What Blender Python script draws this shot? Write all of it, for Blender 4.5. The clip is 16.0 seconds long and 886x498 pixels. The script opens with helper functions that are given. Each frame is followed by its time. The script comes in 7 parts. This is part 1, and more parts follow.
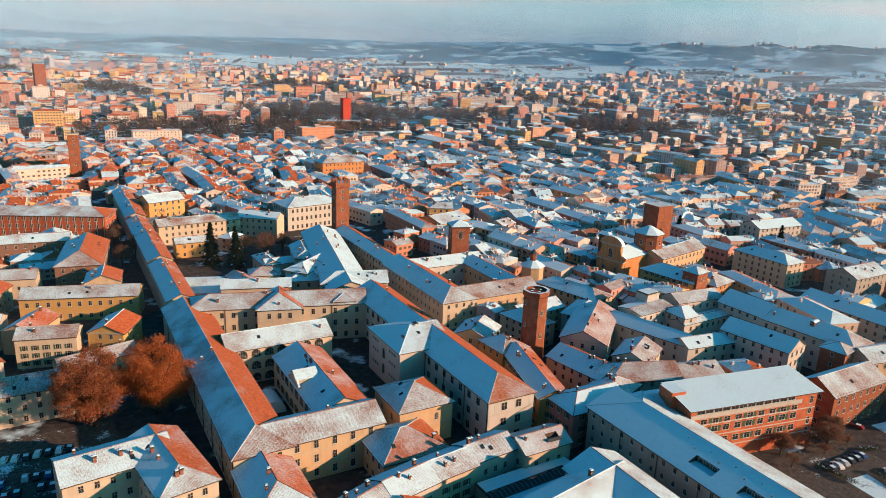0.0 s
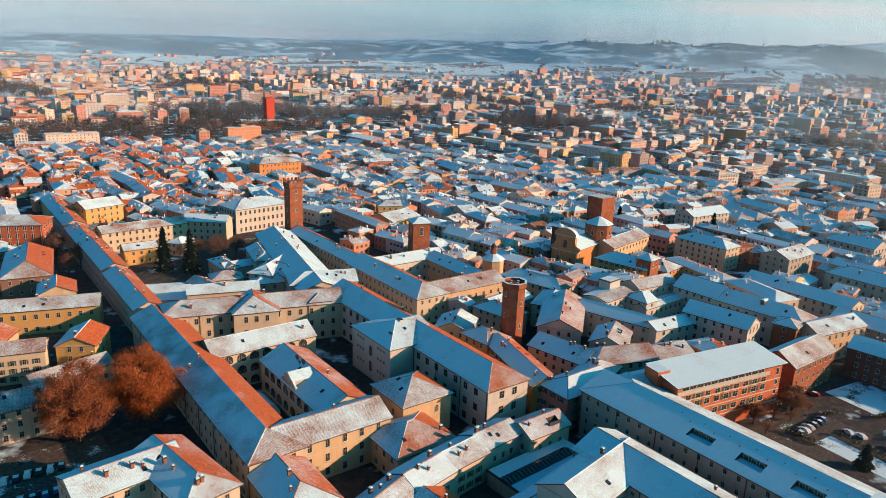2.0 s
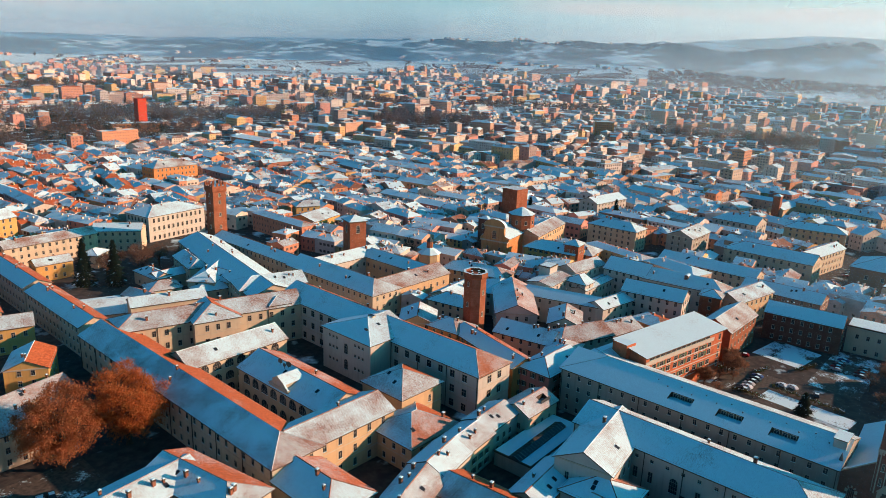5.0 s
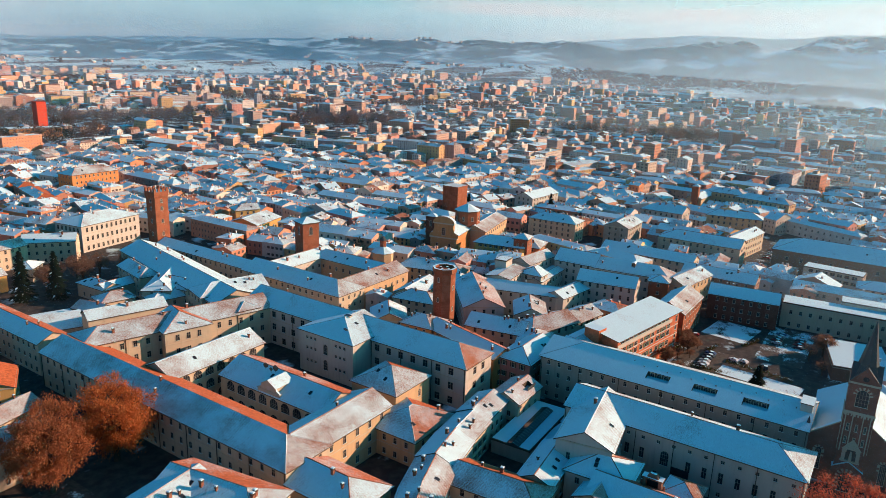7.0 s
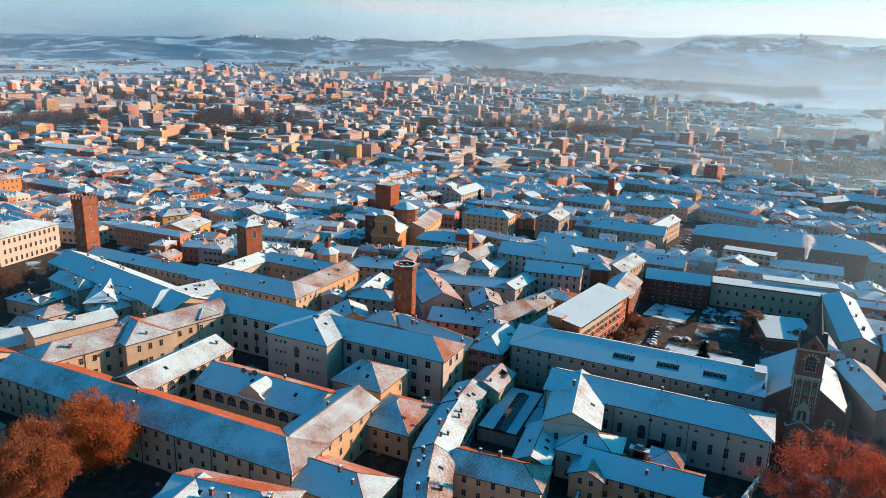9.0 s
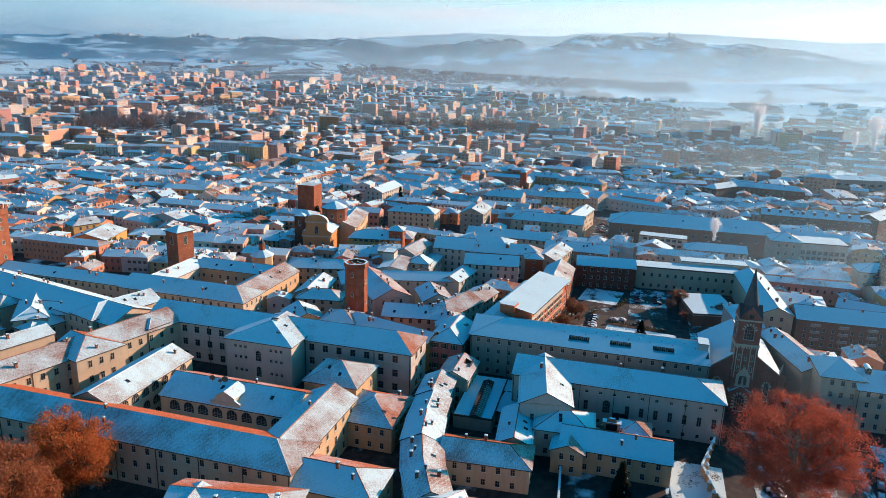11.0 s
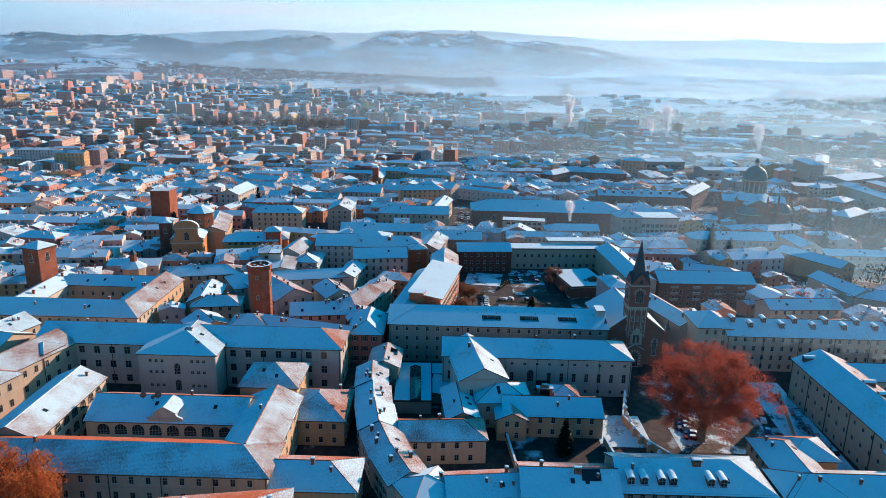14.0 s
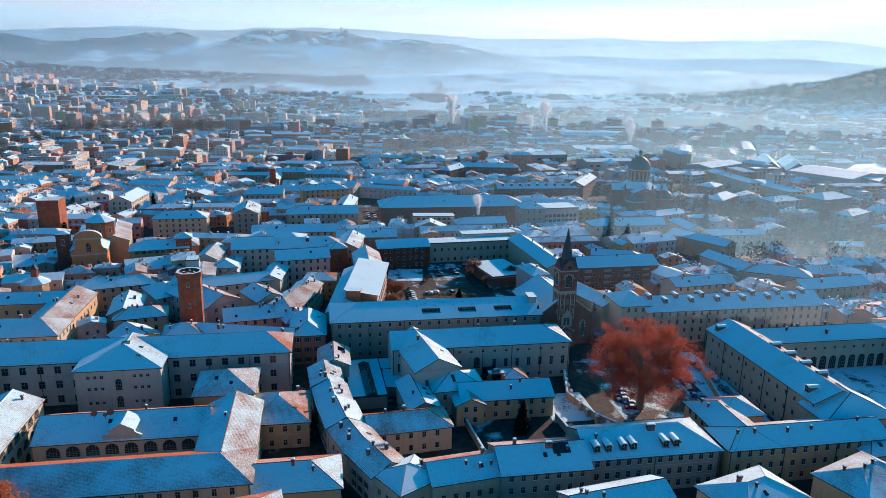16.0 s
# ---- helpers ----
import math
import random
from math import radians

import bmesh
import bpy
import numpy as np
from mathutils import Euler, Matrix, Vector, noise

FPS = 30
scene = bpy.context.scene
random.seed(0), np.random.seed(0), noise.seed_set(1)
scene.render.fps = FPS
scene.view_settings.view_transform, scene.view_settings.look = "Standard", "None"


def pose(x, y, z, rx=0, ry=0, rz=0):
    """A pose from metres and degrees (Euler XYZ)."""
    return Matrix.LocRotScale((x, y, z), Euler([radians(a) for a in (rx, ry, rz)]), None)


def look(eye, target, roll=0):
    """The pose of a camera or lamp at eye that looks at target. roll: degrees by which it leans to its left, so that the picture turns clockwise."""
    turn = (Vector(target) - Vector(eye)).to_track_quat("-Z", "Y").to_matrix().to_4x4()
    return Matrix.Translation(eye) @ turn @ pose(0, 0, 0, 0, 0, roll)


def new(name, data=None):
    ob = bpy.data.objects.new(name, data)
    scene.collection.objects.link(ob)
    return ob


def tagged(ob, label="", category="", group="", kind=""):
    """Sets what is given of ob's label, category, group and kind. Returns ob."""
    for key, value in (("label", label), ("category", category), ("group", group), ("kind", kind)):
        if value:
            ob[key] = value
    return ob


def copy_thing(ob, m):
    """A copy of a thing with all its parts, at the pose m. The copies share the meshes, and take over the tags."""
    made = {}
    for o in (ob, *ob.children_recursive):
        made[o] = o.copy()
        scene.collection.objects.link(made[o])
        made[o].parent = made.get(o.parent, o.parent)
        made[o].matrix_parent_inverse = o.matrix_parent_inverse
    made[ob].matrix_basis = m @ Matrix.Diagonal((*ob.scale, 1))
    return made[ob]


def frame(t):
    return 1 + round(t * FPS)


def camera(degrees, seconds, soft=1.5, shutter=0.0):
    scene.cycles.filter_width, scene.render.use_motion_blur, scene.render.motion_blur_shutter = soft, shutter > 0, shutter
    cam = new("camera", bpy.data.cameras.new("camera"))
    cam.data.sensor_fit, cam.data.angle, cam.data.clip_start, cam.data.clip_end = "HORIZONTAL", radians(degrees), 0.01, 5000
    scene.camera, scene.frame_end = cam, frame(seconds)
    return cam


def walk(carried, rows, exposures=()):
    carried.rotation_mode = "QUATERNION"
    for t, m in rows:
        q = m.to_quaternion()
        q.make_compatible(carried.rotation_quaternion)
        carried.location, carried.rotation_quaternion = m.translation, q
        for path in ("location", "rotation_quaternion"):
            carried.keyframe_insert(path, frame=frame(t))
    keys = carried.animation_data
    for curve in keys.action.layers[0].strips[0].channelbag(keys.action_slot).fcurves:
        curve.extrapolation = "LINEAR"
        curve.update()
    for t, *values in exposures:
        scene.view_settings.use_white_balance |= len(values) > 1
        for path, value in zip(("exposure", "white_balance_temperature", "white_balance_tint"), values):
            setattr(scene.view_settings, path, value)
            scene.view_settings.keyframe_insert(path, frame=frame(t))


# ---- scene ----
cam = camera(64.9, 16.0, soft=0.6)
METRES, EYE, TILT, LEAN, TURN = 196.9, 116.0, 0.0, 0.0, -30.0
ROWS = [
    (0.0, 0.0, 0.0, 0.0, 0.66, -15.92, -2.33),
    (0.5, -0.0311, -0.0052, -0.0006, -1.13, -15.89, -2.31),
    (1.0, -0.0624, -0.0094, -0.0014, -2.96, -15.87, -2.28),
    (1.5, -0.0937, -0.0127, -0.0022, -4.82, -15.84, -2.26),
    (2.0, -0.1253, -0.0149, -0.0032, -6.67, -15.8, -2.25),
    (2.5, -0.1568, -0.0161, -0.0043, -8.46, -15.78, -2.25),
    (3.0, -0.188, -0.0166, -0.0051, -10.38, -15.73, -2.22),
    (3.5, -0.2196, -0.0158, -0.0061, -12.33, -15.68, -2.2),
    (4.0, -0.2512, -0.0141, -0.0071, -14.25, -15.64, -2.18),
    (6.5, -0.4072, 0.0093, -0.0106, -23.81, -15.39, -2.03),
    (7.0, -0.4375, 0.0165, -0.0112, -25.88, -15.34, -1.97),
    (7.5, -0.468, 0.0248, -0.0117, -27.98, -15.3, -1.95),
    (8.0, -0.4979, 0.0341, -0.0122, -30.07, -15.25, -1.9),
    (8.5, -0.5275, 0.0444, -0.0125, -32.12, -15.22, -1.87),
    (9.0, -0.5566, 0.0557, -0.0131, -34.41, -15.17, -1.82),
    (11.5, -0.6943, 0.1265, -0.0169, -46.13, -15.0, -1.53),
    (12.0, -0.7198, 0.1438, -0.0179, -48.74, -14.97, -1.48),
    (12.5, -0.7449, 0.1618, -0.0182, -51.35, -14.97, -1.42),
    (13.0, -0.7691, 0.181, -0.0189, -53.94, -14.94, -1.37),
    (13.5, -0.7923, 0.2012, -0.0193, -56.53, -14.93, -1.32),
    (14.0, -0.8148, 0.2225, -0.0199, -59.14, -14.9, -1.29),
    (14.5, -0.8363, 0.2444, -0.0191, -61.74, -14.9, -1.2),
    (15.0, -0.8568, 0.2679, -0.0191, -64.37, -14.9, -1.16),
    (15.5, -0.8762, 0.2921, -0.0201, -67.0, -14.86, -1.15),
    (16.0, -0.8949, 0.3167, -0.0194, -69.65, -14.85, -1.08),
]
walk(cam, [(t, pose(0, 0, EYE, TILT, LEAN, TURN) @ pose(METRES * x, METRES * y, METRES * z, 90 + pitch, roll, yaw)) for t, x, y, z, yaw, pitch, roll in ROWS], exposures=[(0.0, 0.05, 6900, 10), (8.0, 0.18, 6650, 10), (12.0, 0.26, 5950, 10), (16.0, 0.14, 5600, 10)])

# ---------------------------------------------------------------- light
SUN_AZ, SUN_EL = -43.0, 16.0                     # degrees from +x, degrees up
to_sun = Vector((math.cos(radians(SUN_AZ)) * math.cos(radians(SUN_EL)), math.sin(radians(SUN_AZ)) * math.cos(radians(SUN_EL)), math.sin(radians(SUN_EL))))
sun = new("sun", bpy.data.lights.new("sun", "SUN"))
sun.data.energy, sun.data.angle, sun.data.color = 7.5, radians(0.6), (1.0, 0.605, 0.42)
sun.matrix_world = look(to_sun * 100, (0, 0, 0))

world = bpy.data.worlds.new("winter_sky")
scene.world = world
world.use_nodes = True
wn, wl = world.node_tree.nodes, world.node_tree.links
wn.clear()
w_out, w_bg, w_sky = wn.new("ShaderNodeOutputWorld"), wn.new("ShaderNodeBackground"), wn.new("ShaderNodeTexSky")
w_sky.sky_type, w_sky.sun_disc = "NISHITA", False
w_sky.sun_elevation, w_sky.sun_rotation = radians(SUN_EL), radians(90 - SUN_AZ)
w_sky.air_density, w_sky.dust_density, w_sky.ozone_density = 1.0, 1.5, 3.0
w_hs = wn.new("ShaderNodeHueSaturation")
w_hs.inputs["Saturation"].default_value = 1.25
# thin streaks of high cloud
w_tc, w_map, w_noise, w_ramp, w_mix = (wn.new("ShaderNode" + k) for k in ("TexCoord", "Mapping", "TexNoise", "ValToRGB", "MixRGB"))
w_map.inputs["Scale"].default_value = (1.1, 1.1, 17.0)
w_noise.inputs["Scale"].default_value, w_noise.inputs["Detail"].default_value = 2.2, 5.0
w_ramp.color_ramp.elements[0].position, w_ramp.color_ramp.elements[1].position = 0.42, 0.62
w_ramp.color_ramp.elements[1].color = (0.9, 0.9, 0.9, 1)
w_mix.inputs["Color2"].default_value = (9.8, 8.7, 8.4, 1)
w_bg.inputs["Strength"].default_value = 0.086
wl.new(w_tc.outputs["Generated"], w_map.inputs["Vector"])
wl.new(w_map.outputs["Vector"], w_noise.inputs["Vector"])
wl.new(w_noise.outputs["Fac"], w_ramp.inputs["Fac"])
w_band, w_cut = wn.new("ShaderNodeMapRange"), wn.new("ShaderNodeMath")
w_band.inputs["From Min"].default_value, w_band.inputs["From Max"].default_value = 0.13, 0.06
w_cut.operation = "MULTIPLY"
wl.new(w_ramp.outputs["Color"], w_cut.inputs[0])
wl.new(w_band.outputs["Result"], w_cut.inputs[1])
wl.new(w_cut.outputs["Value"], w_mix.inputs["Fac"])
wl.new(w_sky.outputs["Color"], w_hs.inputs["Color"])
# the deep blue of the zenith, and a bright winter haze low over the horizon
w_tint, w_sep, w_low, w_bw, w_haze, w_hz = (wn.new("ShaderNode" + k) for k in ("MixRGB", "SeparateXYZ", "MapRange", "RGBToBW", "MixRGB", "MixRGB"))
w_tint.blend_type, w_tint.inputs["Fac"].default_value, w_tint.inputs["Color2"].default_value = "MULTIPLY", 1.0, (0.16, 1.64, 1.66, 1)
w_low.inputs["From Min"].default_value, w_low.inputs["From Max"].default_value = 0.06, 0.105
w_low.inputs["To Min"].default_value, w_low.inputs["To Max"].default_value = 0.92, 0.0
w_soft = wn.new("ShaderNodeMath")
w_soft.operation, w_soft.inputs[1].default_value = "POWER", 0.3
w_haze.blend_type, w_haze.inputs["Fac"].default_value = "MULTIPLY", 1.0
w_grad = wn.new("ShaderNodeValToRGB")
w_grad.color_ramp.elements[0].color = (0.88, 0.90, 0.89, 1)
w_grad.color_ramp.elements[1].position, w_grad.color_ramp.elements[1].color = 0.075, (0.60, 0.93, 0.98, 1)
w_gain = wn.new("ShaderNodeMixRGB")
w_gain.blend_type, w_gain.inputs["Fac"].default_value, w_gain.inputs["Color2"].default_value = "MULTIPLY", 1.0, (7.8, 7.6, 7.7, 1)
# the low sky turns warm and milky towards the sun
w_dot, w_near, w_milk = wn.new("ShaderNodeVectorMath"), wn.new("ShaderNodeMapRange"), wn.new("ShaderNodeMixRGB")
w_dot.operation, w_dot.inputs[1].default_value = "DOT_PRODUCT", to_sun
w_near.inputs["From Min"].default_value, w_near.inputs["From Max"].default_value = 0.25, 0.95
w_milk.inputs["Color2"].default_value = (1.02, 0.92, 0.90, 1)
wl.new(w_tc.outputs["Generated"], w_dot.inputs[0])
wl.new(w_dot.outputs["Value"], w_near.inputs["Value"])
wl.new(w_near.outputs["Result"], w_milk.inputs["Fac"])
wl.new(w_grad.outputs["Color"], w_milk.inputs["Color1"])
wl.new(w_milk.outputs["Color"], w_gain.inputs["Color1"])
wl.new(w_gain.outputs["Color"], w_haze.inputs["Color2"])
wl.new(w_tc.outputs["Generated"], w_sep.inputs["Vector"])
wl.new(w_sep.outputs["Z"], w_low.inputs["Value"])
wl.new(w_sep.outputs["Z"], w_grad.inputs["Fac"])
wl.new(w_sep.outputs["Z"], w_band.inputs["Value"])
wl.new(w_hs.outputs["Color"], w_tint.inputs["Color1"])
wl.new(w_sky.outputs["Color"], w_bw.inputs["Color"])
wl.new(w_bw.outputs["Val"], w_soft.inputs[0])
wl.new(w_soft.outputs["Value"], w_haze.inputs["Color1"])
wl.new(w_low.outputs["Result"], w_hz.inputs["Fac"])
wl.new(w_tint.outputs["Color"], w_hz.inputs["Color1"])
wl.new(w_haze.outputs["Color"], w_hz.inputs["Color2"])
wl.new(w_hz.outputs["Color"], w_mix.inputs["Color1"])
wl.new(w_mix.outputs["Color"], w_bg.inputs["Color"])
wl.new(w_bg.outputs["Background"], w_out.inputs["Surface"])

# ---------------------------------------------------------------- materials
class Nodes:
    """A node material in the making: its Principled shader, a world-space position and short ways to add nodes."""

    def __init__(self, name):
        self.m = bpy.data.materials.new(name)
        self.m.use_nodes = True
        self.t = self.m.node_tree
        self.p = self.t.nodes["Principled BSDF"]
        self.pos = self.t.nodes.new("ShaderNodeNewGeometry").outputs["Position"]

    def put(self, socket, value):
        if isinstance(value, bpy.types.NodeSocket):
            self.t.links.new(value, socket)
        else:
            socket.default_value = value

    def noise(self, scale, detail=4.0, stretch=(1, 1, 1), rough=0.55, where=None):
        mp, n = self.t.nodes.new("ShaderNodeMapping"), self.t.nodes.new("ShaderNodeTexNoise")
        mp.inputs["Scale"].default_value = stretch
        self.put(mp.inputs["Vector"], where or self.pos)
        self.put(n.inputs["Vector"], mp.outputs["Vector"])
        n.inputs["Scale"].default_value, n.inputs["Detail"].default_value, n.inputs["Roughness"].default_value = scale, detail, rough
        return n.outputs["Fac"]

    def ramp(self, fac, lo, hi):
        r = self.t.nodes.new("ShaderNodeMapRange")
        self.put(r.inputs["Value"], fac)
        self.put(r.inputs["From Min"], lo)
        self.put(r.inputs["From Max"], hi)
        return r.outputs["Result"]

    def mix(self, fac, a, b, blend="MIX"):
        n = self.t.nodes.new("ShaderNodeMixRGB")
        n.blend_type = blend
        self.put(n.inputs["Fac"], fac)
        for s, v in ((n.inputs["Color1"], a), (n.inputs["Color2"], b)):
            self.put(s, (*v, 1) if isinstance(v, tuple) and len(v) == 3 else v)
        return n.outputs["Color"]

    def calc(self, op, a, b=0.0):
        n = self.t.nodes.new("ShaderNodeMath")
        n.operation = op
        self.put(n.inputs[0], a)
        self.put(n.inputs[1], b)
        return n.outputs["Value"]

    def random(self):
        return self.t.nodes.new("ShaderNodeObjectInfo").outputs["Random"]

    def island(self):
        n = self.t.nodes.new("ShaderNodeNewGeometry")
        return n.outputs["Random Per Island"]

    def bump(self, height, strength=0.3, distance=0.05):
        b = self.t.nodes.new("ShaderNodeBump")
        b.inputs["Strength"].default_value, b.inputs["Distance"].default_value = strength, distance
        self.put(b.inputs["Height"], height)
        self.put(self.p.inputs["Normal"], b.outputs["Normal"])

    def done(self, colour, rough=0.9, metal=0.0, spec=0.3):
        self.put(self.p.inputs["Base Color"], (*colour, 1) if isinstance(colour, tuple) and len(colour) == 3 else colour)
        self.put(self.p.inputs["Roughness"], rough)
        self.p.inputs["Metallic"].default_value = metal
        self.p.inputs["Specular IOR Level"].default_value = spec
        return self.m


SNOW = (0.63, 0.87, 0.93)
TILE = (0.46, 0.115, 0.042)


def plain(name, colour, rough=0.8, metal=0.0, vary=0.25, scale=0.8):
    n = Nodes(name)
    g = n.noise(scale, 5)
    dark = tuple(c * (1 - vary) for c in colour)
    return n.done(n.mix(n.ramp(g, 0.3, 0.7), dark, colour), rough, metal)


def plaster(name, colour):
    """Old lime render: mottled, with rain streaks and worn patches."""
    n = Nodes(name)
    dirt = tuple(c * 0.62 for c in colour)
    base = n.mix(n.ramp(n.noise(0.25, 6), 0.3, 0.75), tuple(c * 0.86 for c in colour), colour)
    streak = n.ramp(n.noise(0.9, 4, (1, 1, 0.12)), 0.52, 0.78)
    base = n.mix(n.calc("MULTIPLY", streak, 0.55), base, dirt)
    n.bump(n.noise(6, 3), 0.15, 0.03)
    return n.done(base, 0.92, spec=0.15)


def town_plaster(name, colours, island=False):
    """Render whose tint differs from house to house."""
    n = Nodes(name)
    r = n.t.nodes.new("ShaderNodeValToRGB")
    r.color_ramp.interpolation = "CONSTANT"
    e = r.color_ramp.elements
    while len(e) < len(colours):
        e.new(0.5)
    for i, c in enumerate(colours):
        e[i].position, e[i].color = i / len(colours), (*c, 1)
    n.put(r.inputs["Fac"], n.island() if island else n.random())
    base = n.mix(n.calc("MULTIPLY", n.ramp(n.noise(0.3, 5), 0.35, 0.75), 0.35), r.outputs["Color"], (0.16, 0.12, 0.09))
    return n.done(base, 0.92, spec=0.15)


OLD_TILE = (0.27, 0.115, 0.070)


def roof_cover(name, bare, spread, island=False, soft=0.06, clay=OLD_TILE, lines=0.02):
    """Terracotta tiles under old snow. bare: share of the tiles that shows; spread: how much it differs from roof to roof; lines: how much the tile courses show."""
    n = Nodes(name)
    along_roof = n.t.nodes.new("ShaderNodeTexCoord").outputs["Object"]
    tile = n.mix(n.ramp(n.noise(1.2, 6), 0.3, 0.7), tuple(c * 0.6 for c in clay), tuple(min(1, c * 1.3) for c in clay))
    if island:
        grain = n.noise(1.7, 6, (1, 1, 1), 0.82)
    else:
        # snow lies in the channels between the tile columns and breaks up course by course
        columns = n.noise(1.0, 3, (5.0, 1.5, 1.0), 0.75, along_roof)
        specks = n.noise(3.0, 4, (1.0, 1.0, 1.0), 0.8, along_roof)
        grain = n.calc("ADD", n.calc("MULTIPLY", columns, 0.5), n.calc("MULTIPLY", specks, 0.5))
    courses = n.t.nodes.new("ShaderNodeTexWave")
    courses.wave_type, courses.bands_direction = "BANDS", "Y"
    courses.inputs["Scale"].default_value, courses.inputs["Distortion"].default_value, courses.inputs["Detail"].default_value = 0.95, 0.8, 2.0
    n.put(courses.inputs["Vector"], along_roof)
    patch = n.noise(0.10, 5)
    field = n.calc("ADD", n.calc("MULTIPLY", patch, 0.40), n.calc("MULTIPLY", grain, 0.60))
    if not island:
        field = n.calc("ADD", field, n.calc("MULTIPLY", n.calc("SUBTRACT", courses.outputs["Fac"], 0.4), lines * 1.6))
    rnd = n.island() if island else n.random()
    level = n.calc("ADD", n.calc("MULTIPLY", n.calc("SUBTRACT", rnd, 0.5), spread), 0.34 + 0.30 * bare)
    snow = n.ramp(field, n.calc("SUBTRACT", level, soft), n.calc("ADD", level, soft))
    white = n.mix(n.ramp(n.noise(0.6, 5), 0.35, 0.7), tuple(c * 0.93 for c in SNOW), SNOW)
    if not island:
        # faint ribs where the tile columns shape the snow
        white = n.mix(n.ramp(columns, 0.36, 0.60), tuple(c * 0.86 for c in SNOW), white)
    colour = n.mix(snow, tile, white)
    n.bump(grain, 0.35, 0.10)
    return n.done(colour, 0.8, spec=0.2)


def bricks(name, colour):
    n = Nodes(name)
    b = n.t.nodes.new("ShaderNodeTexBrick")
    b.inputs["Scale"].default_value = 1.6
    b.inputs["Color1"].default_value, b.inputs["Color2"].default_value = (*colour, 1), (*[c * 0.7 for c in colour], 1)
    b.inputs["Mortar"].default_value = (*[c * 0.8 + 0.06 for c in colour], 1)
    sep, com = n.t.nodes.new("ShaderNodeSeparateXYZ"), n.t.nodes.new("ShaderNodeCombineXYZ")
    n.put(sep.inputs["Vector"], n.pos)
    n.put(com.inputs["X"], n.calc("ADD", sep.outputs["X"], sep.outputs["Y"]))
    n.put(com.inputs["Y"], sep.outputs["Z"])
    n.put(b.inputs["Vector"], com.outputs["Vector"])
    base = n.mix(n.ramp(n.noise(0.35, 6), 0.35, 0.75), b.outputs["Color"], tuple(c * 0.55 for c in colour))
    n.bump(n.noise(4, 4), 0.4, 0.05)
    return n.done(base, 0.9, spec=0.15)


def leaves(name, a, b):
    n = Nodes(name)
    col = n.mix(n.island(), a, b)
    col = n.mix(n.ramp(n.noise(0.35, 3), 0.35, 0.65), col, tuple(c * 0.6 for c in a))
    m = n.done(col, 0.85, spec=0.1)
    tl, mx = n.t.nodes.new("ShaderNodeBsdfTranslucent"), n.t.nodes.new("ShaderNodeMixShader")
    n.put(tl.inputs["Color"], col)
    mx.inputs["Fac"].default_value = 0.5
    n.t.links.new(n.p.outputs[0], mx.inputs[1]), n.t.links.new(tl.outputs[0], mx.inputs[2])
    n.t.links.new(mx.outputs[0], n.t.nodes["Material Output"].inputs["Surface"])
    return m


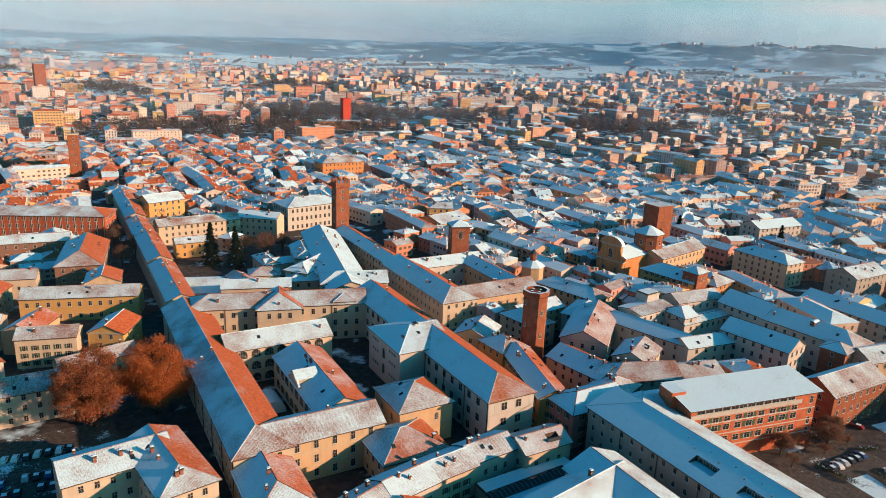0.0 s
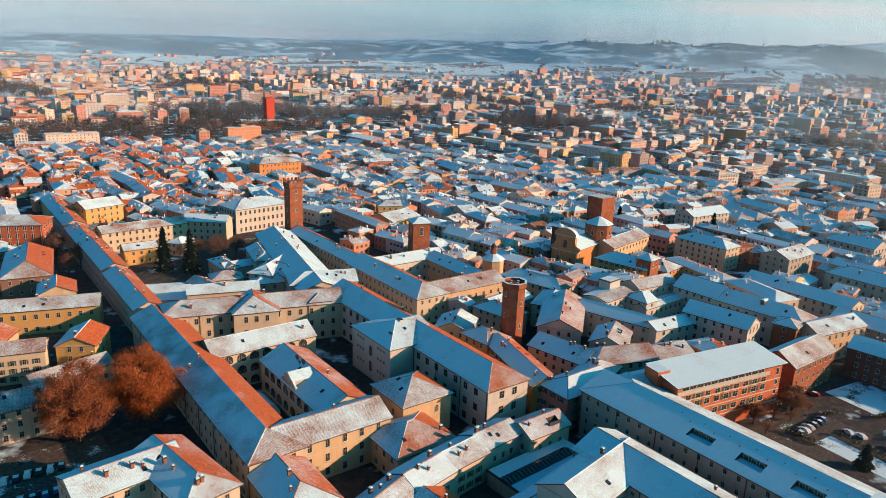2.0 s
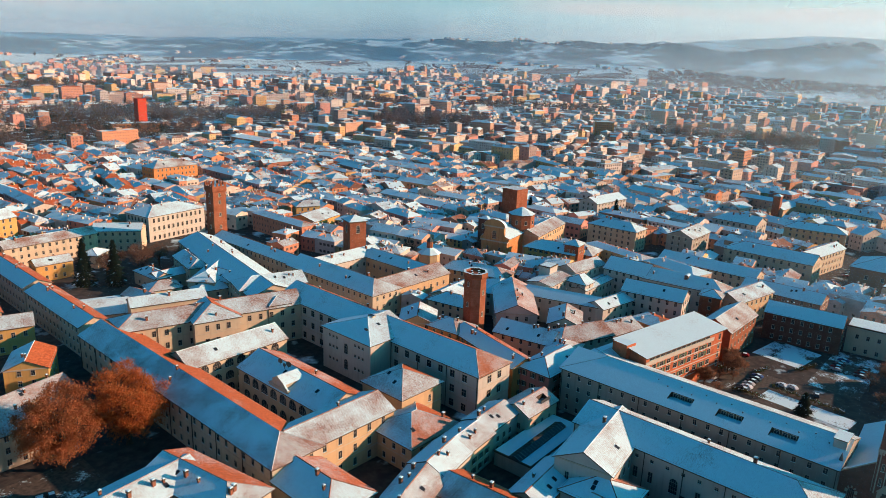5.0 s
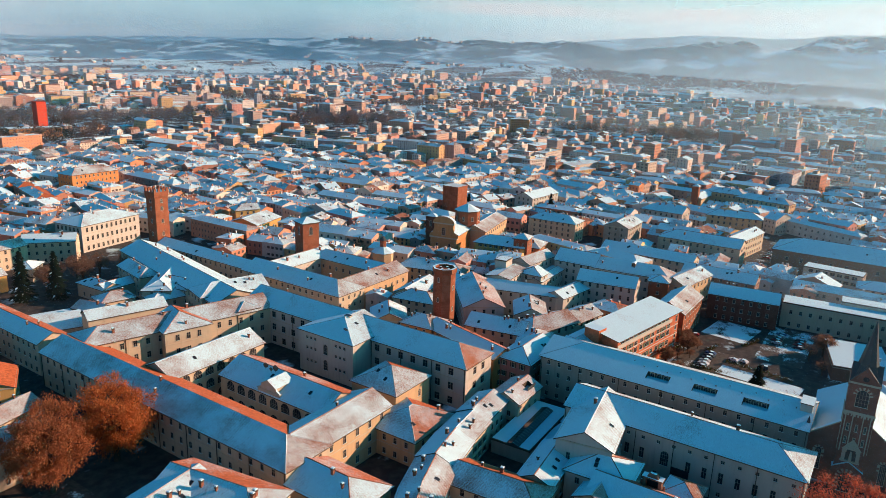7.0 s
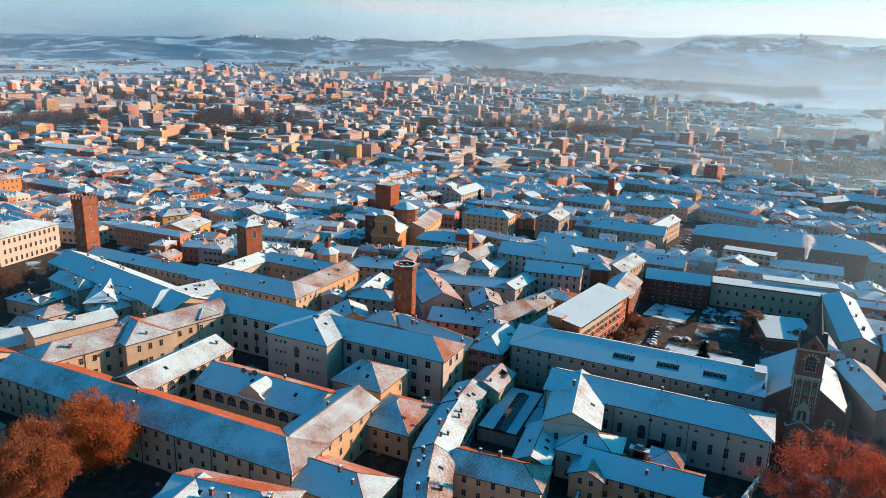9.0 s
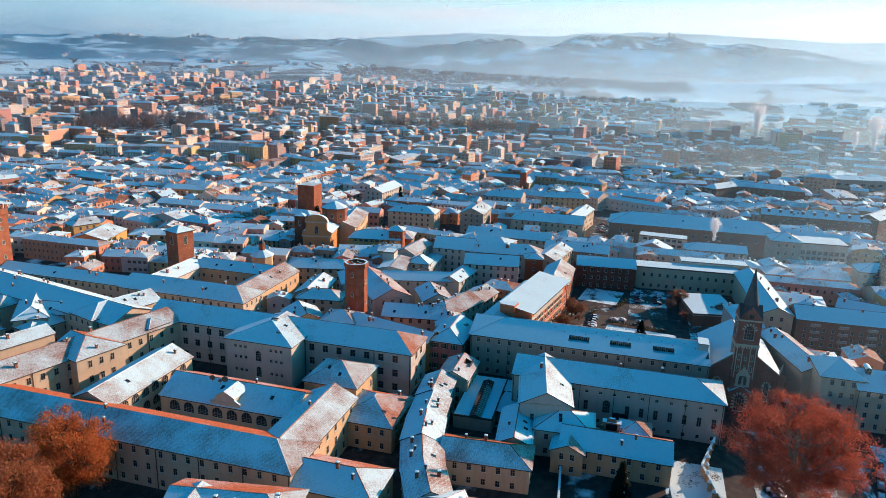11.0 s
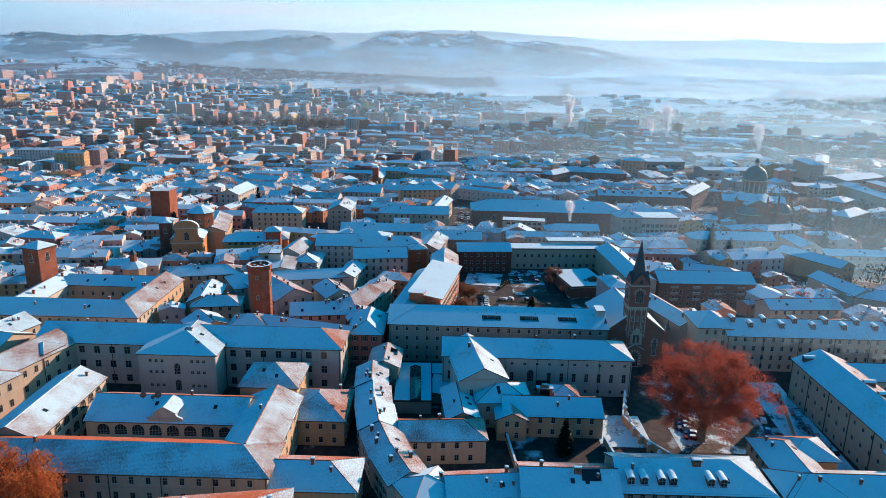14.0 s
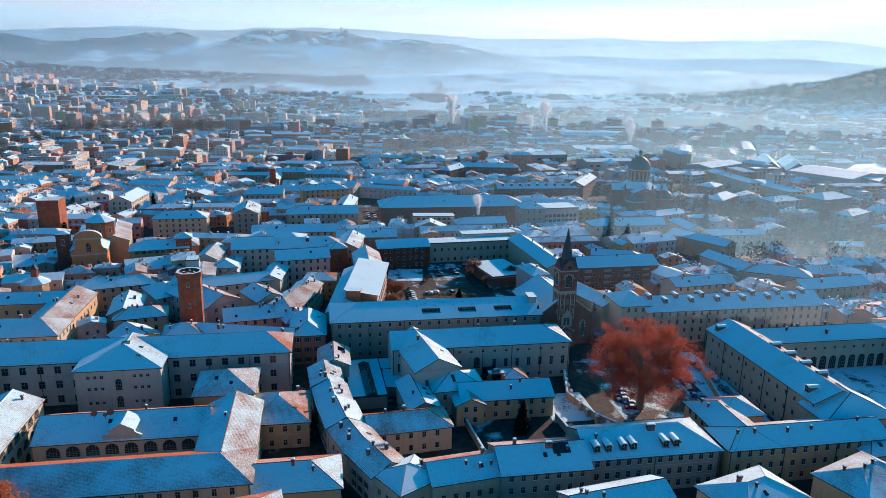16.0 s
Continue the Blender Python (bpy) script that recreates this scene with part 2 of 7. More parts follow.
M = {
    "cream": plaster("cream_render", (0.55, 0.45, 0.33)),
    "ochre": plaster("ochre_render", (0.55, 0.38, 0.225)),
    "yellow": plaster("yellow_render", (0.58, 0.34, 0.12)),
    "white": plaster("white_render", (0.53, 0.48, 0.42)),
    "grey": plaster("grey_render", (0.38, 0.33, 0.28)),
    "pink": plaster("pink_render", (0.52, 0.20, 0.17)),
    "orange": plaster("orange_render", (0.58, 0.24, 0.09)),
    "redwall": plaster("red_render", (0.42, 0.10, 0.05)),
    "brownwall": plaster("brown_render", (0.24, 0.13, 0.09)),
    "stone": plaster("pale_stone", (0.50, 0.43, 0.33)),
    "brick": bricks("old_brick", (0.36, 0.115, 0.055)),
    "chimneybrick": bricks("sooty_brick", (0.32, 0.12, 0.07)),
    "brickdark": bricks("dark_brick", (0.19, 0.075, 0.05)),
    "brickchurch": bricks("church_brick", (0.30, 0.105, 0.075)),
    "brickorange": bricks("orange_brick", (0.64, 0.17, 0.075)),
    "snow": roof_cover("snowy_roof", -0.03, 0.14, soft=0.08),
    "thin": roof_cover("thin_snow_on_tiles", 0.22, 0.14, soft=0.09, lines=0.035),
    "frost": roof_cover("frosted_tiles", 0.31, 0.28, soft=0.12),
    "mottled": roof_cover("mottled_tiles", 0.48, 0.12, soft=0.09, lines=0.04),
    "bare": roof_cover("bare_tiles", 0.95, 0.14, soft=0.12, clay=TILE),
    "rusty": roof_cover("rusty_tiles", 0.72, 0.14, soft=0.15, clay=(0.36, 0.115, 0.055)),
    "ridge": roof_cover("ridge_tiles", 0.80, 0.4, soft=0.14),
    "eaves": plain("dark_eaves", (0.10, 0.07, 0.05), 0.9),
    "glass": plain("dark_glass", (0.035, 0.042, 0.05), 0.10, vary=0.4),
    "sash": plain("window_wood", (0.36, 0.33, 0.28), 0.7),
    "shutter_green": plain("green_shutter", (0.06, 0.12, 0.07), 0.7),
    "shutter_brown": plain("brown_shutter", (0.13, 0.07, 0.04), 0.7),
    "lead": plain("dark_lead", (0.06, 0.075, 0.08), 0.55, 0.3),
    "purewhite": plain("settled_snow", SNOW, 0.75, vary=0.06),
    "bark": plain("tree_bark", (0.085, 0.06, 0.045), 0.95, vary=0.4, scale=3),
    "pale_bark": plain("pale_bark", (0.30, 0.25, 0.20), 0.9, vary=0.4, scale=1.5),
    "rust": leaves("rust_leaves", (0.66, 0.22, 0.075), (0.46, 0.13, 0.04)),
    "dullrust": leaves("dull_brown_leaves", (0.52, 0.20, 0.09), (0.38, 0.135, 0.065)),
    "redleaf": leaves("red_leaves", (0.56, 0.155, 0.095), (0.40, 0.105, 0.065)),
    "needles": leaves("dark_needles", (0.020, 0.040, 0.025), (0.012, 0.022, 0.016)),
    "far_twigs": leaves("distant_bare_twigs", (0.19, 0.130, 0.105), (0.11, 0.085, 0.075)),
    "twigs": leaves("bare_twigs", (0.30, 0.165, 0.105), (0.19, 0.105, 0.075)),
    "tyre": plain("tyre_rubber", (0.02, 0.02, 0.02), 0.9),
}
TINTS = [(0.62, 0.50, 0.36), (0.58, 0.36, 0.18), (0.58, 0.52, 0.44), (0.55, 0.25, 0.12), (0.60, 0.42, 0.24), (0.45, 0.38, 0.32),
         (0.50, 0.27, 0.19), (0.64, 0.56, 0.46), (0.44, 0.17, 0.10), (0.58, 0.38, 0.24), (0.50, 0.24, 0.16)]
M["town"] = town_plaster("town_render", TINTS)
FAR_TINTS = [(0.66, 0.54, 0.44), (0.62, 0.38, 0.17), (0.58, 0.24, 0.15), (0.70, 0.62, 0.56), (0.60, 0.34, 0.23), (0.44, 0.20, 0.14), (0.64, 0.47, 0.35), (0.54, 0.47, 0.44), (0.62, 0.29, 0.23),
             (0.66, 0.46, 0.22), (0.38, 0.28, 0.25), (0.60, 0.26, 0.14), (0.70, 0.57, 0.47), (0.55, 0.36, 0.28), (0.68, 0.60, 0.54), (0.58, 0.49, 0.42)]
M["town_far"] = town_plaster("far_town_render", FAR_TINTS, island=True)
M["far_window"] = plain("far_shuttered_windows", (0.11, 0.085, 0.075), 0.6, vary=0.5, scale=0.4)
M["snow_far"] = roof_cover("far_snowy_roof", 0.12, 0.22, island=True, soft=0.08)
M["frost_far"] = roof_cover("far_frosted_tiles", 0.54, 0.36, island=True, soft=0.12)
M["bare_far"] = roof_cover("far_bare_tiles", 0.82, 0.4, island=True, clay=TILE)


def ground_material():
    """Trodden snow and dark paving in the town, snowy fields with hedges outside, woods and clearings on the hills."""
    n = Nodes("snowy_ground")
    sep = n.t.nodes.new("ShaderNodeSeparateXYZ")
    n.put(sep.inputs["Vector"], n.pos)
    x, y, z = sep.outputs["X"], sep.outputs["Y"], sep.outputs["Z"]
    r = n.calc("SQRT", n.calc("ADD", n.calc("MULTIPLY", x, x), n.calc("MULTIPLY", y, y)))
    paving = n.mix(n.ramp(n.noise(0.35, 6), 0.4, 0.7), (0.040, 0.037, 0.036), (0.085, 0.075, 0.065))
    bare_at = n.calc("SUBTRACT", 0.59, n.calc("MULTIPLY", n.ramp(r, 330.0, 650.0), 0.07))
    town = n.mix(n.ramp(n.noise(0.06, 7), bare_at, n.calc("ADD", bare_at, 0.10)), paving, SNOW)
    v = n.t.nodes.new("ShaderNodeTexVoronoi")
    v.inputs["Scale"].default_value = 0.0070
    mp = n.t.nodes.new("ShaderNodeMapping")
    mp.inputs["Scale"].default_value = (0.55, 1.5, 0.0)
    n.put(mp.inputs["Vector"], n.pos)
    n.put(v.inputs["Vector"], mp.outputs["Vector"])
    sepc = n.t.nodes.new("ShaderNodeSeparateColor")
    n.put(sepc.inputs["Color"], v.outputs["Color"])
    fields = n.mix(n.ramp(sepc.outputs["Red"], 0.13, 0.17), (0.26, 0.27, 0.27), SNOW)
    fields = n.mix(n.ramp(n.noise(0.012, 6), 0.62, 0.66), fields, (0.10, 0.085, 0.075))
    trees_ = n.mix(n.ramp(n.noise(0.03, 5), 0.4, 0.6), (0.038, 0.060, 0.066), (0.105, 0.13, 0.135))
    glades = n.calc("ADD", n.calc("MULTIPLY", n.noise(0.0032, 4, (1, 1, 2.5)), 0.6), n.calc("MULTIPLY", n.noise(0.014, 5, (1, 1, 3.0), 0.6), 0.4))
    woods = n.mix(n.ramp(glades, 0.515, 0.565), trees_, SNOW)
    woods = n.mix(n.ramp(n.noise(0.035, 3, (1, 1, 2.0), 0.7), 0.66, 0.70), woods, SNOW)
    spur = n.calc("MULTIPLY", n.ramp(z, 30.0, 42.0), n.ramp(r, 2620.0, 2560.0))
    woods = n.mix(spur, woods, (0.06, 0.065, 0.06))
    out = n.mix(n.calc("MAXIMUM", n.ramp(n.calc("ADD", r, n.calc("MULTIPLY", n.noise(0.006, 4), 120.0)), 3250.0, 3290.0), spur), fields, woods)
    edge = n.calc("ADD", r, n.calc("MULTIPLY", n.calc("SUBTRACT", n.noise(0.003, 3), 0.5), 900.0))
    n.bump(n.noise(0.8, 5), 0.3, 0.1)
    return n.done(n.mix(n.ramp(edge, 1250.0, 1600.0), town, out), 0.85, spec=0.2)


M["ground"] = ground_material()


# ---------------------------------------------------------------- mesh helpers
class Mesh:
    """Gathers faces with material numbers."""

    def __init__(self):
        self.v, self.f, self.k = [], [], []

    def face(self, pts, k=0):
        i = len(self.v)
        self.v.extend(tuple(p) for p in pts)
        self.f.append(tuple(range(i, i + len(pts))))
        self.k.append(k)

    def box(self, x0, y0, z0, x1, y1, z1, k=0, top=None):
        a = [(x0, y0), (x1, y0), (x1, y1), (x0, y1)]
        for i in range(4):
            p, q = a[i], a[(i + 1) % 4]
            self.face([(*p, z0), (*q, z0), (*q, z1), (*p, z1)], k)
        self.face([(*p, z1) for p in a], k if top is None else top)
        self.face([(*p, z0) for p in reversed(a)], k)

    def prism(self, outline, z0, z1, k=0, top=None, scale=1.0):
        """An upright prism over a plan outline (counter-clockwise), its top scaled about its middle."""
        cx, cy = sum(p[0] for p in outline) / len(outline), sum(p[1] for p in outline) / len(outline)
        up = [(cx + (p[0] - cx) * scale, cy + (p[1] - cy) * scale, z1) for p in outline]
        n = len(outline)
        for i in range(n):
            j = (i + 1) % n
            if scale == 0:
                self.face([(*outline[i], z0), (*outline[j], z0), (cx, cy, z1)], k)
            else:
                self.face([(*outline[i], z0), (*outline[j], z0), up[j], up[i]], k)
        if scale:
            self.face(up, k if top is None else top)
        self.face([(*p, z0) for p in reversed(outline)], k)

    def data(self, name, mats):
        me = bpy.data.meshes.new(name)
        me.from_pydata(self.v, [], self.f)
        for m in mats:
            me.materials.append(M[m] if isinstance(m, str) else m)
        me.polygons.foreach_set("material_index", self.k)
        me.update()
        return me


def ring(n, r, cx=0.0, cy=0.0, turn=0.0, ry=None):
    return [(cx + r * math.cos(turn + 2 * math.pi * i / n), cy + (ry or r) * math.sin(turn + 2 * math.pi * i / n)) for i in range(n)]


def part(name, mesh, mats, parent, label="", at=None):
    """One mesh object under a thing or a part, at a pose in the parent's frame."""
    data = mesh.data(name, mats) if isinstance(mesh, Mesh) else mesh
    ob = new(name, data)
    ob.parent = parent
    if at is not None:
        ob.matrix_basis = at
    if label:
        ob["label"] = label
    return ob


def thing(name, x, y, label, category, z=0.0, group="", turn=0.0):
    ob = new(name)
    ob.matrix_basis = pose(x, y, z, 0, 0, turn)
    ob.empty_display_size = 0.5
    return tagged(ob, label, category, group)


def lone(name, mesh, mats, label, category="", kind="", group=""):
    return tagged(new(name, mesh.data(name, mats)), label, category, group, kind)


# plan of what is already built on, one cell a metre
OX, OY, ON = -700, -700, 2000
taken = np.zeros((ON, ON), bool)


def reserve(cx, cy, lx, ly, ang=0.0):
    c, s = math.cos(radians(ang)), math.sin(radians(ang))
    r = math.hypot(lx, ly) / 2 + 1
    x0, x1, y0, y1 = int(cx - r - OX), int(cx + r - OX) + 1, int(cy - r - OY), int(cy + r - OY) + 1
    if x0 < 0 or y0 < 0 or x1 >= ON or y1 >= ON:
        return
    gx, gy = np.meshgrid(np.arange(x0, x1) + OX + 0.5, np.arange(y0, y1) + OY + 0.5, indexing="ij")
    u, v = (gx - cx) * c + (gy - cy) * s, -(gx - cx) * s + (gy - cy) * c
    taken[x0:x1, y0:y1] |= (abs(u) <= lx / 2) & (abs(v) <= ly / 2)


def is_free(cx, cy, lx, ly, ang=0.0):
    c, s = math.cos(radians(ang)), math.sin(radians(ang))
    for i in (-0.5, -0.25, 0, 0.25, 0.5):
        for j in (-0.5, -0.2, 0.2, 0.5):
            u, v = i * lx, j * ly
            x, y = int(cx + u * c - v * s - OX), int(cy + u * s + v * c - OY)
            if not (0 <= x < ON and 0 <= y < ON):
                continue
            if taken[x, y]:
                return False
    return True


# ---------------------------------------------------------------- windows, chimneys, dormers
WINDOWS = {}


def window_meshes(w, h, style):
    """The frame with its sill and bars, and the pane, drawn in the x-z plane and facing -y, sill at z = 0."""
    key = (w, h, style)
    if key not in WINDOWS:
        a, g = Mesh(), Mesh()
        t = 0.13
        if style == "arch":
            n, r = 8, w / 2
            inner = [(-r, 0), (r, 0)] + [(r * math.cos(math.pi * i / n), h - r + r * math.sin(math.pi * i / n)) for i in range(n + 1)]
            g.face([(x, -0.03, z) for x, z in inner])
            for i in range(1, len(inner)):
                (x0, z0), (x1, z1) = inner[i], inner[(i + 1) % len(inner)]
                k = 1 + t / r
                o0, o1 = (x0 * k, (z0 - h / 2) * (1 + 2 * t / h) + h / 2), (x1 * k, (z1 - h / 2) * (1 + 2 * t / h) + h / 2)
                a.face([(x0, -0.09, z0), (o0[0], -0.09, o0[1]), (o1[0], -0.09, o1[1]), (x1, -0.09, z1)])
                a.face([(o0[0], -0.09, o0[1]), (o0[0], 0.05, o0[1]), (o1[0], 0.05, o1[1]), (o1[0], -0.09, o1[1])])
            for x in (-w / 4, 0, w / 4):
                a.box(x - 0.03, -0.06, 0, x + 0.03, -0.02, h - r * 0.2, 1)
            for z in (0.33, 0.66, 1.0):
                a.box(-r, -0.06, (h - r) * z - 0.03, r, -0.02, (h - r) * z + 0.03, 1)
        else:
            g.face([(-w / 2, -0.03, 0), (w / 2, -0.03, 0), (w / 2, -0.03, h), (-w / 2, -0.03, h)])
            a.box(-w / 2 - t, -0.08, 0, -w / 2, 0.05, h)
            a.box(w / 2, -0.08, 0, w / 2 + t, 0.05, h)
            a.box(-w / 2 - t, -0.10, h, w / 2 + t, 0.05, h + t)
            a.box(-0.035, -0.06, 0, 0.035, -0.02, h, 1)
            a.box(-w / 2, -0.06, h * 0.62, w / 2, -0.02, h * 0.62 + 0.06, 1)
        a.box(-w / 2 - t - 0.08, -0.20, -0.12, w / 2 + t + 0.08, 0.05, 0, 0, 2)
        sh = Mesh()
        for i in range(6):
            sh.box(-w / 4, -0.05 - 0.015 * (i % 2), i * h / 6, w / 4, 0.0, (i + 1) * h / 6 - 0.03)
        sets = [a.data("window", ["stone", "sash", "purewhite"]), g.data("pane", ["glass"]), sh.data("shutter", ["shutter_green"]), sh.data("shutter", ["shutter_brown"])]
        for f in g.f:
            a.face([g.v[i] for i in f], 3)
        WINDOWS[key] = (*sets, a.data("window", ["stone", "sash", "purewhite", "glass"]))
    return WINDOWS[key]


def put_window(house, at, w, h, style="plain", shutters="", name="window", split=False):
    frame_mesh, pane_mesh, green, brown, whole = window_meshes(w, h, style)
    win = part(name, frame_mesh if split else whole, None, house, at=at)
    if split:
        part("pane", pane_mesh, None, win, "dark window glass")
    if shutters:
        for side in (-1, 1):
            part("shutter", green if shutters == "green" else brown, None, win, at=pose(side * (w * 0.78 + 0.1), -0.03, 0))
    return win


def chimney_mesh(w, h):
    c = Mesh()
    c.box(-w / 2, -w / 2, -1.2, w / 2, w / 2, h, 0)
    c.box(-w / 2 - 0.12, -w / 2 - 0.12, h, w / 2 + 0.12, w / 2 + 0.12, h + 0.12, 1)
    for sx in (-1, 1):
        for sy in (-1, 1):
            c.box(sx * w * 0.38 - 0.08, sy * w * 0.38 - 0.08, h + 0.12, sx * w * 0.38 + 0.08, sy * w * 0.38 + 0.08, h + 0.42, 0)
    c.box(-w / 2 - 0.15, -w / 2 - 0.15, h + 0.42, w / 2 + 0.15, w / 2 + 0.15, h + 0.50, 1)
    c.prism([(-w / 2 - .1, -w / 2 - .1), (w / 2 + .1, -w / 2 - .1), (w / 2 + .1, w / 2 + .1), (-w / 2 - .1, w / 2 + .1)], h + 0.50, h + 0.66, 2, scale=0.7)
    return c.data("chimney", ["chimneybrick", "eaves", "purewhite"])


CHIMNEYS = [chimney_mesh(0.55, 0.9), chimney_mesh(0.8, 1.2), chimney_mesh(0.5, 0.7)]


def dormer_mesh():
    """An arched dormer: pale cheeks, dark window, a thick quilt of snow on its barrel top."""
    d = Mesh()
    d.box(-0.85, -1.2, -0.8, 0.85, 2.2, 1.25, 0)
    n = 8
    arc = [(1.0 * math.cos(math.pi * i / n), 1.2 + 0.62 * math.sin(math.pi * i / n)) for i in range(n + 1)]
    for i in range(n):
        (x0, z0), (x1, z1) = arc[i], arc[i + 1]
        d.face([(x0, -1.35, z0), (x0, 2.6, z0), (x1, 2.6, z1), (x1, -1.35, z1)], 1)
        d.face([(x0, -1.35, z0 - 0.16), (x0, -1.35, z0), (x1, -1.35, z1), (x1, -1.35, z1 - 0.16)], 1)
    d.face([(x, -1.30, z - 0.1) for x, z in arc], 0)
    d.face([(-0.66, -1.33, -0.3), (0.66, -1.33, -0.3), (0.66, -1.33, 1.0), (0.4, -1.33, 1.4), (0.0, -1.33, 1.55), (-0.4, -1.33, 1.4), (-0.66, -1.33, 1.0)], 2)
    d.box(-0.04, -1.40, -0.3, 0.04, -1.33, 1.5, 3)
    d.box(-0.66, -1.40, 0.65, 0.66, -1.33, 0.72, 3)
    d.box(-0.95, -1.55, -0.45, 0.95, -1.2, -0.3, 0, 1)
    return d.data("dormer", ["brownwall", "purewhite", "glass", "sash"])


DORMER = dormer_mesh()


def skylight_mesh():
    s = Mesh()
    s.box(-0.5, -0.7, -0.1, 0.5, 0.7, 0.10, 0)
    s.box(-0.4, -0.6, 0.10, 0.4, 0.6, 0.115, 1)
    return s.data("skylight", ["lead", "glass"])


SKYLIGHT = skylight_mesh()


# ---------------------------------------------------------------- buildings
def slope_kind(nx, ny, nz):
    """Which cover a slope carries: the noon sun has bared those that face it."""
    if nz > 0.985:
        return 0
    l = math.hypot(nx, ny)
    d = (nx * to_sun.x + ny * to_sun.y) / (l * math.hypot(to_sun.x, to_sun.y))
    if d < 0.30:
        return 0
    return 2 if nx / l > 0.75 else 1


def building(name, x, y, label, category="house", group="", z=0.0):
    return thing(name, x, y, label, category, z, group)


class Wing:
    """One straight wing of a building: walls, roof, ridge, cornice; windows and chimneys are added to it."""

    def __init__(self, house, cx, cy, L, W, ang, h, wall="cream", roof="gable", ends="gg", pitch=0.46, over=0.7,
                 floors=3, gap=3.6, win=(1.1, 1.8), style="plain", shutters="", sides="abcd", bands=True, chimneys=1, sill=1.1,
                 base=0.0, covers=("snow", "frost", "bare"), holes=(), first=None, step=None, plan=True, split=False, pipes=0):
        self.house, self.L, self.W, self.h, self.pitch, self.over, self.ang = house, L, W, h, pitch, over, ang
        self.at = pose(cx - house.location.x, cy - house.location.y, 0, 0, 0, ang)
        self.roof, self.ends = roof, ends
        if plan:
            reserve(cx, cy, L + 2, W + 2, ang)
        a, b = L / 2, W / 2
        zr = h + pitch * b if roof in ("gable", "hip") else (h + pitch * W if roof == "shed" else h)
        self.zr = zr
        ridge_a, ridge_b = (-a if ends[0] == "g" else -a + min(b, a * 0.98)), (a if ends[1] == "g" else a - min(b, a * 0.98))
        self.ridge = (ridge_a, ridge_b)
        # walls
        m = Mesh()
        if roof == "shed":
            zb = zr
            m.face([(-a, -b, base), (a, -b, base), (a, -b, h), (-a, -b, h)])
            m.face([(a, b, base), (-a, b, base), (-a, b, zb), (a, b, zb)])
            m.face([(a, -b, base), (a, b, base), (a, b, zb), (a, -b, h)])
            m.face([(-a, b, base), (-a, -b, base), (-a, -b, h), (-a, b, zb)])
        else:
            m.face([(-a, -b, base), (a, -b, base), (a, -b, h), (-a, -b, h)])
            m.face([(a, b, base), (-a, b, base), (-a, b, h), (a, b, h)])
            for sgn, kind in ((1, ends[1]), (-1, ends[0])):
                pts = [(sgn * a, -sgn * b, base), (sgn * a, sgn * b, base), (sgn * a, sgn * b, h)]
                if kind == "g" and roof != "flat":
                    pts.append((sgn * a, 0, zr))
                pts.append((sgn * a, -sgn * b, h))
                m.face(pts)
        self.wall = part("wall", m, [wall], house, at=self.at)
        # cornice and string courses
        if bands:
            c = Mesh()
            for z0, z1, d in [(h - 0.45, h - 0.05, 0.22)] + ([(base + (h - base) * i / floors, base + (h - base) * i / floors + 0.22, 0.08) for i in range(1, floors)] if bands == "all" else []):
                c.box(-a - d, -b - d, z0, a + d, b + d, z1)
            part("cornice", c, ["stone" if wall not in ("brick", "brickdark", "brickorange") else wall], house, at=self.at)
        # roof
        r, th = Mesh(), 0.30
        rot = Matrix.Rotation(radians(ang), 3, "Z")

        def top(pts):
            p = [Vector(q) for q in pts]
            nrm = (p[1] - p[0]).cross(p[2] - p[0]).normalized()
            w = rot @ nrm
            r.face(pts, slope_kind(w.x, w.y, w.z))
            r.face([(q[0], q[1], q[2] - th) for q in reversed(pts)], 3)

        def fascia(p, q):
            r.face([(p[0], p[1], p[2] - th), (q[0], q[1], q[2] - th), q, p], 3)

        if roof == "flat":
            o = 0.25
            r.box(-a - o, -b - o, h, a + o, b + o, h + 0.5, 3)
            r.box(-a + 0.15, -b + 0.15, h + 0.05, a - 0.15, b - 0.15, h + 0.56, 0)
        elif roof == "shed":
            o = over
            z0, z1 = h - pitch * o + 0.02, zr + pitch * o + 0.02
            P = [(-a - o, -b - o, z0), (a + o, -b - o, z0), (a + o, b + o, z1), (-a - o, b + o, z1)]
            top(P)
            for i in range(4):
                fascia(P[i], P[(i + 1) % 4])
        else:
            o = over
            ze = h - pitch * o + 0.02
            ga, gb = (0.35 if ends[0] == "g" else o), (0.35 if ends[1] == "g" else o)
            e = [(-a - ga, -b - o, ze), (a + gb, -b - o, ze), (a + gb, b + o, ze), (-a - ga, b + o, ze)]
            ra = (ridge_a - (0.35 if ends[0] == "g" else 0), 0, zr + 0.02)
            rb = (ridge_b + (0.35 if ends[1] == "g" else 0), 0, zr + 0.02)
            if holes:
                self.slope_with_holes(r, e, ra, rb, holes, rot)
            else:
                top([e[0], e[1], rb, ra])
            top([e[2], e[3], ra, rb])
            fascia(e[0], e[1])
            fascia(e[2], e[3])
            if ends[1] == "h":
                top([e[1], e[2], rb])
                fascia(e[1], e[2])
            else:
                fascia(e[1], rb)
                fascia(rb, e[2])
            if ends[0] == "h":
                top([e[3], e[0], ra])
                fascia(e[3], e[0])
            else:
                fascia(e[3], ra)
                fascia(ra, e[0])
            k = Mesh()
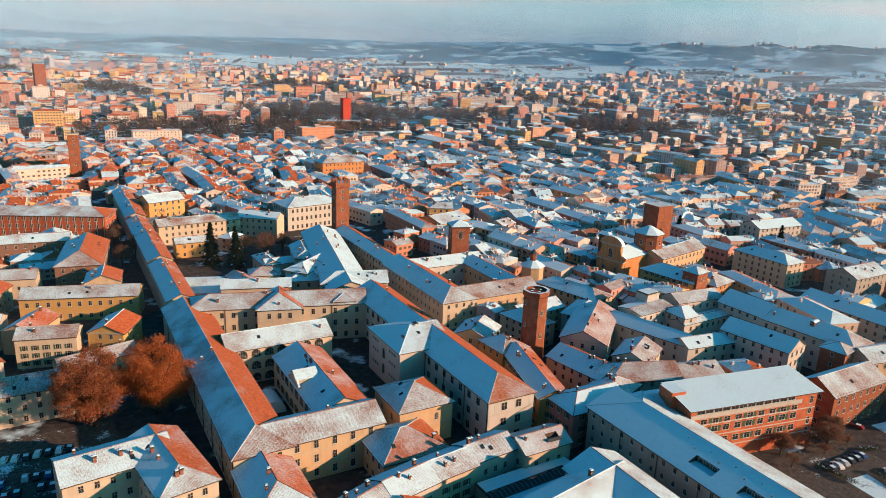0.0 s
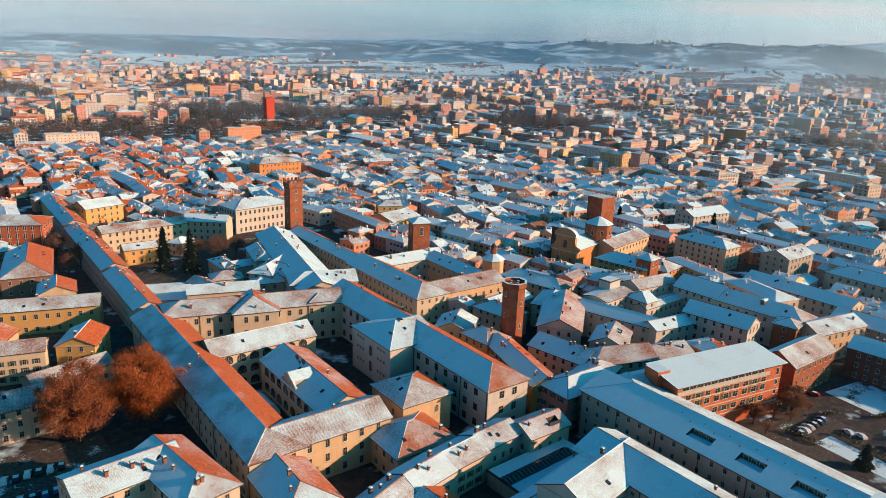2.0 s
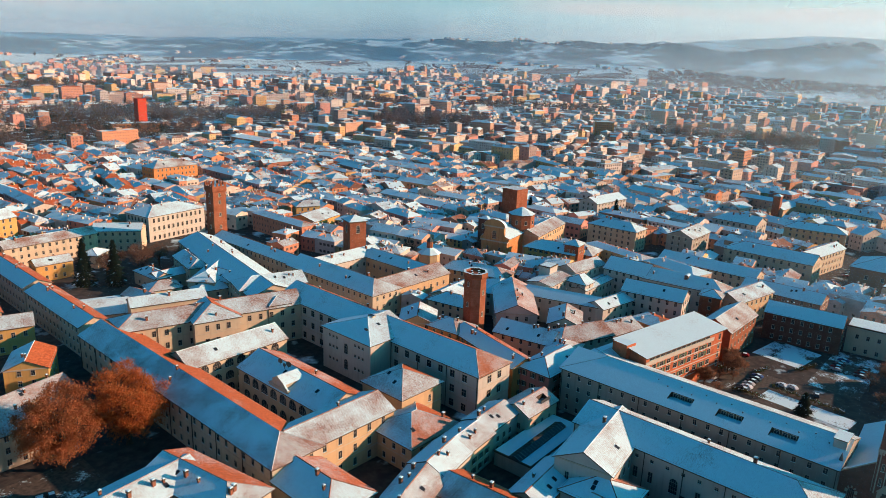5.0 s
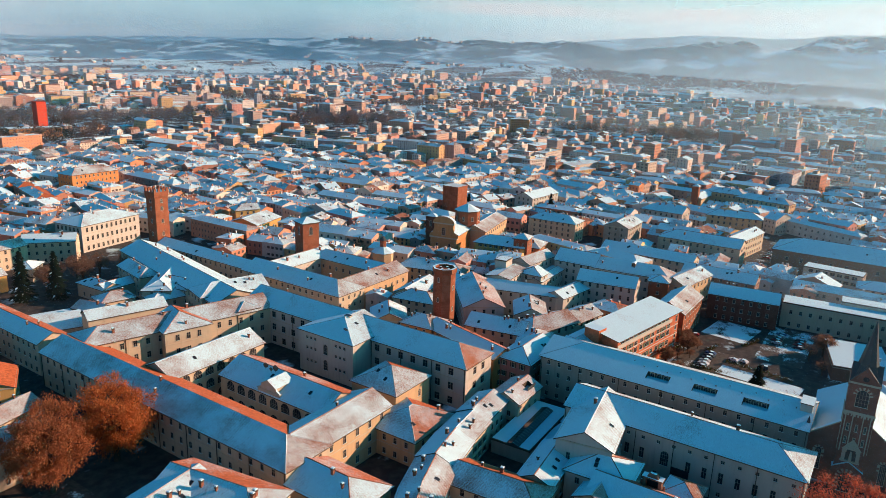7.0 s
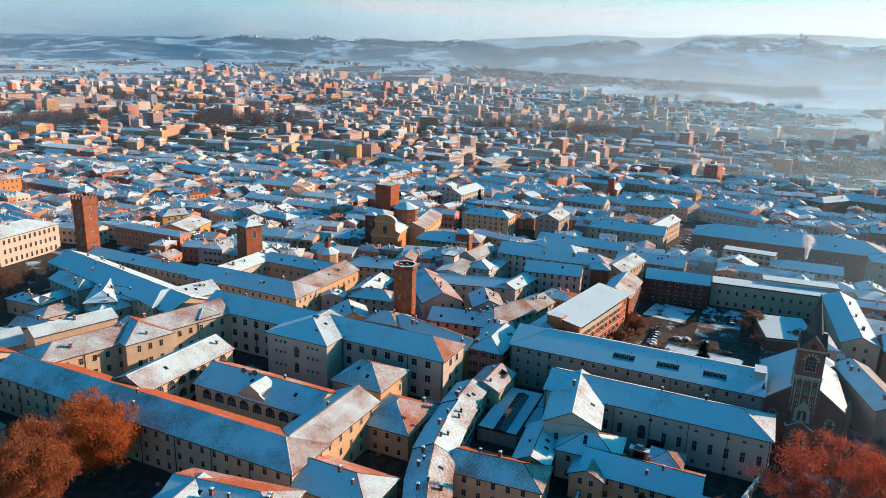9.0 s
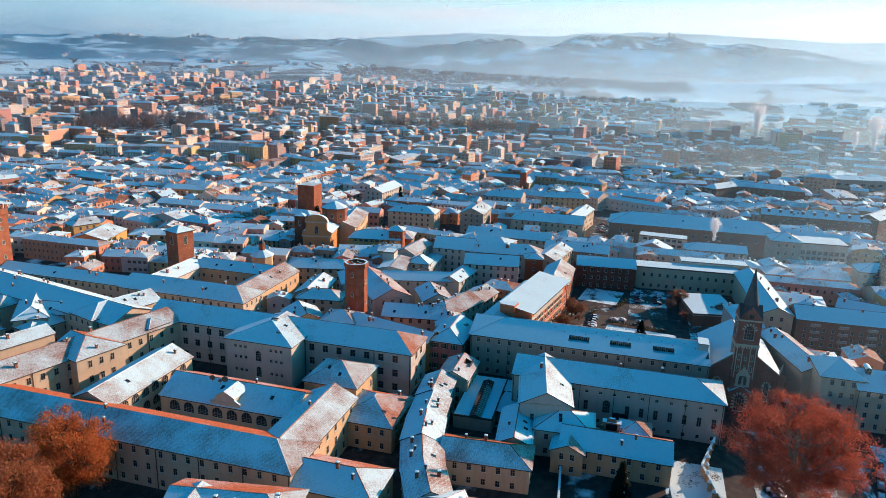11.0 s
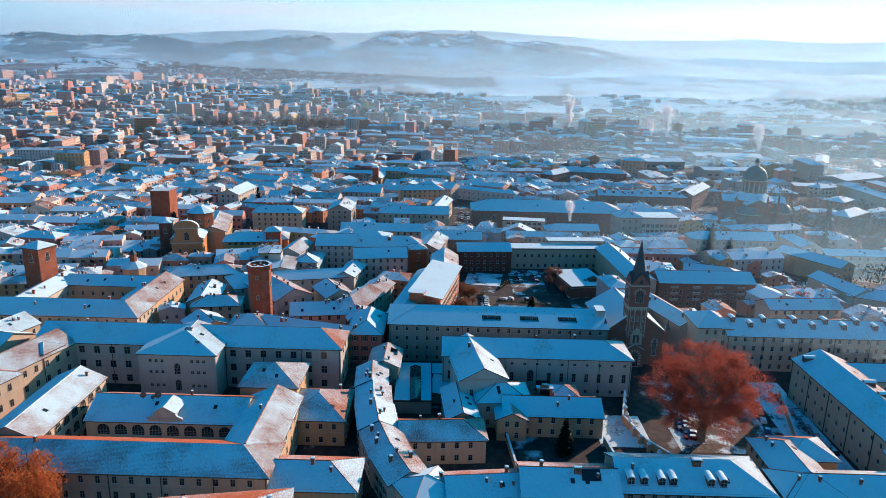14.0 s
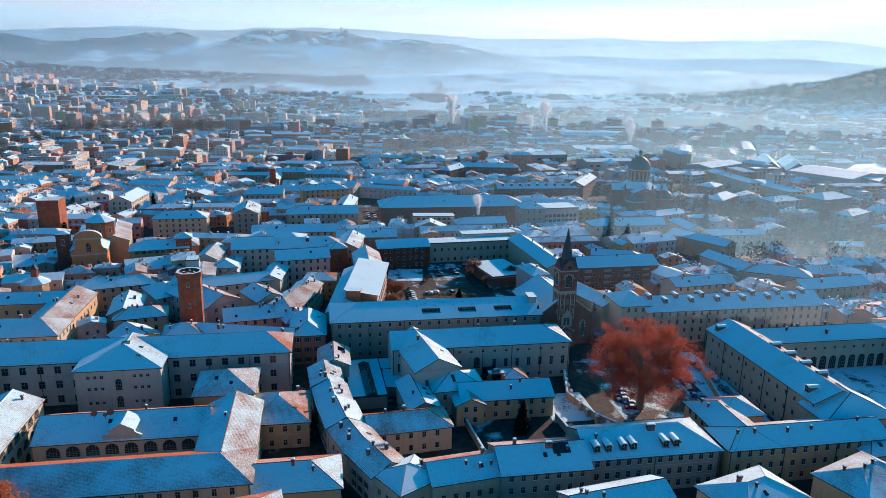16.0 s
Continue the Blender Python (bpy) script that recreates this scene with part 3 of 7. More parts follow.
            for p, q in [(ra, rb)] + ([(rb, e[1]), (rb, e[2])] if ends[1] == "h" else []) + ([(ra, e[0]), (ra, e[3])] if ends[0] == "h" else []):
                p, q = Vector(p), Vector(q)
                side = (q - p).cross(Vector((0, 0, 1)))
                if side.length < 0.01:
                    continue
                side = side.normalized() * 0.17
                up = Vector((0, 0, 0.13))
                dn = Vector((0, 0, -0.08))
                k.face([p + side + dn, q + side + dn, q + up, p + up], 0)
                k.face([p + up, q + up, q - side + dn, p - side + dn], 0)
            if k.f:
                part("ridge_tiles", k, ["ridge"], house, at=self.at)
        self.cover = part("roof", r, [*covers, "eaves"], house, at=self.at)
        # windows
        if floors:
            step = step or (h - base) / floors
            for side in sides:
                n_len, off, turn = (L, b, 0) if side in "ac" else (W, a, 90)
                turn += 180 if side in "cd" else 0
                count = int((n_len - 1.6) / gap)
                for fl in range(floors):
                    z = base + (first if first is not None else sill) + fl * step
                    if z + win[1] > h - 0.5:
                        continue
                    for i in range(count):
                        u = (i - (count - 1) / 2) * gap
                        # side a faces -v, b faces +u, c faces +v, d faces -u
                        put_window(house, self.at @ pose(0, 0, 0, 0, 0, turn) @ pose(u, -off, z), win[0], win[1],
                                   style, shutters, split=split)
        # iron downpipes on the long fronts
        if pipes:
            pm = Mesh()
            pm.box(-0.09, -0.12, base, 0.09, 0.06, h - 0.3)
            pm.box(-0.14, -0.16, h - 0.9, 0.14, 0.06, h - 0.4)
            pm = pm.data("downpipe", ["eaves"])
            for side in sides:
                if side in "ac":
                    count = int(L / pipes)
                    for i in range(count + 1):
                        part("downpipe", pm, None, house, at=self.at @ pose(0, 0, 0, 0, 0, 180 if side == "c" else 0) @ pose((i / count - 0.5) * (L - 0.8), -b - 0.13, 0))
        rng = random.Random(int(cx * 7 + cy * 13))
        for _ in range(chimneys):
            self.chimney(rng.uniform(-0.42, 0.42) * L, rng.uniform(-0.3, 0.3) * W, rng.choice(CHIMNEYS))
        if roof == "gable" and L > 14 and not holes and rng.random() < 0.6:
            for _ in range(rng.randint(1, 2)):
                v = -rng.uniform(0.15, 0.35) * W
                part("skylight", SKYLIGHT, None, house, at=self.at @ pose(rng.uniform(-0.3, 0.3) * L, v, zr - pitch * abs(v) + 0.06, math.degrees(math.atan(pitch)), 0, 0))

    def slope_with_holes(self, r, e, ra, rb, holes, rot):
        """The -v slope cut into cells, with roof terraces sunk into it."""
        us = sorted({e[0][0], e[1][0], *[h[0] for h in holes], *[h[1] for h in holes]})
        ss = sorted({0.0, 1.0, *[h[2] for h in holes], *[h[3] for h in holes]})
        P = lambda u, s: (u, e[0][1] + (0 - e[0][1]) * s, e[0][2] + (ra[2] - e[0][2]) * s)
        for i in range(len(us) - 1):
            for j in range(len(ss) - 1):
                um, sm = (us[i] + us[i + 1]) / 2, (ss[j] + ss[j + 1]) / 2
                if any(h[0] < um < h[1] and h[2] < sm < h[3] for h in holes):
                    continue
                r.face([P(us[i], ss[j]), P(us[i + 1], ss[j]), P(us[i + 1], ss[j + 1]), P(us[i], ss[j + 1])], 0)
        for u0, u1, s0, s1 in holes:
            a, b, c, d = P(u0, s0), P(u1, s0), P(u1, s1), P(u0, s1)
            zf = a[2] - 0.5
            r.face([(d[0], d[1], zf), (c[0], c[1], zf), c, d], 3)
            r.face([(a[0], a[1], zf), (b[0], b[1], zf), (c[0], c[1], zf), (d[0], d[1], zf)], 0)
            r.face([(a[0], a[1], zf), (d[0], d[1], zf), d, a], 3)
            r.face([(b[0], b[1], zf), b, c, (c[0], c[1], zf)], 3)
            r.face([(a[0], a[1], zf), a, b, (b[0], b[1], zf)], 3)

    def z_at(self, u, v):
        if self.roof == "flat":
            return self.h + 0.5
        if self.roof == "shed":
            return self.h + self.pitch * (v + self.W / 2)
        z = self.zr - self.pitch * abs(v)
        if self.ends[0] == "h":
            z = min(z, self.h + self.pitch * (u + self.L / 2))
        if self.ends[1] == "h":
            z = min(z, self.h + self.pitch * (self.L / 2 - u))
        return z

    def chimney(self, u, v, mesh=None):
        part("chimney", mesh or CHIMNEYS[0], None, self.house, at=self.at @ pose(u, v, self.z_at(u, v)))

    def dormer(self, u, v, turn=0.0):
        part("dormer", DORMER, None, self.house, at=self.at @ pose(u, v, self.z_at(u, v), 0, 0, turn))

    def window(self, side, u, z, w, h, style="plain", shutters="", name="window"):
        off, turn = (self.W / 2, 0) if side in "ac" else (self.L / 2, 90)
        turn += 180 if side in "cd" else 0
        return put_window(self.house, self.at @ pose(0, 0, 0, 0, 0, turn) @ pose(u, -off, z), w, h, style, shutters, name)


# ---------------------------------------------------------------- ground, one sheet out to the hills
def along(pts, a):
    """Straight lines through (angle, value) points."""
    for (p, u), (q, v) in zip(pts, pts[1:]):
        if p <= a <= q:
            return u + (v - u) * (a - p) / (q - p)
    return pts[-1][1]


# elevation in degrees of the near hills' and the far ridge's crests over the bearing, clockwise from +y
CREST = [(-60, -0.4), (-5, -0.4), (5, -0.05), (13, 0.1), (30, 0.3), (37, 0.85), (50, 1.15), (59, 1.42), (68, 1.6), (76, 1.7), (84, 2.2), (90, 2.2), (94, 1.85), (99, 1.45), (104, 0.8), (110, 0.2), (125, -0.4), (300, -0.4)]
FAR_CREST = [(-60, 0.2), (10, 0.2), (60, 1.2), (70, 1.9), (75, 2.15), (90, 2.2), (105, 2.2), (122, 2.25), (150, 1.6), (200, 0.6), (300, 0.3)]
FOOT = [(-60, -1.0), (9, -1.0), (34, -0.75), (51, -0.4), (62, -0.2), (70, -0.8), (88, -1.3), (97, -0.9), (105, -0.5), (120, -0.9), (300, -1.0)]


def ground_z(x, y):
    r = math.hypot(x, y)
    yaw = math.degrees(math.atan2(x, y))
    if yaw < -60:
        yaw += 360
    foot = 116 + 3250 * math.tan(radians(along(FOOT, yaw)))
    z = 0.0 if r < 1700 else foot * (min(1.0, (r - 1700) / 1550)) ** 1.25
    if r > 3100:
        # rows of rounded hills, each row higher than the one before it
        top = max(0.0, 116 + 3850 * math.tan(radians(along(CREST, yaw))) - foot)
        k = min(1, max(0, (r - 3150) / 700))
        k = k * k * (3 - 2 * k)
        back = min(1, max(0, (r - 3900) / 480))
        n = 1 - abs(noise.noise(Vector((x * 0.0021, y * 0.0021, 3.1)))) * 1.5
        lump = 0.66 + 0.36 * n + 0.20 * noise.noise(Vector((x * 0.0065, y * 0.0065, 0)))
        z += top * k * (1 - back * 0.85) * lump + k * (1 - back) * 10 * noise.noise(Vector((x * 0.016, y * 0.016, 4)))
    if r > 4380:
        k = min(1, (r - 4380) / 380)
        z += max(0.0, 116 + 4720 * math.tan(radians(along(FAR_CREST, yaw))) - foot) * k * k * (3 - 2 * k) * (0.94 + 0.14 * noise.fractal(Vector((x * 0.0011, y * 0.0011, 1.1)), 1.0, 2.0, 4))
    # a wooded spur on the far side of the railway yards
    u = (yaw - 136) / 13
    v = (r - 2150) / 420
    bump = math.exp(-u * u * 1.2 - v * v * 1.6)
    if bump > 0.02:
        z += 140 * bump * (0.85 + 0.3 * noise.noise(Vector((x * 0.006, y * 0.006, 7))))
    return z


def build_ground():
    radii = [0] + [30 * 1.0 * i for i in range(1, 8)] + [220 * 1.135 ** i for i in range(1, 19)]
    while radii[-1] < 4730:
        radii.append(radii[-1] + (75 if radii[-1] < 3000 else 45))
    n = 540
    v, f = [(0, 0, 0)], []
    for r in radii[1:]:
        for i in range(n):
            a = 2 * math.pi * i / n
            x, y = r * math.cos(a), r * math.sin(a)
            v.append((x, y, ground_z(x, y)))
    for i in range(n):
        f.append((0, 1 + i, 1 + (i + 1) % n))
    for k in range(len(radii) - 2):
        p, q = 1 + k * n, 1 + (k + 1) * n
        for i in range(n):
            j = (i + 1) % n
            f.append((p + i, q + i, q + j, p + j))
    me = bpy.data.meshes.new("ground")
    me.from_pydata(v, [], f)
    me.materials.append(M["ground"])
    me.polygons.foreach_set("use_smooth", [True] * len(f))
    me.update()
    tagged(new("ground", me), "snow-dusted ground of town, fields and wooded hills", kind="structure")


build_ground()

# ---------------------------------------------------------------- the convent with its cloister
b = building("convent", 60, 200, "cream-walled convent with snowy tiled wings round a cloister", "convent")
Wing(b, 41.7, 220.5, 118, 16, -90, 13, "cream", pipes=13, ends="gh", gap=4.2, win=(1.1, 1.9), bands="all", chimneys=2, sides="ab", split=True, covers=("thin", "mottled", "bare"))
w = Wing(b, 56.2, 169.4, 41, 14.6, 0, 13.05, "ochre", ends="hg", gap=5.4, win=(1.2, 2.3), bands="all", chimneys=1, sides="a", floors=3, split=True, covers=("thin", "mottled", "bare"))
Wing(b, 70.0, 198.5, 45, 17, -90, 11.6, "cream", ends="gg", floors=2, gap=5.0, win=(3.5, 3.3), style="arch", first=1.5, step=5.5, bands="all", sides="a", chimneys=1, split=True, covers=("thin", "mottled", "bare"))
Wing(b, 66, 234.0, 38, 15.2, 0, 13.5, "cream", ends="gg", floors=3, gap=4.6, win=(3.2, 3.0), style="arch", sill=0.7, bands="all", sides="a", chimneys=1, split=True, covers=("thin", "mottled", "bare"))
Wing(b, 92.0, 174.0, 18, 18, -90, 12.8, "ochre", ends="hh", floors=2, gap=7, win=(1.2, 2.4), style="arch", sides="ab", chimneys=0, bands="all", covers=("thin", "mottled", "bare"))
Wing(b, 80.2, 157.2, 20, 18, 0, 8.8, "ochre", ends="hh", floors=2, gap=4, sides="ad", chimneys=1, bands="all", covers=("thin", "rusty", "bare"))
Wing(b, 41.0, 150.5, 21.5, 15, -90, 9.8, "ochre", ends="gh", floors=3, gap=4, sides="ab", chimneys=2, covers=("thin", "mottled", "bare"))
# gable with a clock over the cloister's arcade
g = Mesh()
g.box(-4.9, -0.3, 0, 4.9, 0.5, 1.1)
g.box(-5.1, -0.5, 1.1, 5.1, 0.5, 1.4)
g.box(-3.1, -0.3, 1.4, 3.1, 5.5, 3.2)
g.face([(-3.3, -0.4, 3.2), (3.3, -0.4, 3.2), (0, -0.4, 5.0)])
g.face([(-3.7, -0.7, 3.1), (0, -0.7, 5.15), (0, 7, 5.15), (-3.7, 7, 3.1)], 1)
g.face([(0, -0.7, 5.15), (3.7, -0.7, 3.1), (3.7, 7, 3.1), (0, 7, 5.15)], 2)
for sx in (-1, 1):
    for (x0, z0), (x1, z1) in (((3.1, 3.0), (3.4, 2.2)), ((3.4, 2.2), (4.1, 1.8)), ((4.1, 1.8), (4.9, 1.4))):
        g.face([(sx * x0, -0.25, 1.4), (sx * x1, -0.25, 1.4), (sx * x1, -0.25, z1), (sx * x0, -0.25, z0)][::sx])
        g.face([(sx * x0, -0.3, z0), (sx * x1, -0.3, z1), (sx * x1, 0.3, z1), (sx * x0, 0.3, z0)], 1)
ped = part("pediment", g, ["stone", "snow", "mottled"], b, "stone pediment with scrolled sides", pose(61.6 - 60, 198 - 200, 11.2, 0, 0, -90))
m = Mesh()
m.face([(0.8 * math.cos(6.283 * i / 16), -0.36, 2.3 + 0.8 * math.sin(6.283 * i / 16)) for i in range(16)])
part("clock_face", m, ["white"], ped, "pale round clock face")
for x, y, r_ in ((68.4, 206.9, 0.9), (67.8, 203.8, 0.6), (68.6, 202.6, 1.0)):
    d = thing("satellite_dish", x, y, "grey satellite dish on a roof mast", "antenna", z=11.6 + 0.46 * (8.5 - abs(70.0 - x)))
    m = Mesh()
    m.box(-0.06, -0.06, -0.4, 0.06, 0.06, 1.5)
    part("mast", m, ["lead"], d)
    m = Mesh()
    for i in range(12):
        a0, a1 = 6.283 * i / 12, 6.283 * (i + 1) / 12
        m.face([(-0.35, 0, 1.3), (0, r_ * math.cos(a0), 1.3 + r_ * math.sin(a0)), (0, r_ * math.cos(a1), 1.3 + r_ * math.sin(a1))])
    part("reflector", m, ["brownwall"], d, at=pose(0, 0, 0, 0, 0, 20))

b = building("palazzo", 116, 208, "long pale palazzo with a hipped central pavilion and snowy roof", "palazzo")
Wing(b, 116.0, 208.5, 107, 16.8, -90, 15.6, "white", pipes=13, ends="gh", gap=5.3, win=(1.9, 2.5), floors=3, bands="all", sides="ab", chimneys=3, pitch=0.5, split=True, covers=("snow", "rusty", "bare"))
w = Wing(b, 108.2, 208.4, 21, 26, 0, 16.4, "white", ends="hg", floors=0, bands="all", sides="", chimneys=0, pitch=0.31, covers=("snow", "mottled", "bare"))
for u in (-9, -7, -5, 5, 7, 9):
    for z in (4.3, 9.2, 13.2):
        w.window("d", u, z, 0.9, 1.0)
for z in (3.0, 9.0):
    w.window("d", 0, z, 1.9, 3.9, "arch")
sk = Mesh()
sk.box(-1.3, -0.8, -0.2, 1.3, 0.8, 0.5, 0, 1)
part("skylight", sk, ["stone", "glass"], b, at=pose(110 - 116, 0.4, 20.2, 0, 0, 90))
Wing(b, 76.5, 264.5, 70, 15.5, -15.6, 15.5, "cream", pipes=13, ends="hg", gap=4.4, win=(1.3, 2.2), floors=3, bands="all", sides="a", chimneys=3, covers=("thin", "mottled", "bare"))
Wing(b, 75.5, 261.0, 16, 17, 74.4, 15.9, "cream", ends="hg", gap=4.0, win=(1.3, 2.3), floors=3, bands="all", sides="d", chimneys=1, covers=("thin", "mottled", "bare"))
Wing(b, 100.5, 254.5, 8, 8, -15.6, 16.4, "white", ends="hh", floors=0, chimneys=0)

# ---------------------------------------------------------------- the long barrack-like block and its brick neighbour
b = building("long_block", 145, 98, "long grey block with snow-covered roof and sunken roof terraces", "building")
w = Wing(b, 144.6, 98.4, 84, 22, -90, 15.5, "grey", pipes=13, ends="hg", gap=3.9, win=(1.0, 1.6), floors=4, sides="ab", chimneys=0, pitch=0.36, covers=("snow", "frost", "frost"),
     holes=((-6.3, 1.0, 0.28, 0.55), (8.4, 15.6, 0.28, 0.55), (23.2, 30.4, 0.28, 0.55)))
for u in (-2.65, 12.0, 26.8):
    for k in (-2, 0, 2):
        part("pane", window_meshes(1.3, 1.25, "plain")[4], None, b, at=w.at @ pose(u + k * 1.1, -5.32, 16.05))
for i in range(14):
    part("roof_vent", CHIMNEYS[2], None, b, at=w.at @ pose(-12 + i * 3.8, -2.4 - 1.6 * (i % 2), 18.45 - 0.5 * (i % 2), 0, 0, 45) @ Matrix.Scale(0.42, 4))
m = Mesh()
m.box(-1.6, -3.0, 14, 1.6, 3.0, 20.2, 0, 1)
m.box(-1.8, -3.2, 20.2, 1.8, 3.2, 20.45, 2, 1)
part("lift_head", m, ["white", "purewhite", "eaves"], b, "white lift head with snow on top", w.at @ pose(40.0, -1.5, 0))
Wing(b, 176, 131.5, 62, 12, -9.0, 15.0, "grey", ends="gg", floors=0, chimneys=3, pitch=0.40)
b = building("brick_office", 180, 120, "orange brick office block with pale bands and ribbon windows", "office")
w = Wing(b, 180.5, 123.2, 48, 12.5, -10.0, 18.6, "brickorange", roof="shed", pitch=0.15, over=1.2, floors=0, bands=False, chimneys=0, covers=("snow", "snow", "snow"))
bn = Mesh()
for z in (4.4, 8.6, 12.6):
    bn.box(-23.9, -6.36, z, 23.9, -6.24, z + 0.35)
bn.box(-23.9, -6.45, 14.9, 18, -6.24, 16.3)
part("band", bn, ["white"], b, "pale concrete bands", w.at)
for z in (5.4, 9.5, 13.0 - 1.3 + 0.4):
    for i in range(9):
        w.window("a", -19.0 + i * 4.3, z + 0.5, 2.2, 1.9, shutters="green" if i % 3 == 1 else "")
for i in range(12):
    w.window("a", -20.5 + i * 3.1, 16.45, 2.7, 1.7)
for z in range(4):
    w.window("a", 22.0, 3.5 + z * 3.6, 1.2, 2.4)
st = Mesh()
st.box(-2.5, -3, 0, 2.5, 3, 20.6, 0, 1)
part("stair_tower", st, ["brickorange", "purewhite"], b, at=w.at @ pose(-23.5, 3.5, 0))

# ---------------------------------------------------------------- the gabled palace and the small houses before it
b = building("gabled_palace", 112, 84, "pale palace with tall gable and snow-covered roof", "palace")
w = Wing(b, 116.3, 86.5, 66, 17, -90, 14.2, "white", pipes=11, ends="gh", gap=4.0, win=(1.0, 1.7), floors=0, bands=True, sides="a", chimneys=2, pitch=0.42, covers=("snow", "thin", "thin"))
for i in range(15):
    u = -30.4 + i * 4.35
    w.window("a", u, 1.2, 0.9, 1.2)
    if i not in (6, 7):
        w.window("a", u, 5.2, 1.2, 3.2)
    w.window("a", u, 11.2, 0.9, 0.9)
w.window("a", -2.15, 5.0, 2.2, 4.4, "arch")
for u in (-13, -4.4, 4.4, 13):
    for z in (1.4, 5.6, 10.2):
        w.window("b", u * 0.48, z, 1.0, 1.7)
w = Wing(b, 104.5, 108.3, 30, 15.5, 9.5, 14.0, "white", ends="gg", gap=4, win=(1.0, 2.4), floors=2, sides="ad", chimneys=1, pitch=0.5, covers=("snow", "thin", "thin"))
w = Wing(b, 91.0, 100.0, 17, 14, -86, 9.2, "white", ends="hh", gap=5, floors=2, sides="ab", chimneys=0, plan=False)
gate = Mesh()
gate.box(-0.3, -2.4, 0, 0.5, 2.4, 5.5)
part("gateway", gate, ["glass"], b, "dark arched carriage gateway", pose(107.6 - 112, 84 - 84, 0))
b = building("garden_house", 86, 84, "low ochre house with dormer and snowy roof in a walled garden")
Wing(b, 85.5, 84.5, 31, 13.5, -90, 7.6, "ochre", ends="gg", gap=4, floors=2, sides="ab", chimneys=2)
Wing(b, 80.5, 97.5, 9, 9, 0, 7.4, "ochre", ends="gg", gap=3, floors=2, sides="d", chimneys=0)
Wing(b, 93.6, 79.4, 8.5, 8.5, 0, 9.0, "white", ends="hh", floors=0, chimneys=0)
m = Mesh()
m.box(-2.4, -1.0, 0, -1.6, 1.0, 3.2), m.box(1.6, -1.0, 0, 2.4, 1.0, 3.2), m.box(-2.7, -1.2, 3.2, 2.7, 1.2, 3.6, 0, 1)
m.prism([(-1.5, -0.8), (1.5, -0.8), (1.5, 0.8), (-1.5, 0.8)], 3.6, 4.6, 0, 1, scale=0.55)
m.box(-1.6, 0.5, 0, 1.6, 0.7, 3.2, 2)
for sx in (-1, 1):
    m.prism(ring(8, 0.45, sx * 2.9, 0), 0, 2.0, 0, 1, scale=0.4)
part("roof_pavilion", m, ["brownwall", "purewhite", "glass"], b, "small weathered roof pavilion with scrolled sides", pose(89.0 - 86, 86.2 - 84, 8.6, 0, 0, -90))
b = building("glass_gallery", 104, 128, "low flat snowy annexes round a long dark glass roof", "annex")
Wing(b, 106.5, 129.4, 30, 12.5, 2, 4.3, "grey", roof="flat", floors=0, chimneys=0, bands=False)
Wing(b, 118.0, 119.5, 9, 8, 2, 3.9, "grey", roof="flat", floors=0, chimneys=0, bands=False)
Wing(b, 106.0, 118.8, 14, 7.5, -6, 3.6, "grey", roof="shed", pitch=0.10, floors=0, chimneys=0, bands=False)
m = Mesh()
m.box(-13.2, -1.9, 0, 13.2, 1.9, 0.5, 1)
m.face([(-13.2, -1.9, 0.5), (13.2, -1.9, 0.5), (13.2, 0, 1.2), (-13.2, 0, 1.2)], 0)
m.face([(-13.2, 0, 1.2), (13.2, 0, 1.2), (13.2, 1.9, 0.5), (-13.2, 1.9, 0.5)], 0)
for sx in (-13.2, 13.2):
    m.face([(sx, -1.9, 0.5), (sx, 1.9, 0.5), (sx, 0, 1.2)][::1 if sx > 0 else -1], 1)
glazed = part("glass_roof", m, ["glass", "lead"], b, "long dark ridged glass roof", pose(104 - 104, 128.6 - 128, 4.8, 0, 0, 3))
bar = Mesh()
bar.face([(-0.06, -1.95, 0.54), (0.06, -1.95, 0.54), (0.06, 0, 1.26), (-0.06, 0, 1.26)])
bar.face([(-0.06, 0, 1.26), (0.06, 0, 1.26), (0.06, 1.95, 0.54), (-0.06, 1.95, 0.54)])
bar = bar.data("glazing_bar", ["sash"])
for i in range(19):
    part("glazing_bar", bar, None, glazed, at=pose(-12.9 + i * 1.43, 0, 0))

# the curved row along the lane
row = "attached town house with snowy patched roof along the lane"
for cx, cy, L, W, a, h in ((99, 143.0, 15, 10, 5, 9.8), (85.0, 141.0, 14, 10.5, 7, 9.5), (71.5, 138.6, 14, 11, 11, 9.7), (58.3, 134.8, 15, 11, 19, 9.4), (45.5, 129.5, 14, 11, 25, 9.6)):
    b = building("lane_house", cx, cy, row, group="houses along the lane")
    Wing(b, cx, cy, L, W, a, h, "white" if h != 9.5 else "cream", ends="gg", gap=3.4, floors=3, sides="ac", chimneys=3, shutters="brown" if L == 14 else "", covers=("thin", "mottled", "bare"))
b = building("corner_house", 112, 138, "small cream house with half-melted red roof", group="houses along the lane")
w = Wing(b, 115.0, 140.0, 16, 10.5, 0, 9.6, "cream", ends="gg", floors=3, gap=4, sides="ad", chimneys=2, covers=("rusty", "rusty", "bare"), holes=((1.2, 5.2, 0.3, 0.75),))
m = Mesh()
m.box(-2.6, -3.1, 0, 2.6, -2.9, 1.0, 0)
part("terrace_rail", m, ["lead"], b, at=w.at @ pose(3.2, -1.0, 10.2))
b = building("lane_house", 63, 118, "cream house with snowy roof behind the lane")
Wing(b, 68.2, 119, 25, 12.5, -85, 8.0, "cream", ends="gh", floors=2, gap=4, sides="ab", chimneys=2, covers=("thin", "frost", "bare"))
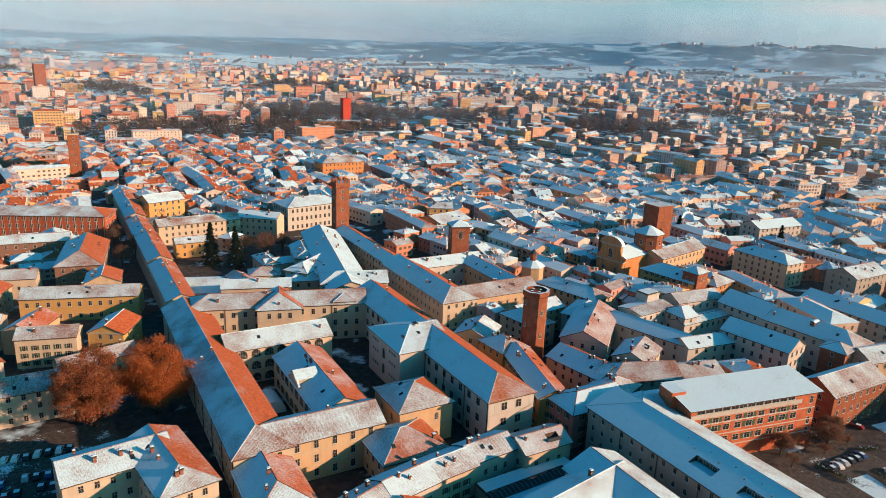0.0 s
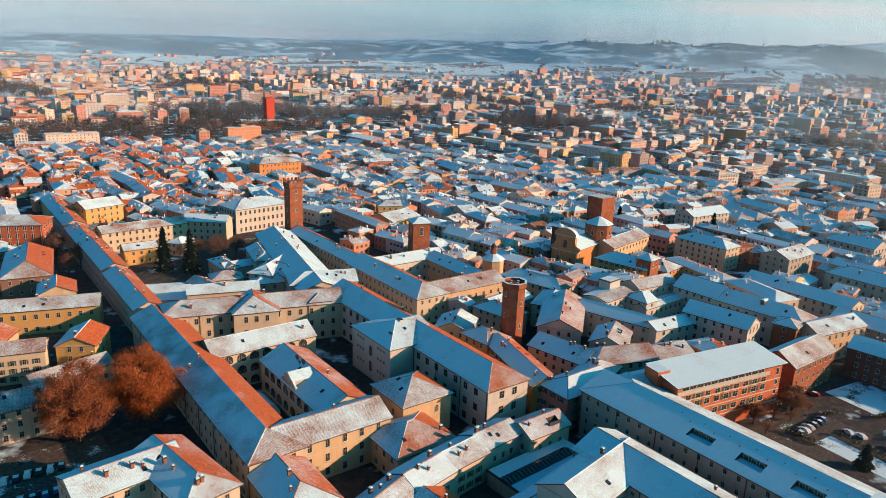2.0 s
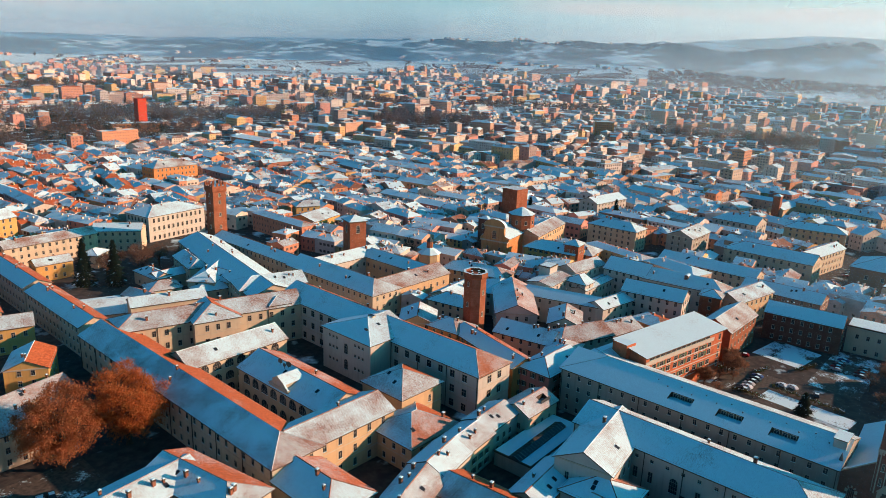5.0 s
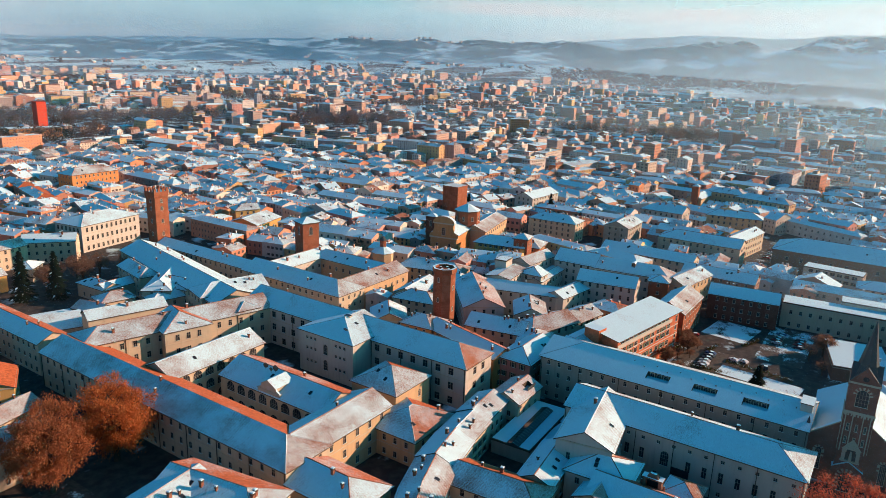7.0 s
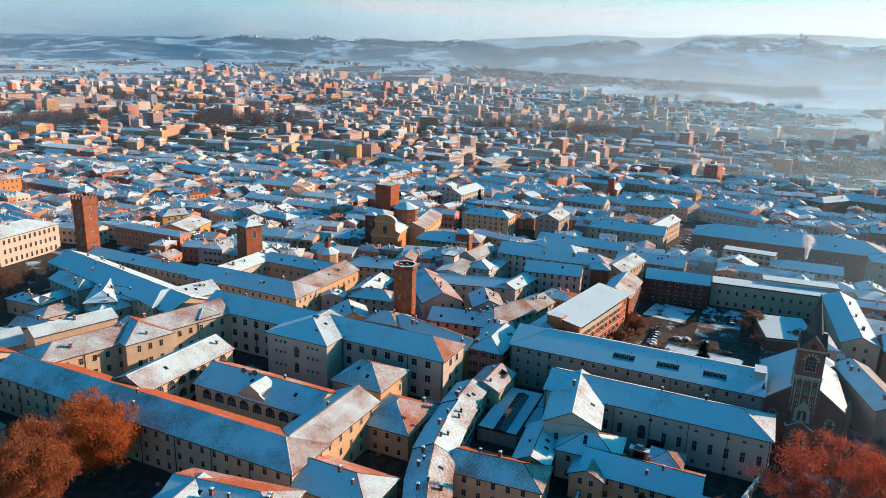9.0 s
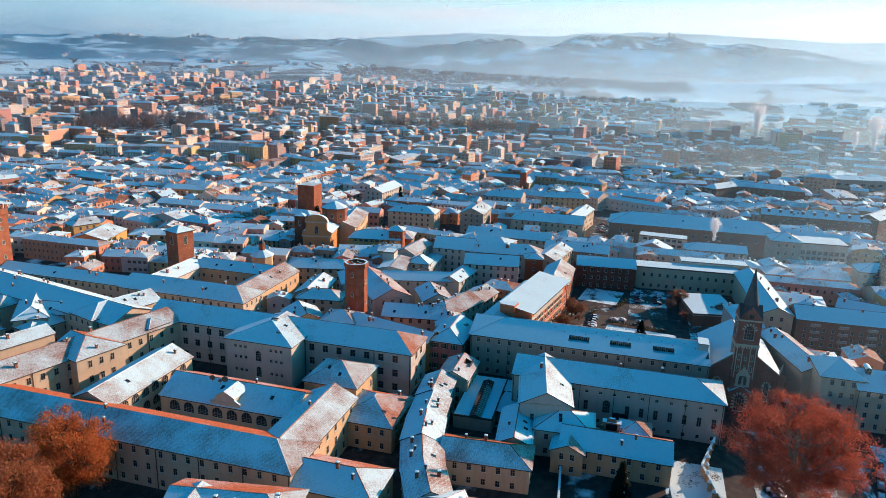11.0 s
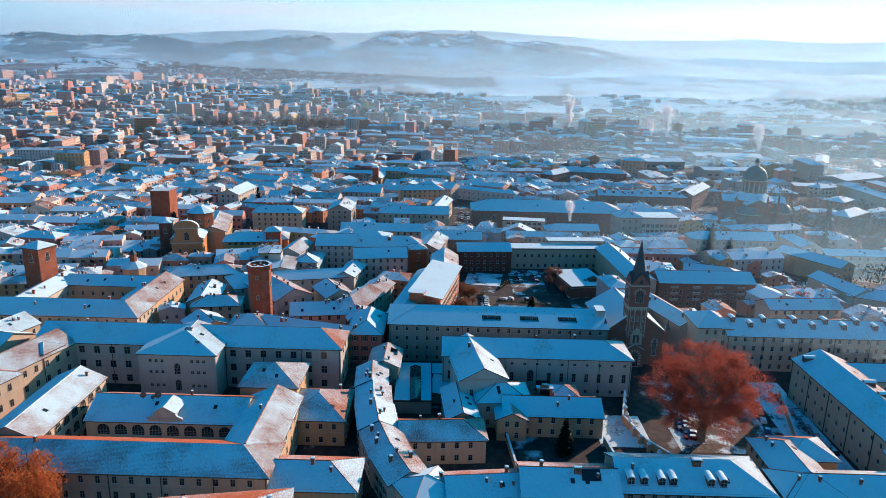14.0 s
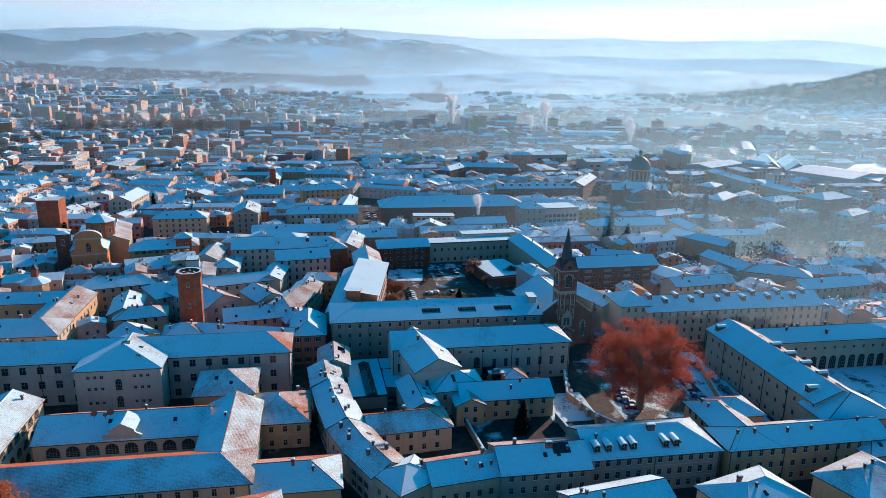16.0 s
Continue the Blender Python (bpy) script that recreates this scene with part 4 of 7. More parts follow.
Wing(b, 84.6, 113.6, 21, 9.5, 6, 8.2, "cream", ends="gg", floors=2, gap=4, sides="a", chimneys=2, covers=("thin", "frost", "bare"))
b = building("hipped_corner_house", 35, 121, "corner house with hipped snowy roof", group="houses along the street")
Wing(b, 36.5, 122.5, 13, 12, -60, 10.0, "cream", ends="hh", floors=3, gap=3.4, sides="abd", chimneys=1, covers=("thin", "frost", "bare"))
b = building("street_house", 38, 108, "cream street house with snow-streaked roof", group="houses along the street")
Wing(b, 38.0, 108.2, 19, 12, -83, 9.8, "cream", ends="gg", floors=3, gap=3.2, sides="a", chimneys=4, covers=("thin", "frost", "bare"))
b = building("street_house", 39, 90, "grey street house with steep snow-streaked roof", group="houses along the street")
w = Wing(b, 39.2, 86.6, 24.4, 15.5, -90, 10.8, "grey", ends="gg", floors=3, gap=3.2, sides="a", chimneys=2, covers=("thin", "frost", "bare"))
m = Mesh()
m.box(-2.4, -1.7, 0, 2.4, 1.7, 0.12, 0)
m.box(-2.3, -1.6, 0.12, 2.3, 1.6, 0.14, 1)
part("roof_panel", m, ["lead", "glass"], b, "dark blue glass roof panel", w.at @ pose(5.4, -1.9, w.zr - 0.82, math.degrees(math.atan(0.46)), 0, 0))
w.chimney(1.6, -1.4, CHIMNEYS[1])
w.chimney(2.6, -1.4, CHIMNEYS[1])
b = building("mansard_house", 42, 56, "town mansion with snowy roof and a row of arched dormers", "mansion", "houses along the street")
w = Wing(b, 43.0, 55.3, 38.4, 17.5, -90, 11.4, "grey", pipes=13, ends="gh", floors=3, gap=3.0, win=(1.2, 1.9), sides="ab", chimneys=1, bands="all", pitch=0.46, covers=("snow", "frost", "frost"))
for u in (-16.2, -12.9, -8.6, -5.7, 3.6, 6.7):
    w.dormer(u, -6.0, 0)
part("roof_terrace", CHIMNEYS[1], None, b, at=w.at @ pose(1.5, -1.5, w.zr - 0.6) @ Matrix.Diagonal((2.6, 1.6, 0.9, 1)))
b = building("corner_mansion", 40, 14, "ochre L-shaped mansion with smooth snowy roof", "mansion", "houses along the street")
w = Wing(b, 39.5, 9.0, 50, 12.5, -90, 11.6, "ochre", pipes=13, ends="hg", floors=3, gap=3.4, sides="ab", chimneys=5, covers=("snow", "frost", "frost"))
Wing(b, 47.5, 25.5, 28, 13, 0, 11.65, "ochre", ends="hh", floors=3, gap=3.6, sides="cda", chimneys=2)
Wing(b, 57, 18.5, 13, 12, -90, 11.5, "ochre", ends="hh", floors=0, chimneys=0)
b = building("barracks", 80, -13, "long pale building with smooth snowy roof beside the car park", "building")
w = Wing(b, 80.5, -12.5, 62, 17.5, 0, 14.8, "cream", ends="gg", floors=3, gap=4.4, win=(0.9, 1.5), sides="cd", chimneys=0, pitch=0.42, pipes=12)
for u in (-18, -10, -2, 6):
    w.dormer(u, -3.4, 0)
w.dormer(-25, 6.2, 180)
w.dormer(27, 6.2, 180)
Wing(b, 48.5, -14.5, 12, 24, 0, 12.6, "cream", ends="hg", floors=2, gap=4, sides="da", chimneys=1)
b = building("arcaded_court", 110, -50, "arcaded cloister wing with snowy roof", "cloister")
w = Wing(b, 107.0, -52.0, 70, 13.5, -90, 12.6, "cream", ends="gg", floors=0, chimneys=4, bands="all")
for i in range(15):
    w.window("a", -30 + i * 4.2, 0.4, 2.9, 5.4, "arch", name="arch")
    w.window("a", -30 + i * 4.2, 8.6, 0.9, 1.1)
Wing(b, 76, -84, 60, 13.5, 0, 12.7, "cream", ends="gg", floors=2, gap=4.2, style="arch", win=(2.6, 4.2), sides="c", chimneys=2)
b = building("dormer_row", 141, -28, "long pale street row with many dormers under snow", "building")
w = Wing(b, 141.8, -30, 82, 17.5, -90, 14.6, "cream", pipes=13, ends="gg", floors=4, gap=3.6, win=(1.0, 1.8), sides="ab", chimneys=2, pitch=0.44)
for i in range(13):
    w.dormer(-37 + i * 6.0, -1.2 - 2.6 * (i % 2))
Wing(b, 143.5, 15.0, 13, 16.5, -90, 16.8, "cream", ends="hh", floors=4, gap=3.2, win=(1.1, 1.9), sides="ab", chimneys=0)
b = building("street_house", 160, 22, "narrow house with snow-patched roof behind the church")
Wing(b, 166, 24, 36, 11, 16, 12.5, "cream", ends="gg", floors=3, gap=3.6, sides="ad", chimneys=4)

# near edge of the view
for cx, cy, L, W, a, h, col in ((17.5, 73.5, 26, 11, -82, 11.5, "white"), (15.5, 38, 22, 16, -74, 10.5, "cream"), (16.5, 5.5, 22, 15, -70, 11.5, "ochre"), (34, -14, 16, 9, -85, 9.0, "cream"), (24, -33, 24, 16, 10, 13.0, "brownwall"), (15, 105, 20, 13, -80, 8.0, "white")):
    b = building("street_house", cx, cy, "near street house with snowy roof and chimneys", group="houses along the street")
    Wing(b, cx, cy, L, W, a, h, col, ends="hh" if L < 24 else "gg", floors=3, gap=3.5, sides="ab", chimneys=3, covers=("thin", "frost", "frost"))
b = building("corner_block", 14, 168, "L-shaped house with snow-streaked and red roof slopes")
Wing(b, 7.0, 175.5, 26, 14, 7, 13.2, "cream", ends="gg", floors=3, gap=3.6, sides="ad", chimneys=4, pitch=0.4, covers=("thin", "mottled", "bare"))
Wing(b, 19.0, 168.0, 30, 14, -80, 13.25, "cream", ends="gh", floors=3, gap=3.6, sides="ab", chimneys=4, pitch=0.4, covers=("thin", "mottled", "bare"))

# ---------------------------------------------------------------- the cloister north of the street, and the island beside it
b = building("cloister_block", 158, 270, "four-winged cream cloister with snowy roofs round a dark court", "cloister")
Wing(b, 149.0, 272.0, 62, 17, -90, 12.6, "cream", ends="gh", floors=3, gap=3.8, win=(1.0, 1.6), sides="ab", chimneys=3)
Wing(b, 170.0, 249.8, 44, 15.5, 0, 12.1, "ochre", ends="gg", floors=2, gap=4.5, sides="ab", chimneys=3)
Wing(b, 186.5, 272, 40, 12.5, -90, 12.2, "ochre", ends="gg", floors=2, gap=4.5, sides="a", chimneys=2)
Wing(b, 172.0, 296.0, 40, 13.0, 0, 12.3, "white", ends="gg", floors=2, gap=4.5, sides="a", chimneys=3)
b = building("street_wing", 147, 334, "long street wing with smooth snowy roof", "building")
Wing(b, 147.6, 338, 70, 11.5, -90, 12.6, "cream", ends="gg", floors=3, gap=3.8, sides="ab", chimneys=2)
b = building("island_block", 120, 320, "irregular block of joined houses with patched snowy roofs", "building")
Wing(b, 121.5, 322, 104, 20, 78, 12.8, "cream", ends="gg", pitch=0.4, floors=3, gap=4.2, sides="cd", chimneys=6, covers=("snow", "thin", "thin"))
Wing(b, 117.5, 284.5, 30, 14.5, -17.8, 13.6, "cream", ends="hg", floors=3, gap=4, sides="ad", chimneys=3, covers=("snow", "thin", "thin"))
Wing(b, 109.0, 318, 30, 12, 40, 12.0, "cream", ends="hg", floors=3, gap=4, sides="cd", chimneys=3, covers=("snow", "thin", "thin"))
Wing(b, 100.5, 307.5, 14, 10, -13, 9.0, "cream", ends="hg", floors=2, gap=5, sides="a", chimneys=1, covers=("snow", "snow", "thin"))
Wing(b, 113.0, 344, 26, 11, -101, 10.8, "cream", ends="gh", floors=3, gap=4, sides="a", chimneys=2, covers=("snow", "thin", "thin"), plan=False)
Wing(b, 112.0, 306, 22, 12, -80, 11.4, "cream", ends="gh", floors=3, gap=4, sides="a", chimneys=3, covers=("snow", "thin", "thin"), plan=False)
b = building("garden_wing", 104, 354, "low building with snowy roof in a garden")
Wing(b, 103.0, 343.6, 23, 9, 3, 7.0, "cream", ends="gg", floors=1, gap=6, sides="a", chimneys=0, covers=("snow", "snow", "thin"))
Wing(b, 94.9, 349.0, 20, 9, -87, 7.0, "cream", ends="hg", floors=1, gap=5, sides="a", chimneys=2, covers=("snow", "snow", "thin"), plan=False)
b = building("courtyard_house", 74, 292, "low houses with red and snowy roofs")
Wing(b, 76.0, 297.5, 30, 10, -16, 12.0, "cream", ends="gg", floors=0, chimneys=1, covers=("mottled", "mottled", "rusty"))
Wing(b, 86.2, 322.4, 14, 11, -12, 9.0, "cream", ends="hh", floors=2, gap=4, sides="a", chimneys=1, covers=("thin", "mottled", "mottled"))
Wing(b, 73.8, 317.0, 14, 9, -78, 9.0, "cream", ends="gg", floors=0, chimneys=1, covers=("rusty", "rusty", "bare"), plan=False)
Wing(b, 57.0, 325.5, 22, 5, -18, 7.6, "cream", roof="flat", floors=0, chimneys=0)
Wing(b, 55.5, 316.5, 22, 10, -22, 6.0, "cream", roof="shed", pitch=0.3, floors=0, chimneys=0, covers=("thin", "thin", "thin"))
Wing(b, 50, 286, 24, 10, -8, 8.0, "white", ends="gg", floors=2, gap=4, sides="a", chimneys=1)

b = building("garden_row", 76, 428, "cream row with snow-dusted roof over gardens", "building")
Wing(b, 75, 427, 48, 12, 5.7, 11.6, "cream", ends="gg", floors=3, gap=3.6, sides="ad", chimneys=4, covers=("snow", "mottled", "bare"))
Wing(b, 112, 424, 26, 13, -37, 12.2, "cream", ends="gg", floors=3, gap=3.8, sides="ad", chimneys=3)
Wing(b, 64.6, 394, 17, 10, 0, 8.6, "yellow", ends="gg", floors=2, gap=4, sides="ad", chimneys=1, covers=("snow", "mottled", "bare"))
Wing(b, 88, 400, 12, 9, 40, 7.5, "cream", ends="hh", floors=2, gap=4, sides="ad", chimneys=0)
# ---------------------------------------------------------------- long street rows
label = "tall street row with snow on its shaded slope"
for cy, L, h in ((315, 56, 12.6), (372, 56, 13.4), (420, 38, 12.2), (462, 42, 13.0), (506, 42, 12.4)):
    b = building("street_row", 42, cy, label, "building", "rows along the long street")
    Wing(b, 42.3, cy, L - 1, 11, -90, h, "cream" if h > 12.5 else "ochre", ends="gg", floors=3, gap=3.8, sides="ab", chimneys=5)
b = building("red_palace", 4, 452, "red palace with pale pilasters and snow-dusted roof", "palazzo")
w = Wing(b, 1, 452, 60, 19, -23.5, 17.0, "redwall", ends="gh", floors=4, gap=3.9, win=(1.5, 2.3), sides="ab", chimneys=2, pitch=0.35, shutters="", covers=("thin", "mottled", "bare"))
pl = Mesh()
for i in range(16):
    pl.box(-29.35 + i * 3.9, -9.7, 0.5, -29.1 + i * 3.9, -9.45, 16.4)
part("pilaster", pl, ["stone"], b, "pale pilasters", w.at)
b = building("red_roof_house", 8, 388, "ochre house with red tiled roof turned to the sun")
# brown render on this ochre house puts the shade into its wall colour
Wing(b, 10.6, 371.5, 44, 19.5, 81, 13.5, "brownwall", ends="hg", floors=3, gap=4.2, sides="da", chimneys=3)
Wing(b, -14, 408, 40, 12, -5, 13.0, "brownwall", ends="gg", floors=3, gap=4.2, sides="a", chimneys=1, covers=("thin", "mottled", "bare"))
b = building("long_yellow_house", 7, 318, "long yellow house with snow-streaked roof", "house")
Wing(b, 7.3, 319, 46, 12.5, -16, 10.5, "yellow", ends="gg", floors=2, gap=4.0, win=(1.2, 2.0), sides="ab", chimneys=2, covers=("thin", "mottled", "bare"))
Wing(b, 16.5, 333, 16, 14, 81, 12.0, "ochre", ends="gg", floors=3, gap=4, sides="ab", chimneys=2)
b = building("green_shutter_house", -6, 273, "pale house with green shutters and snowy roof")
Wing(b, -6, 274, 20, 10.5, -14, 11.6, "cream", ends="gg", floors=4, gap=3.6, sides="a", shutters="green", chimneys=2, covers=("thin", "mottled", "bare"))
b = building("yellow_gable_house", 17, 275, "yellow gabled house with snow on dark roof")
Wing(b, 16, 275, 17, 13, 62, 10.6, "yellow", ends="gg", floors=3, gap=4, sides="acd", chimneys=2)
Wing(b, 8, 258, 26, 10, 14, 6.4, "cream", ends="gg", floors=2, gap=4, sides="a", chimneys=2)
b = building("car_park_house", -9, 232, "cream house by the car park with snow-dusted roof")
Wing(b, -8, 234.5, 34, 13, 2, 10.8, "cream", ends="gg", floors=3, gap=4, sides="ab", chimneys=1, covers=("thin", "mottled", "bare"))
Wing(b, -32, 236, 16, 13, 2, 12.4, "yellow", ends="gg", floors=3, gap=4, sides="a", chimneys=1)
for cx, cy, L, W, a, h, col in ((-30, 262, 22, 14, -70, 11, "white"), (-12, 292, 18, 12, 60, 9.5, "ochre"), (-34, 300, 26, 12, -12, 10, "cream"), (-30, 330, 24, 14, 70, 11, "ochre"), (-24, 357, 30, 12, -10, 10, "cream")):
    b = building("town_house", cx, cy, "old town house with partly melted roof")
    Wing(b, cx, cy, L, W, a, h, col, ends="gg", floors=3, gap=4, sides="ab", chimneys=2)
b = building("yellow_hall", 46, 472, "bright yellow house with low snowy roof")
Wing(b, 62, 480, 24, 16, 18, 15.0, "yellow", ends="gg", floors=4, gap=4, sides="ad", chimneys=1)

# ---------------------------------------------------------------- white convent court, houses round the round tower
b = building("white_court", 235, 165, "white-walled convent courts with smooth snowy roofs", "convent")
smooth = ("snow", "frost", "frost")
Wing(b, 204.6, 184.5, 34, 11.5, -74, 12.0, "white", ends="gg", floors=3, gap=4.6, sides="ab", chimneys=1, win=(0.9, 1.6), covers=smooth)
Wing(b, 216.5, 166.5, 26, 9.5, -8, 12.1, "white", ends="gg", floors=3, gap=4.4, sides="a", chimneys=0, covers=smooth)
Wing(b, 232.0, 154.0, 27, 12.5, -81, 15.6, "white", ends="gg", floors=4, gap=3.6, sides="ab", chimneys=0, win=(1.0, 2.0), pitch=0.6, covers=smooth)
Wing(b, 261.0, 181.0, 22, 15, -88, 14.2, "white", ends="gg", floors=4, gap=3.8, sides="ab", chimneys=1, win=(1.0, 1.9), pitch=0.62, covers=smooth)
w = Wing(b, 262.5, 152.5, 38, 14, -84, 14.0, "white", ends="gh", floors=3, gap=4, sides="ab", chimneys=1, pitch=0.56, covers=smooth)
w.dormer(0.5, -2.4)
Wing(b, 246.5, 200.8, 25, 11, -6, 14.4, "white", ends="gg", floors=3, gap=4, sides="ad", chimneys=0, pitch=0.5, covers=smooth)
Wing(b, 219.0, 201.5, 22, 12, 6, 13.2, "white", ends="gg", floors=3, gap=4, sides="ad", chimneys=0, pitch=0.2, covers=smooth)
Wing(b, 224.5, 206.5, 8, 6, 6, 17.4, "white", roof="flat", floors=0, chimneys=0, plan=False)
Wing(b, 240.5, 189.5, 30, 7, 2, 9.6, "white", ends="gg", floors=2, gap=3.6, sides="a", chimneys=0, pitch=0.3, covers=smooth)
Wing(b, 229.5, 192.0, 8, 12, 2, 12.4, "white", ends="hg", floors=3, gap=4, sides="ad", chimneys=0, covers=smooth)
Wing(b, 251.0, 135.5, 9, 9, -80, 15.2, "brick", ends="hh", floors=4, gap=4, sides="ab", chimneys=0, win=(1.0, 1.5), covers=smooth)
Wing(b, 270.0, 128.0, 30, 13, -10, 13.0, "ochre", ends="gg", floors=3, gap=4, sides="ad", chimneys=1, covers=("snow", "mottled", "mottled"))
b = building("brown_roof_house", 180, 193, "pale old house with rusty red roof beside the round tower")
Wing(b, 184.0, 197, 38, 17, 40, 12.6, "white", ends="gg", floors=3, gap=4, sides="acd", chimneys=3, covers=("thin", "rusty", "rusty"))
b = building("ochre_row", 137, 172, "ochre row with green shutters and many chimneys", group="houses by the round tower")
Wing(b, 137.5, 172.5, 38, 10.5, 74, 12.0, "orange", ends="gg", floors=3, gap=3.4, sides="cd", chimneys=5, shutters="brown")
b = building("pink_house", 141, 150, "pink house with snowy roof on the lane's corner", group="houses by the round tower")
Wing(b, 141.5, 149.5, 22, 13, 0, 12.2, "pink", ends="hg", floors=3, gap=3.6, sides="ad", chimneys=2, shutters="brown")
for cx, cy, L, W, a, h, col in ((160, 172, 24, 14, -80, 11.0, "cream"), (172, 158, 26, 14, -20, 11.6, "white"), (158, 155, 16, 12, 20, 10.4, "brownwall"), (183, 170, 18, 13, 30, 11.8, "cream"), (190, 152, 22, 12, -12, 10.8, "white"),
                                (141, 196, 14, 12, -85, 12.4, "orange"), (140, 213, 16, 14, 40, 11.4, "ochre"), (168, 218, 20, 12, -80, 10.4, "cream"), (178, 226, 24, 12, 8, 10.6, "ochre"), (196, 214, 20, 14, 30, 11.0, "white")):
    b = building("town_house", cx, cy, "old town house with snowy roof near the round tower", group="houses by the round tower")
    Wing(b, cx, cy, L, W, a, h, col, ends=random.Random(int(cx)).choice(("gg", "hg", "hh")), floors=3, gap=3.8, sides="ad" if abs(a) < 46 else "ab", chimneys=3)
b = building("ochre_loggia_house", 205, 240, "ochre house with hipped snowy roof")
Wing(b, 209, 238, 34, 13, -75, 11.2, "ochre", ends="hh", floors=3, gap=3.8, sides="ab", chimneys=2)
b = building("yellow_house", 262, 230, "yellow house with brick stair tower beside the church")
Wing(b, 268, 231, 30, 15, -80, 13.4, "yellow", ends="hg", floors=4, gap=3.2, sides="ab", chimneys=2, win=(1.0, 1.7), shutters="brown")
Wing(b, 268, 218.5, 8, 9, -80, 18.6, "brick", ends="hh", floors=1, gap=3, sides="ab", chimneys=0, style="arch", first=14.0)
Wing(b, 284, 222, 16, 16, -80, 11.0, "orange", ends="hh", floors=3, gap=4, sides="ab", chimneys=2)

# ---------------------------------------------------------------- garden side: school, long white wing, riding hall
b = building("school", 245, 108, "dark red brick school with ribbed snowy roof", "school")
Wing(b, 230.0, 120.5, 30, 13.5, 0, 13.0, "brick", ends="gg", floors=3, gap=4, sides="ad", chimneys=0, pitch=0.6)
Wing(b, 262.5, 99, 30, 14, -84, 12.4, "brickdark", ends="gg", floors=3, gap=3.6, sides="ab", chimneys=2)
b = building("white_wing", 275, 56, "long pale wing with flat snow-covered roofs", "building")
w = Wing(b, 272.5, 57.5, 52, 12, -86, 11.4, "cream", roof="flat", floors=2, gap=4.0, sides="a", chimneys=0)
Wing(b, 283, 44, 34, 9, -86, 13.2, "cream", roof="flat", floors=0, chimneys=0)
b = building("garden_shed_hall", 231, 50, "low hall with a broad flat snowy roof", "building")
Wing(b, 231.5, 49.5, 30, 21, 12, 5.6, "brownwall", roof="flat", floors=0, chimneys=0)
b = building("east_house", 240, 27, "long house with smooth snowy roof along the garden")
Wing(b, 237.0, 26.0, 62, 13, 4, 13.0, "cream", ends="gg", floors=3, gap=4, sides="ad", chimneys=3)
b = building("riding_hall", 376, 52, "great brown brick hall with one broad snowy roof", "hall")
Wing(b, 371.5, 50, 106, 27, -90, 14.4, "brownwall", ends="hh", floors=1, gap=7.5, first=8.5, win=(1.4, 2.2), sides="ab", chimneys=1, pitch=0.42)
for nm, cx, cy, L, W, a, h, col, en in (("terrace_house", 311, 160, 52, 14, -90, 11.0, "cream", "gg"), ("terrace_house", 294, 117, 36, 14, -90, 11.0, "brownwall", "gg"), ("town_house", 358, 143, 48, 17, -90, 12.6, "cream", "hg"),
                                        ("town_house", 345, 234, 33, 15, -88, 13.6, "cream", "hh"), ("gabled_house", 362, 194, 28, 16, 1, 14.0, "grey", "gg"), 
                                        ("town_house", 322, 40, 34, 13, -88, 11.5, "cream", "hg"), ("long_house", 442, 142, 36, 14, -80, 14.0, "ochre", "hh"), ("town_house", 414, 283, 38, 16, -5, 14.0, "white", "gg"),
                                        ("long_house", 301, -54, 50, 15, -90, 13.4, "cream", "hg"),
                                        ("town_house", 265, -88, 40, 12, 28, 11.0, "ochre", "gg"), ("town_house", 214, -76, 32, 12, 12, 11.0, "cream", "gg"),
                                        ("town_house", 182, -40, 34, 12, -84, 11.0, "cream", "gg"), ("town_house", 196, -90, 36, 13, 60, 10.5, "cream", "hh"), ("town_house", 172, -104, 40, 13, -84, 11.0, "ochre", "gg"),
                                        ("town_house", 388, 126, 45, 12, -9, 12.0, "cream", "gg"), ("town_house", 433, 188, 30, 18, -92, 13.0, "white", "hg"), ("town_house", 241, -22, 28, 12, 70, 9.0, "cream", "hg")):
    b = building(nm, cx, cy, "snow-roofed house with pale walls and shuttered windows")
    Wing(b, cx, cy, L, W, a, h, col, ends=en, floors=3 if h < 13.5 else 4, gap=4.0, sides="ad" if abs(a) < 46 else "ab", chimneys=3)
b = building("apartment_house", 214, -7, "brown brick apartment house with pale balconies and snowy roof", "apartments")
w = Wing(b, 214, -7, 47, 16, -88, 12.6, "brownwall", ends="gg", floors=4, gap=3.6, win=(1.1, 1.6), sides="ab", chimneys=2, bands=False)
balcony = Mesh()
balcony.box(-1.9, -1.2, -0.15, 1.9, 0, 0, 0)
balcony.box(-1.9, -1.2, 0, 1.9, -1.1, 0.95, 1)
balcony.box(-1.9, -1.2, 0.95, 1.9, -1.05, 1.02, 2)
balcony = balcony.data("balcony", ["stone", "grey", "purewhite"])
for u in (-16.2, -5.4, 5.4, 16.2):
    for z in (3.9, 7.0, 10.1):
        part("balcony", balcony, None, b, at=w.at @ pose(u, -8.0, z))
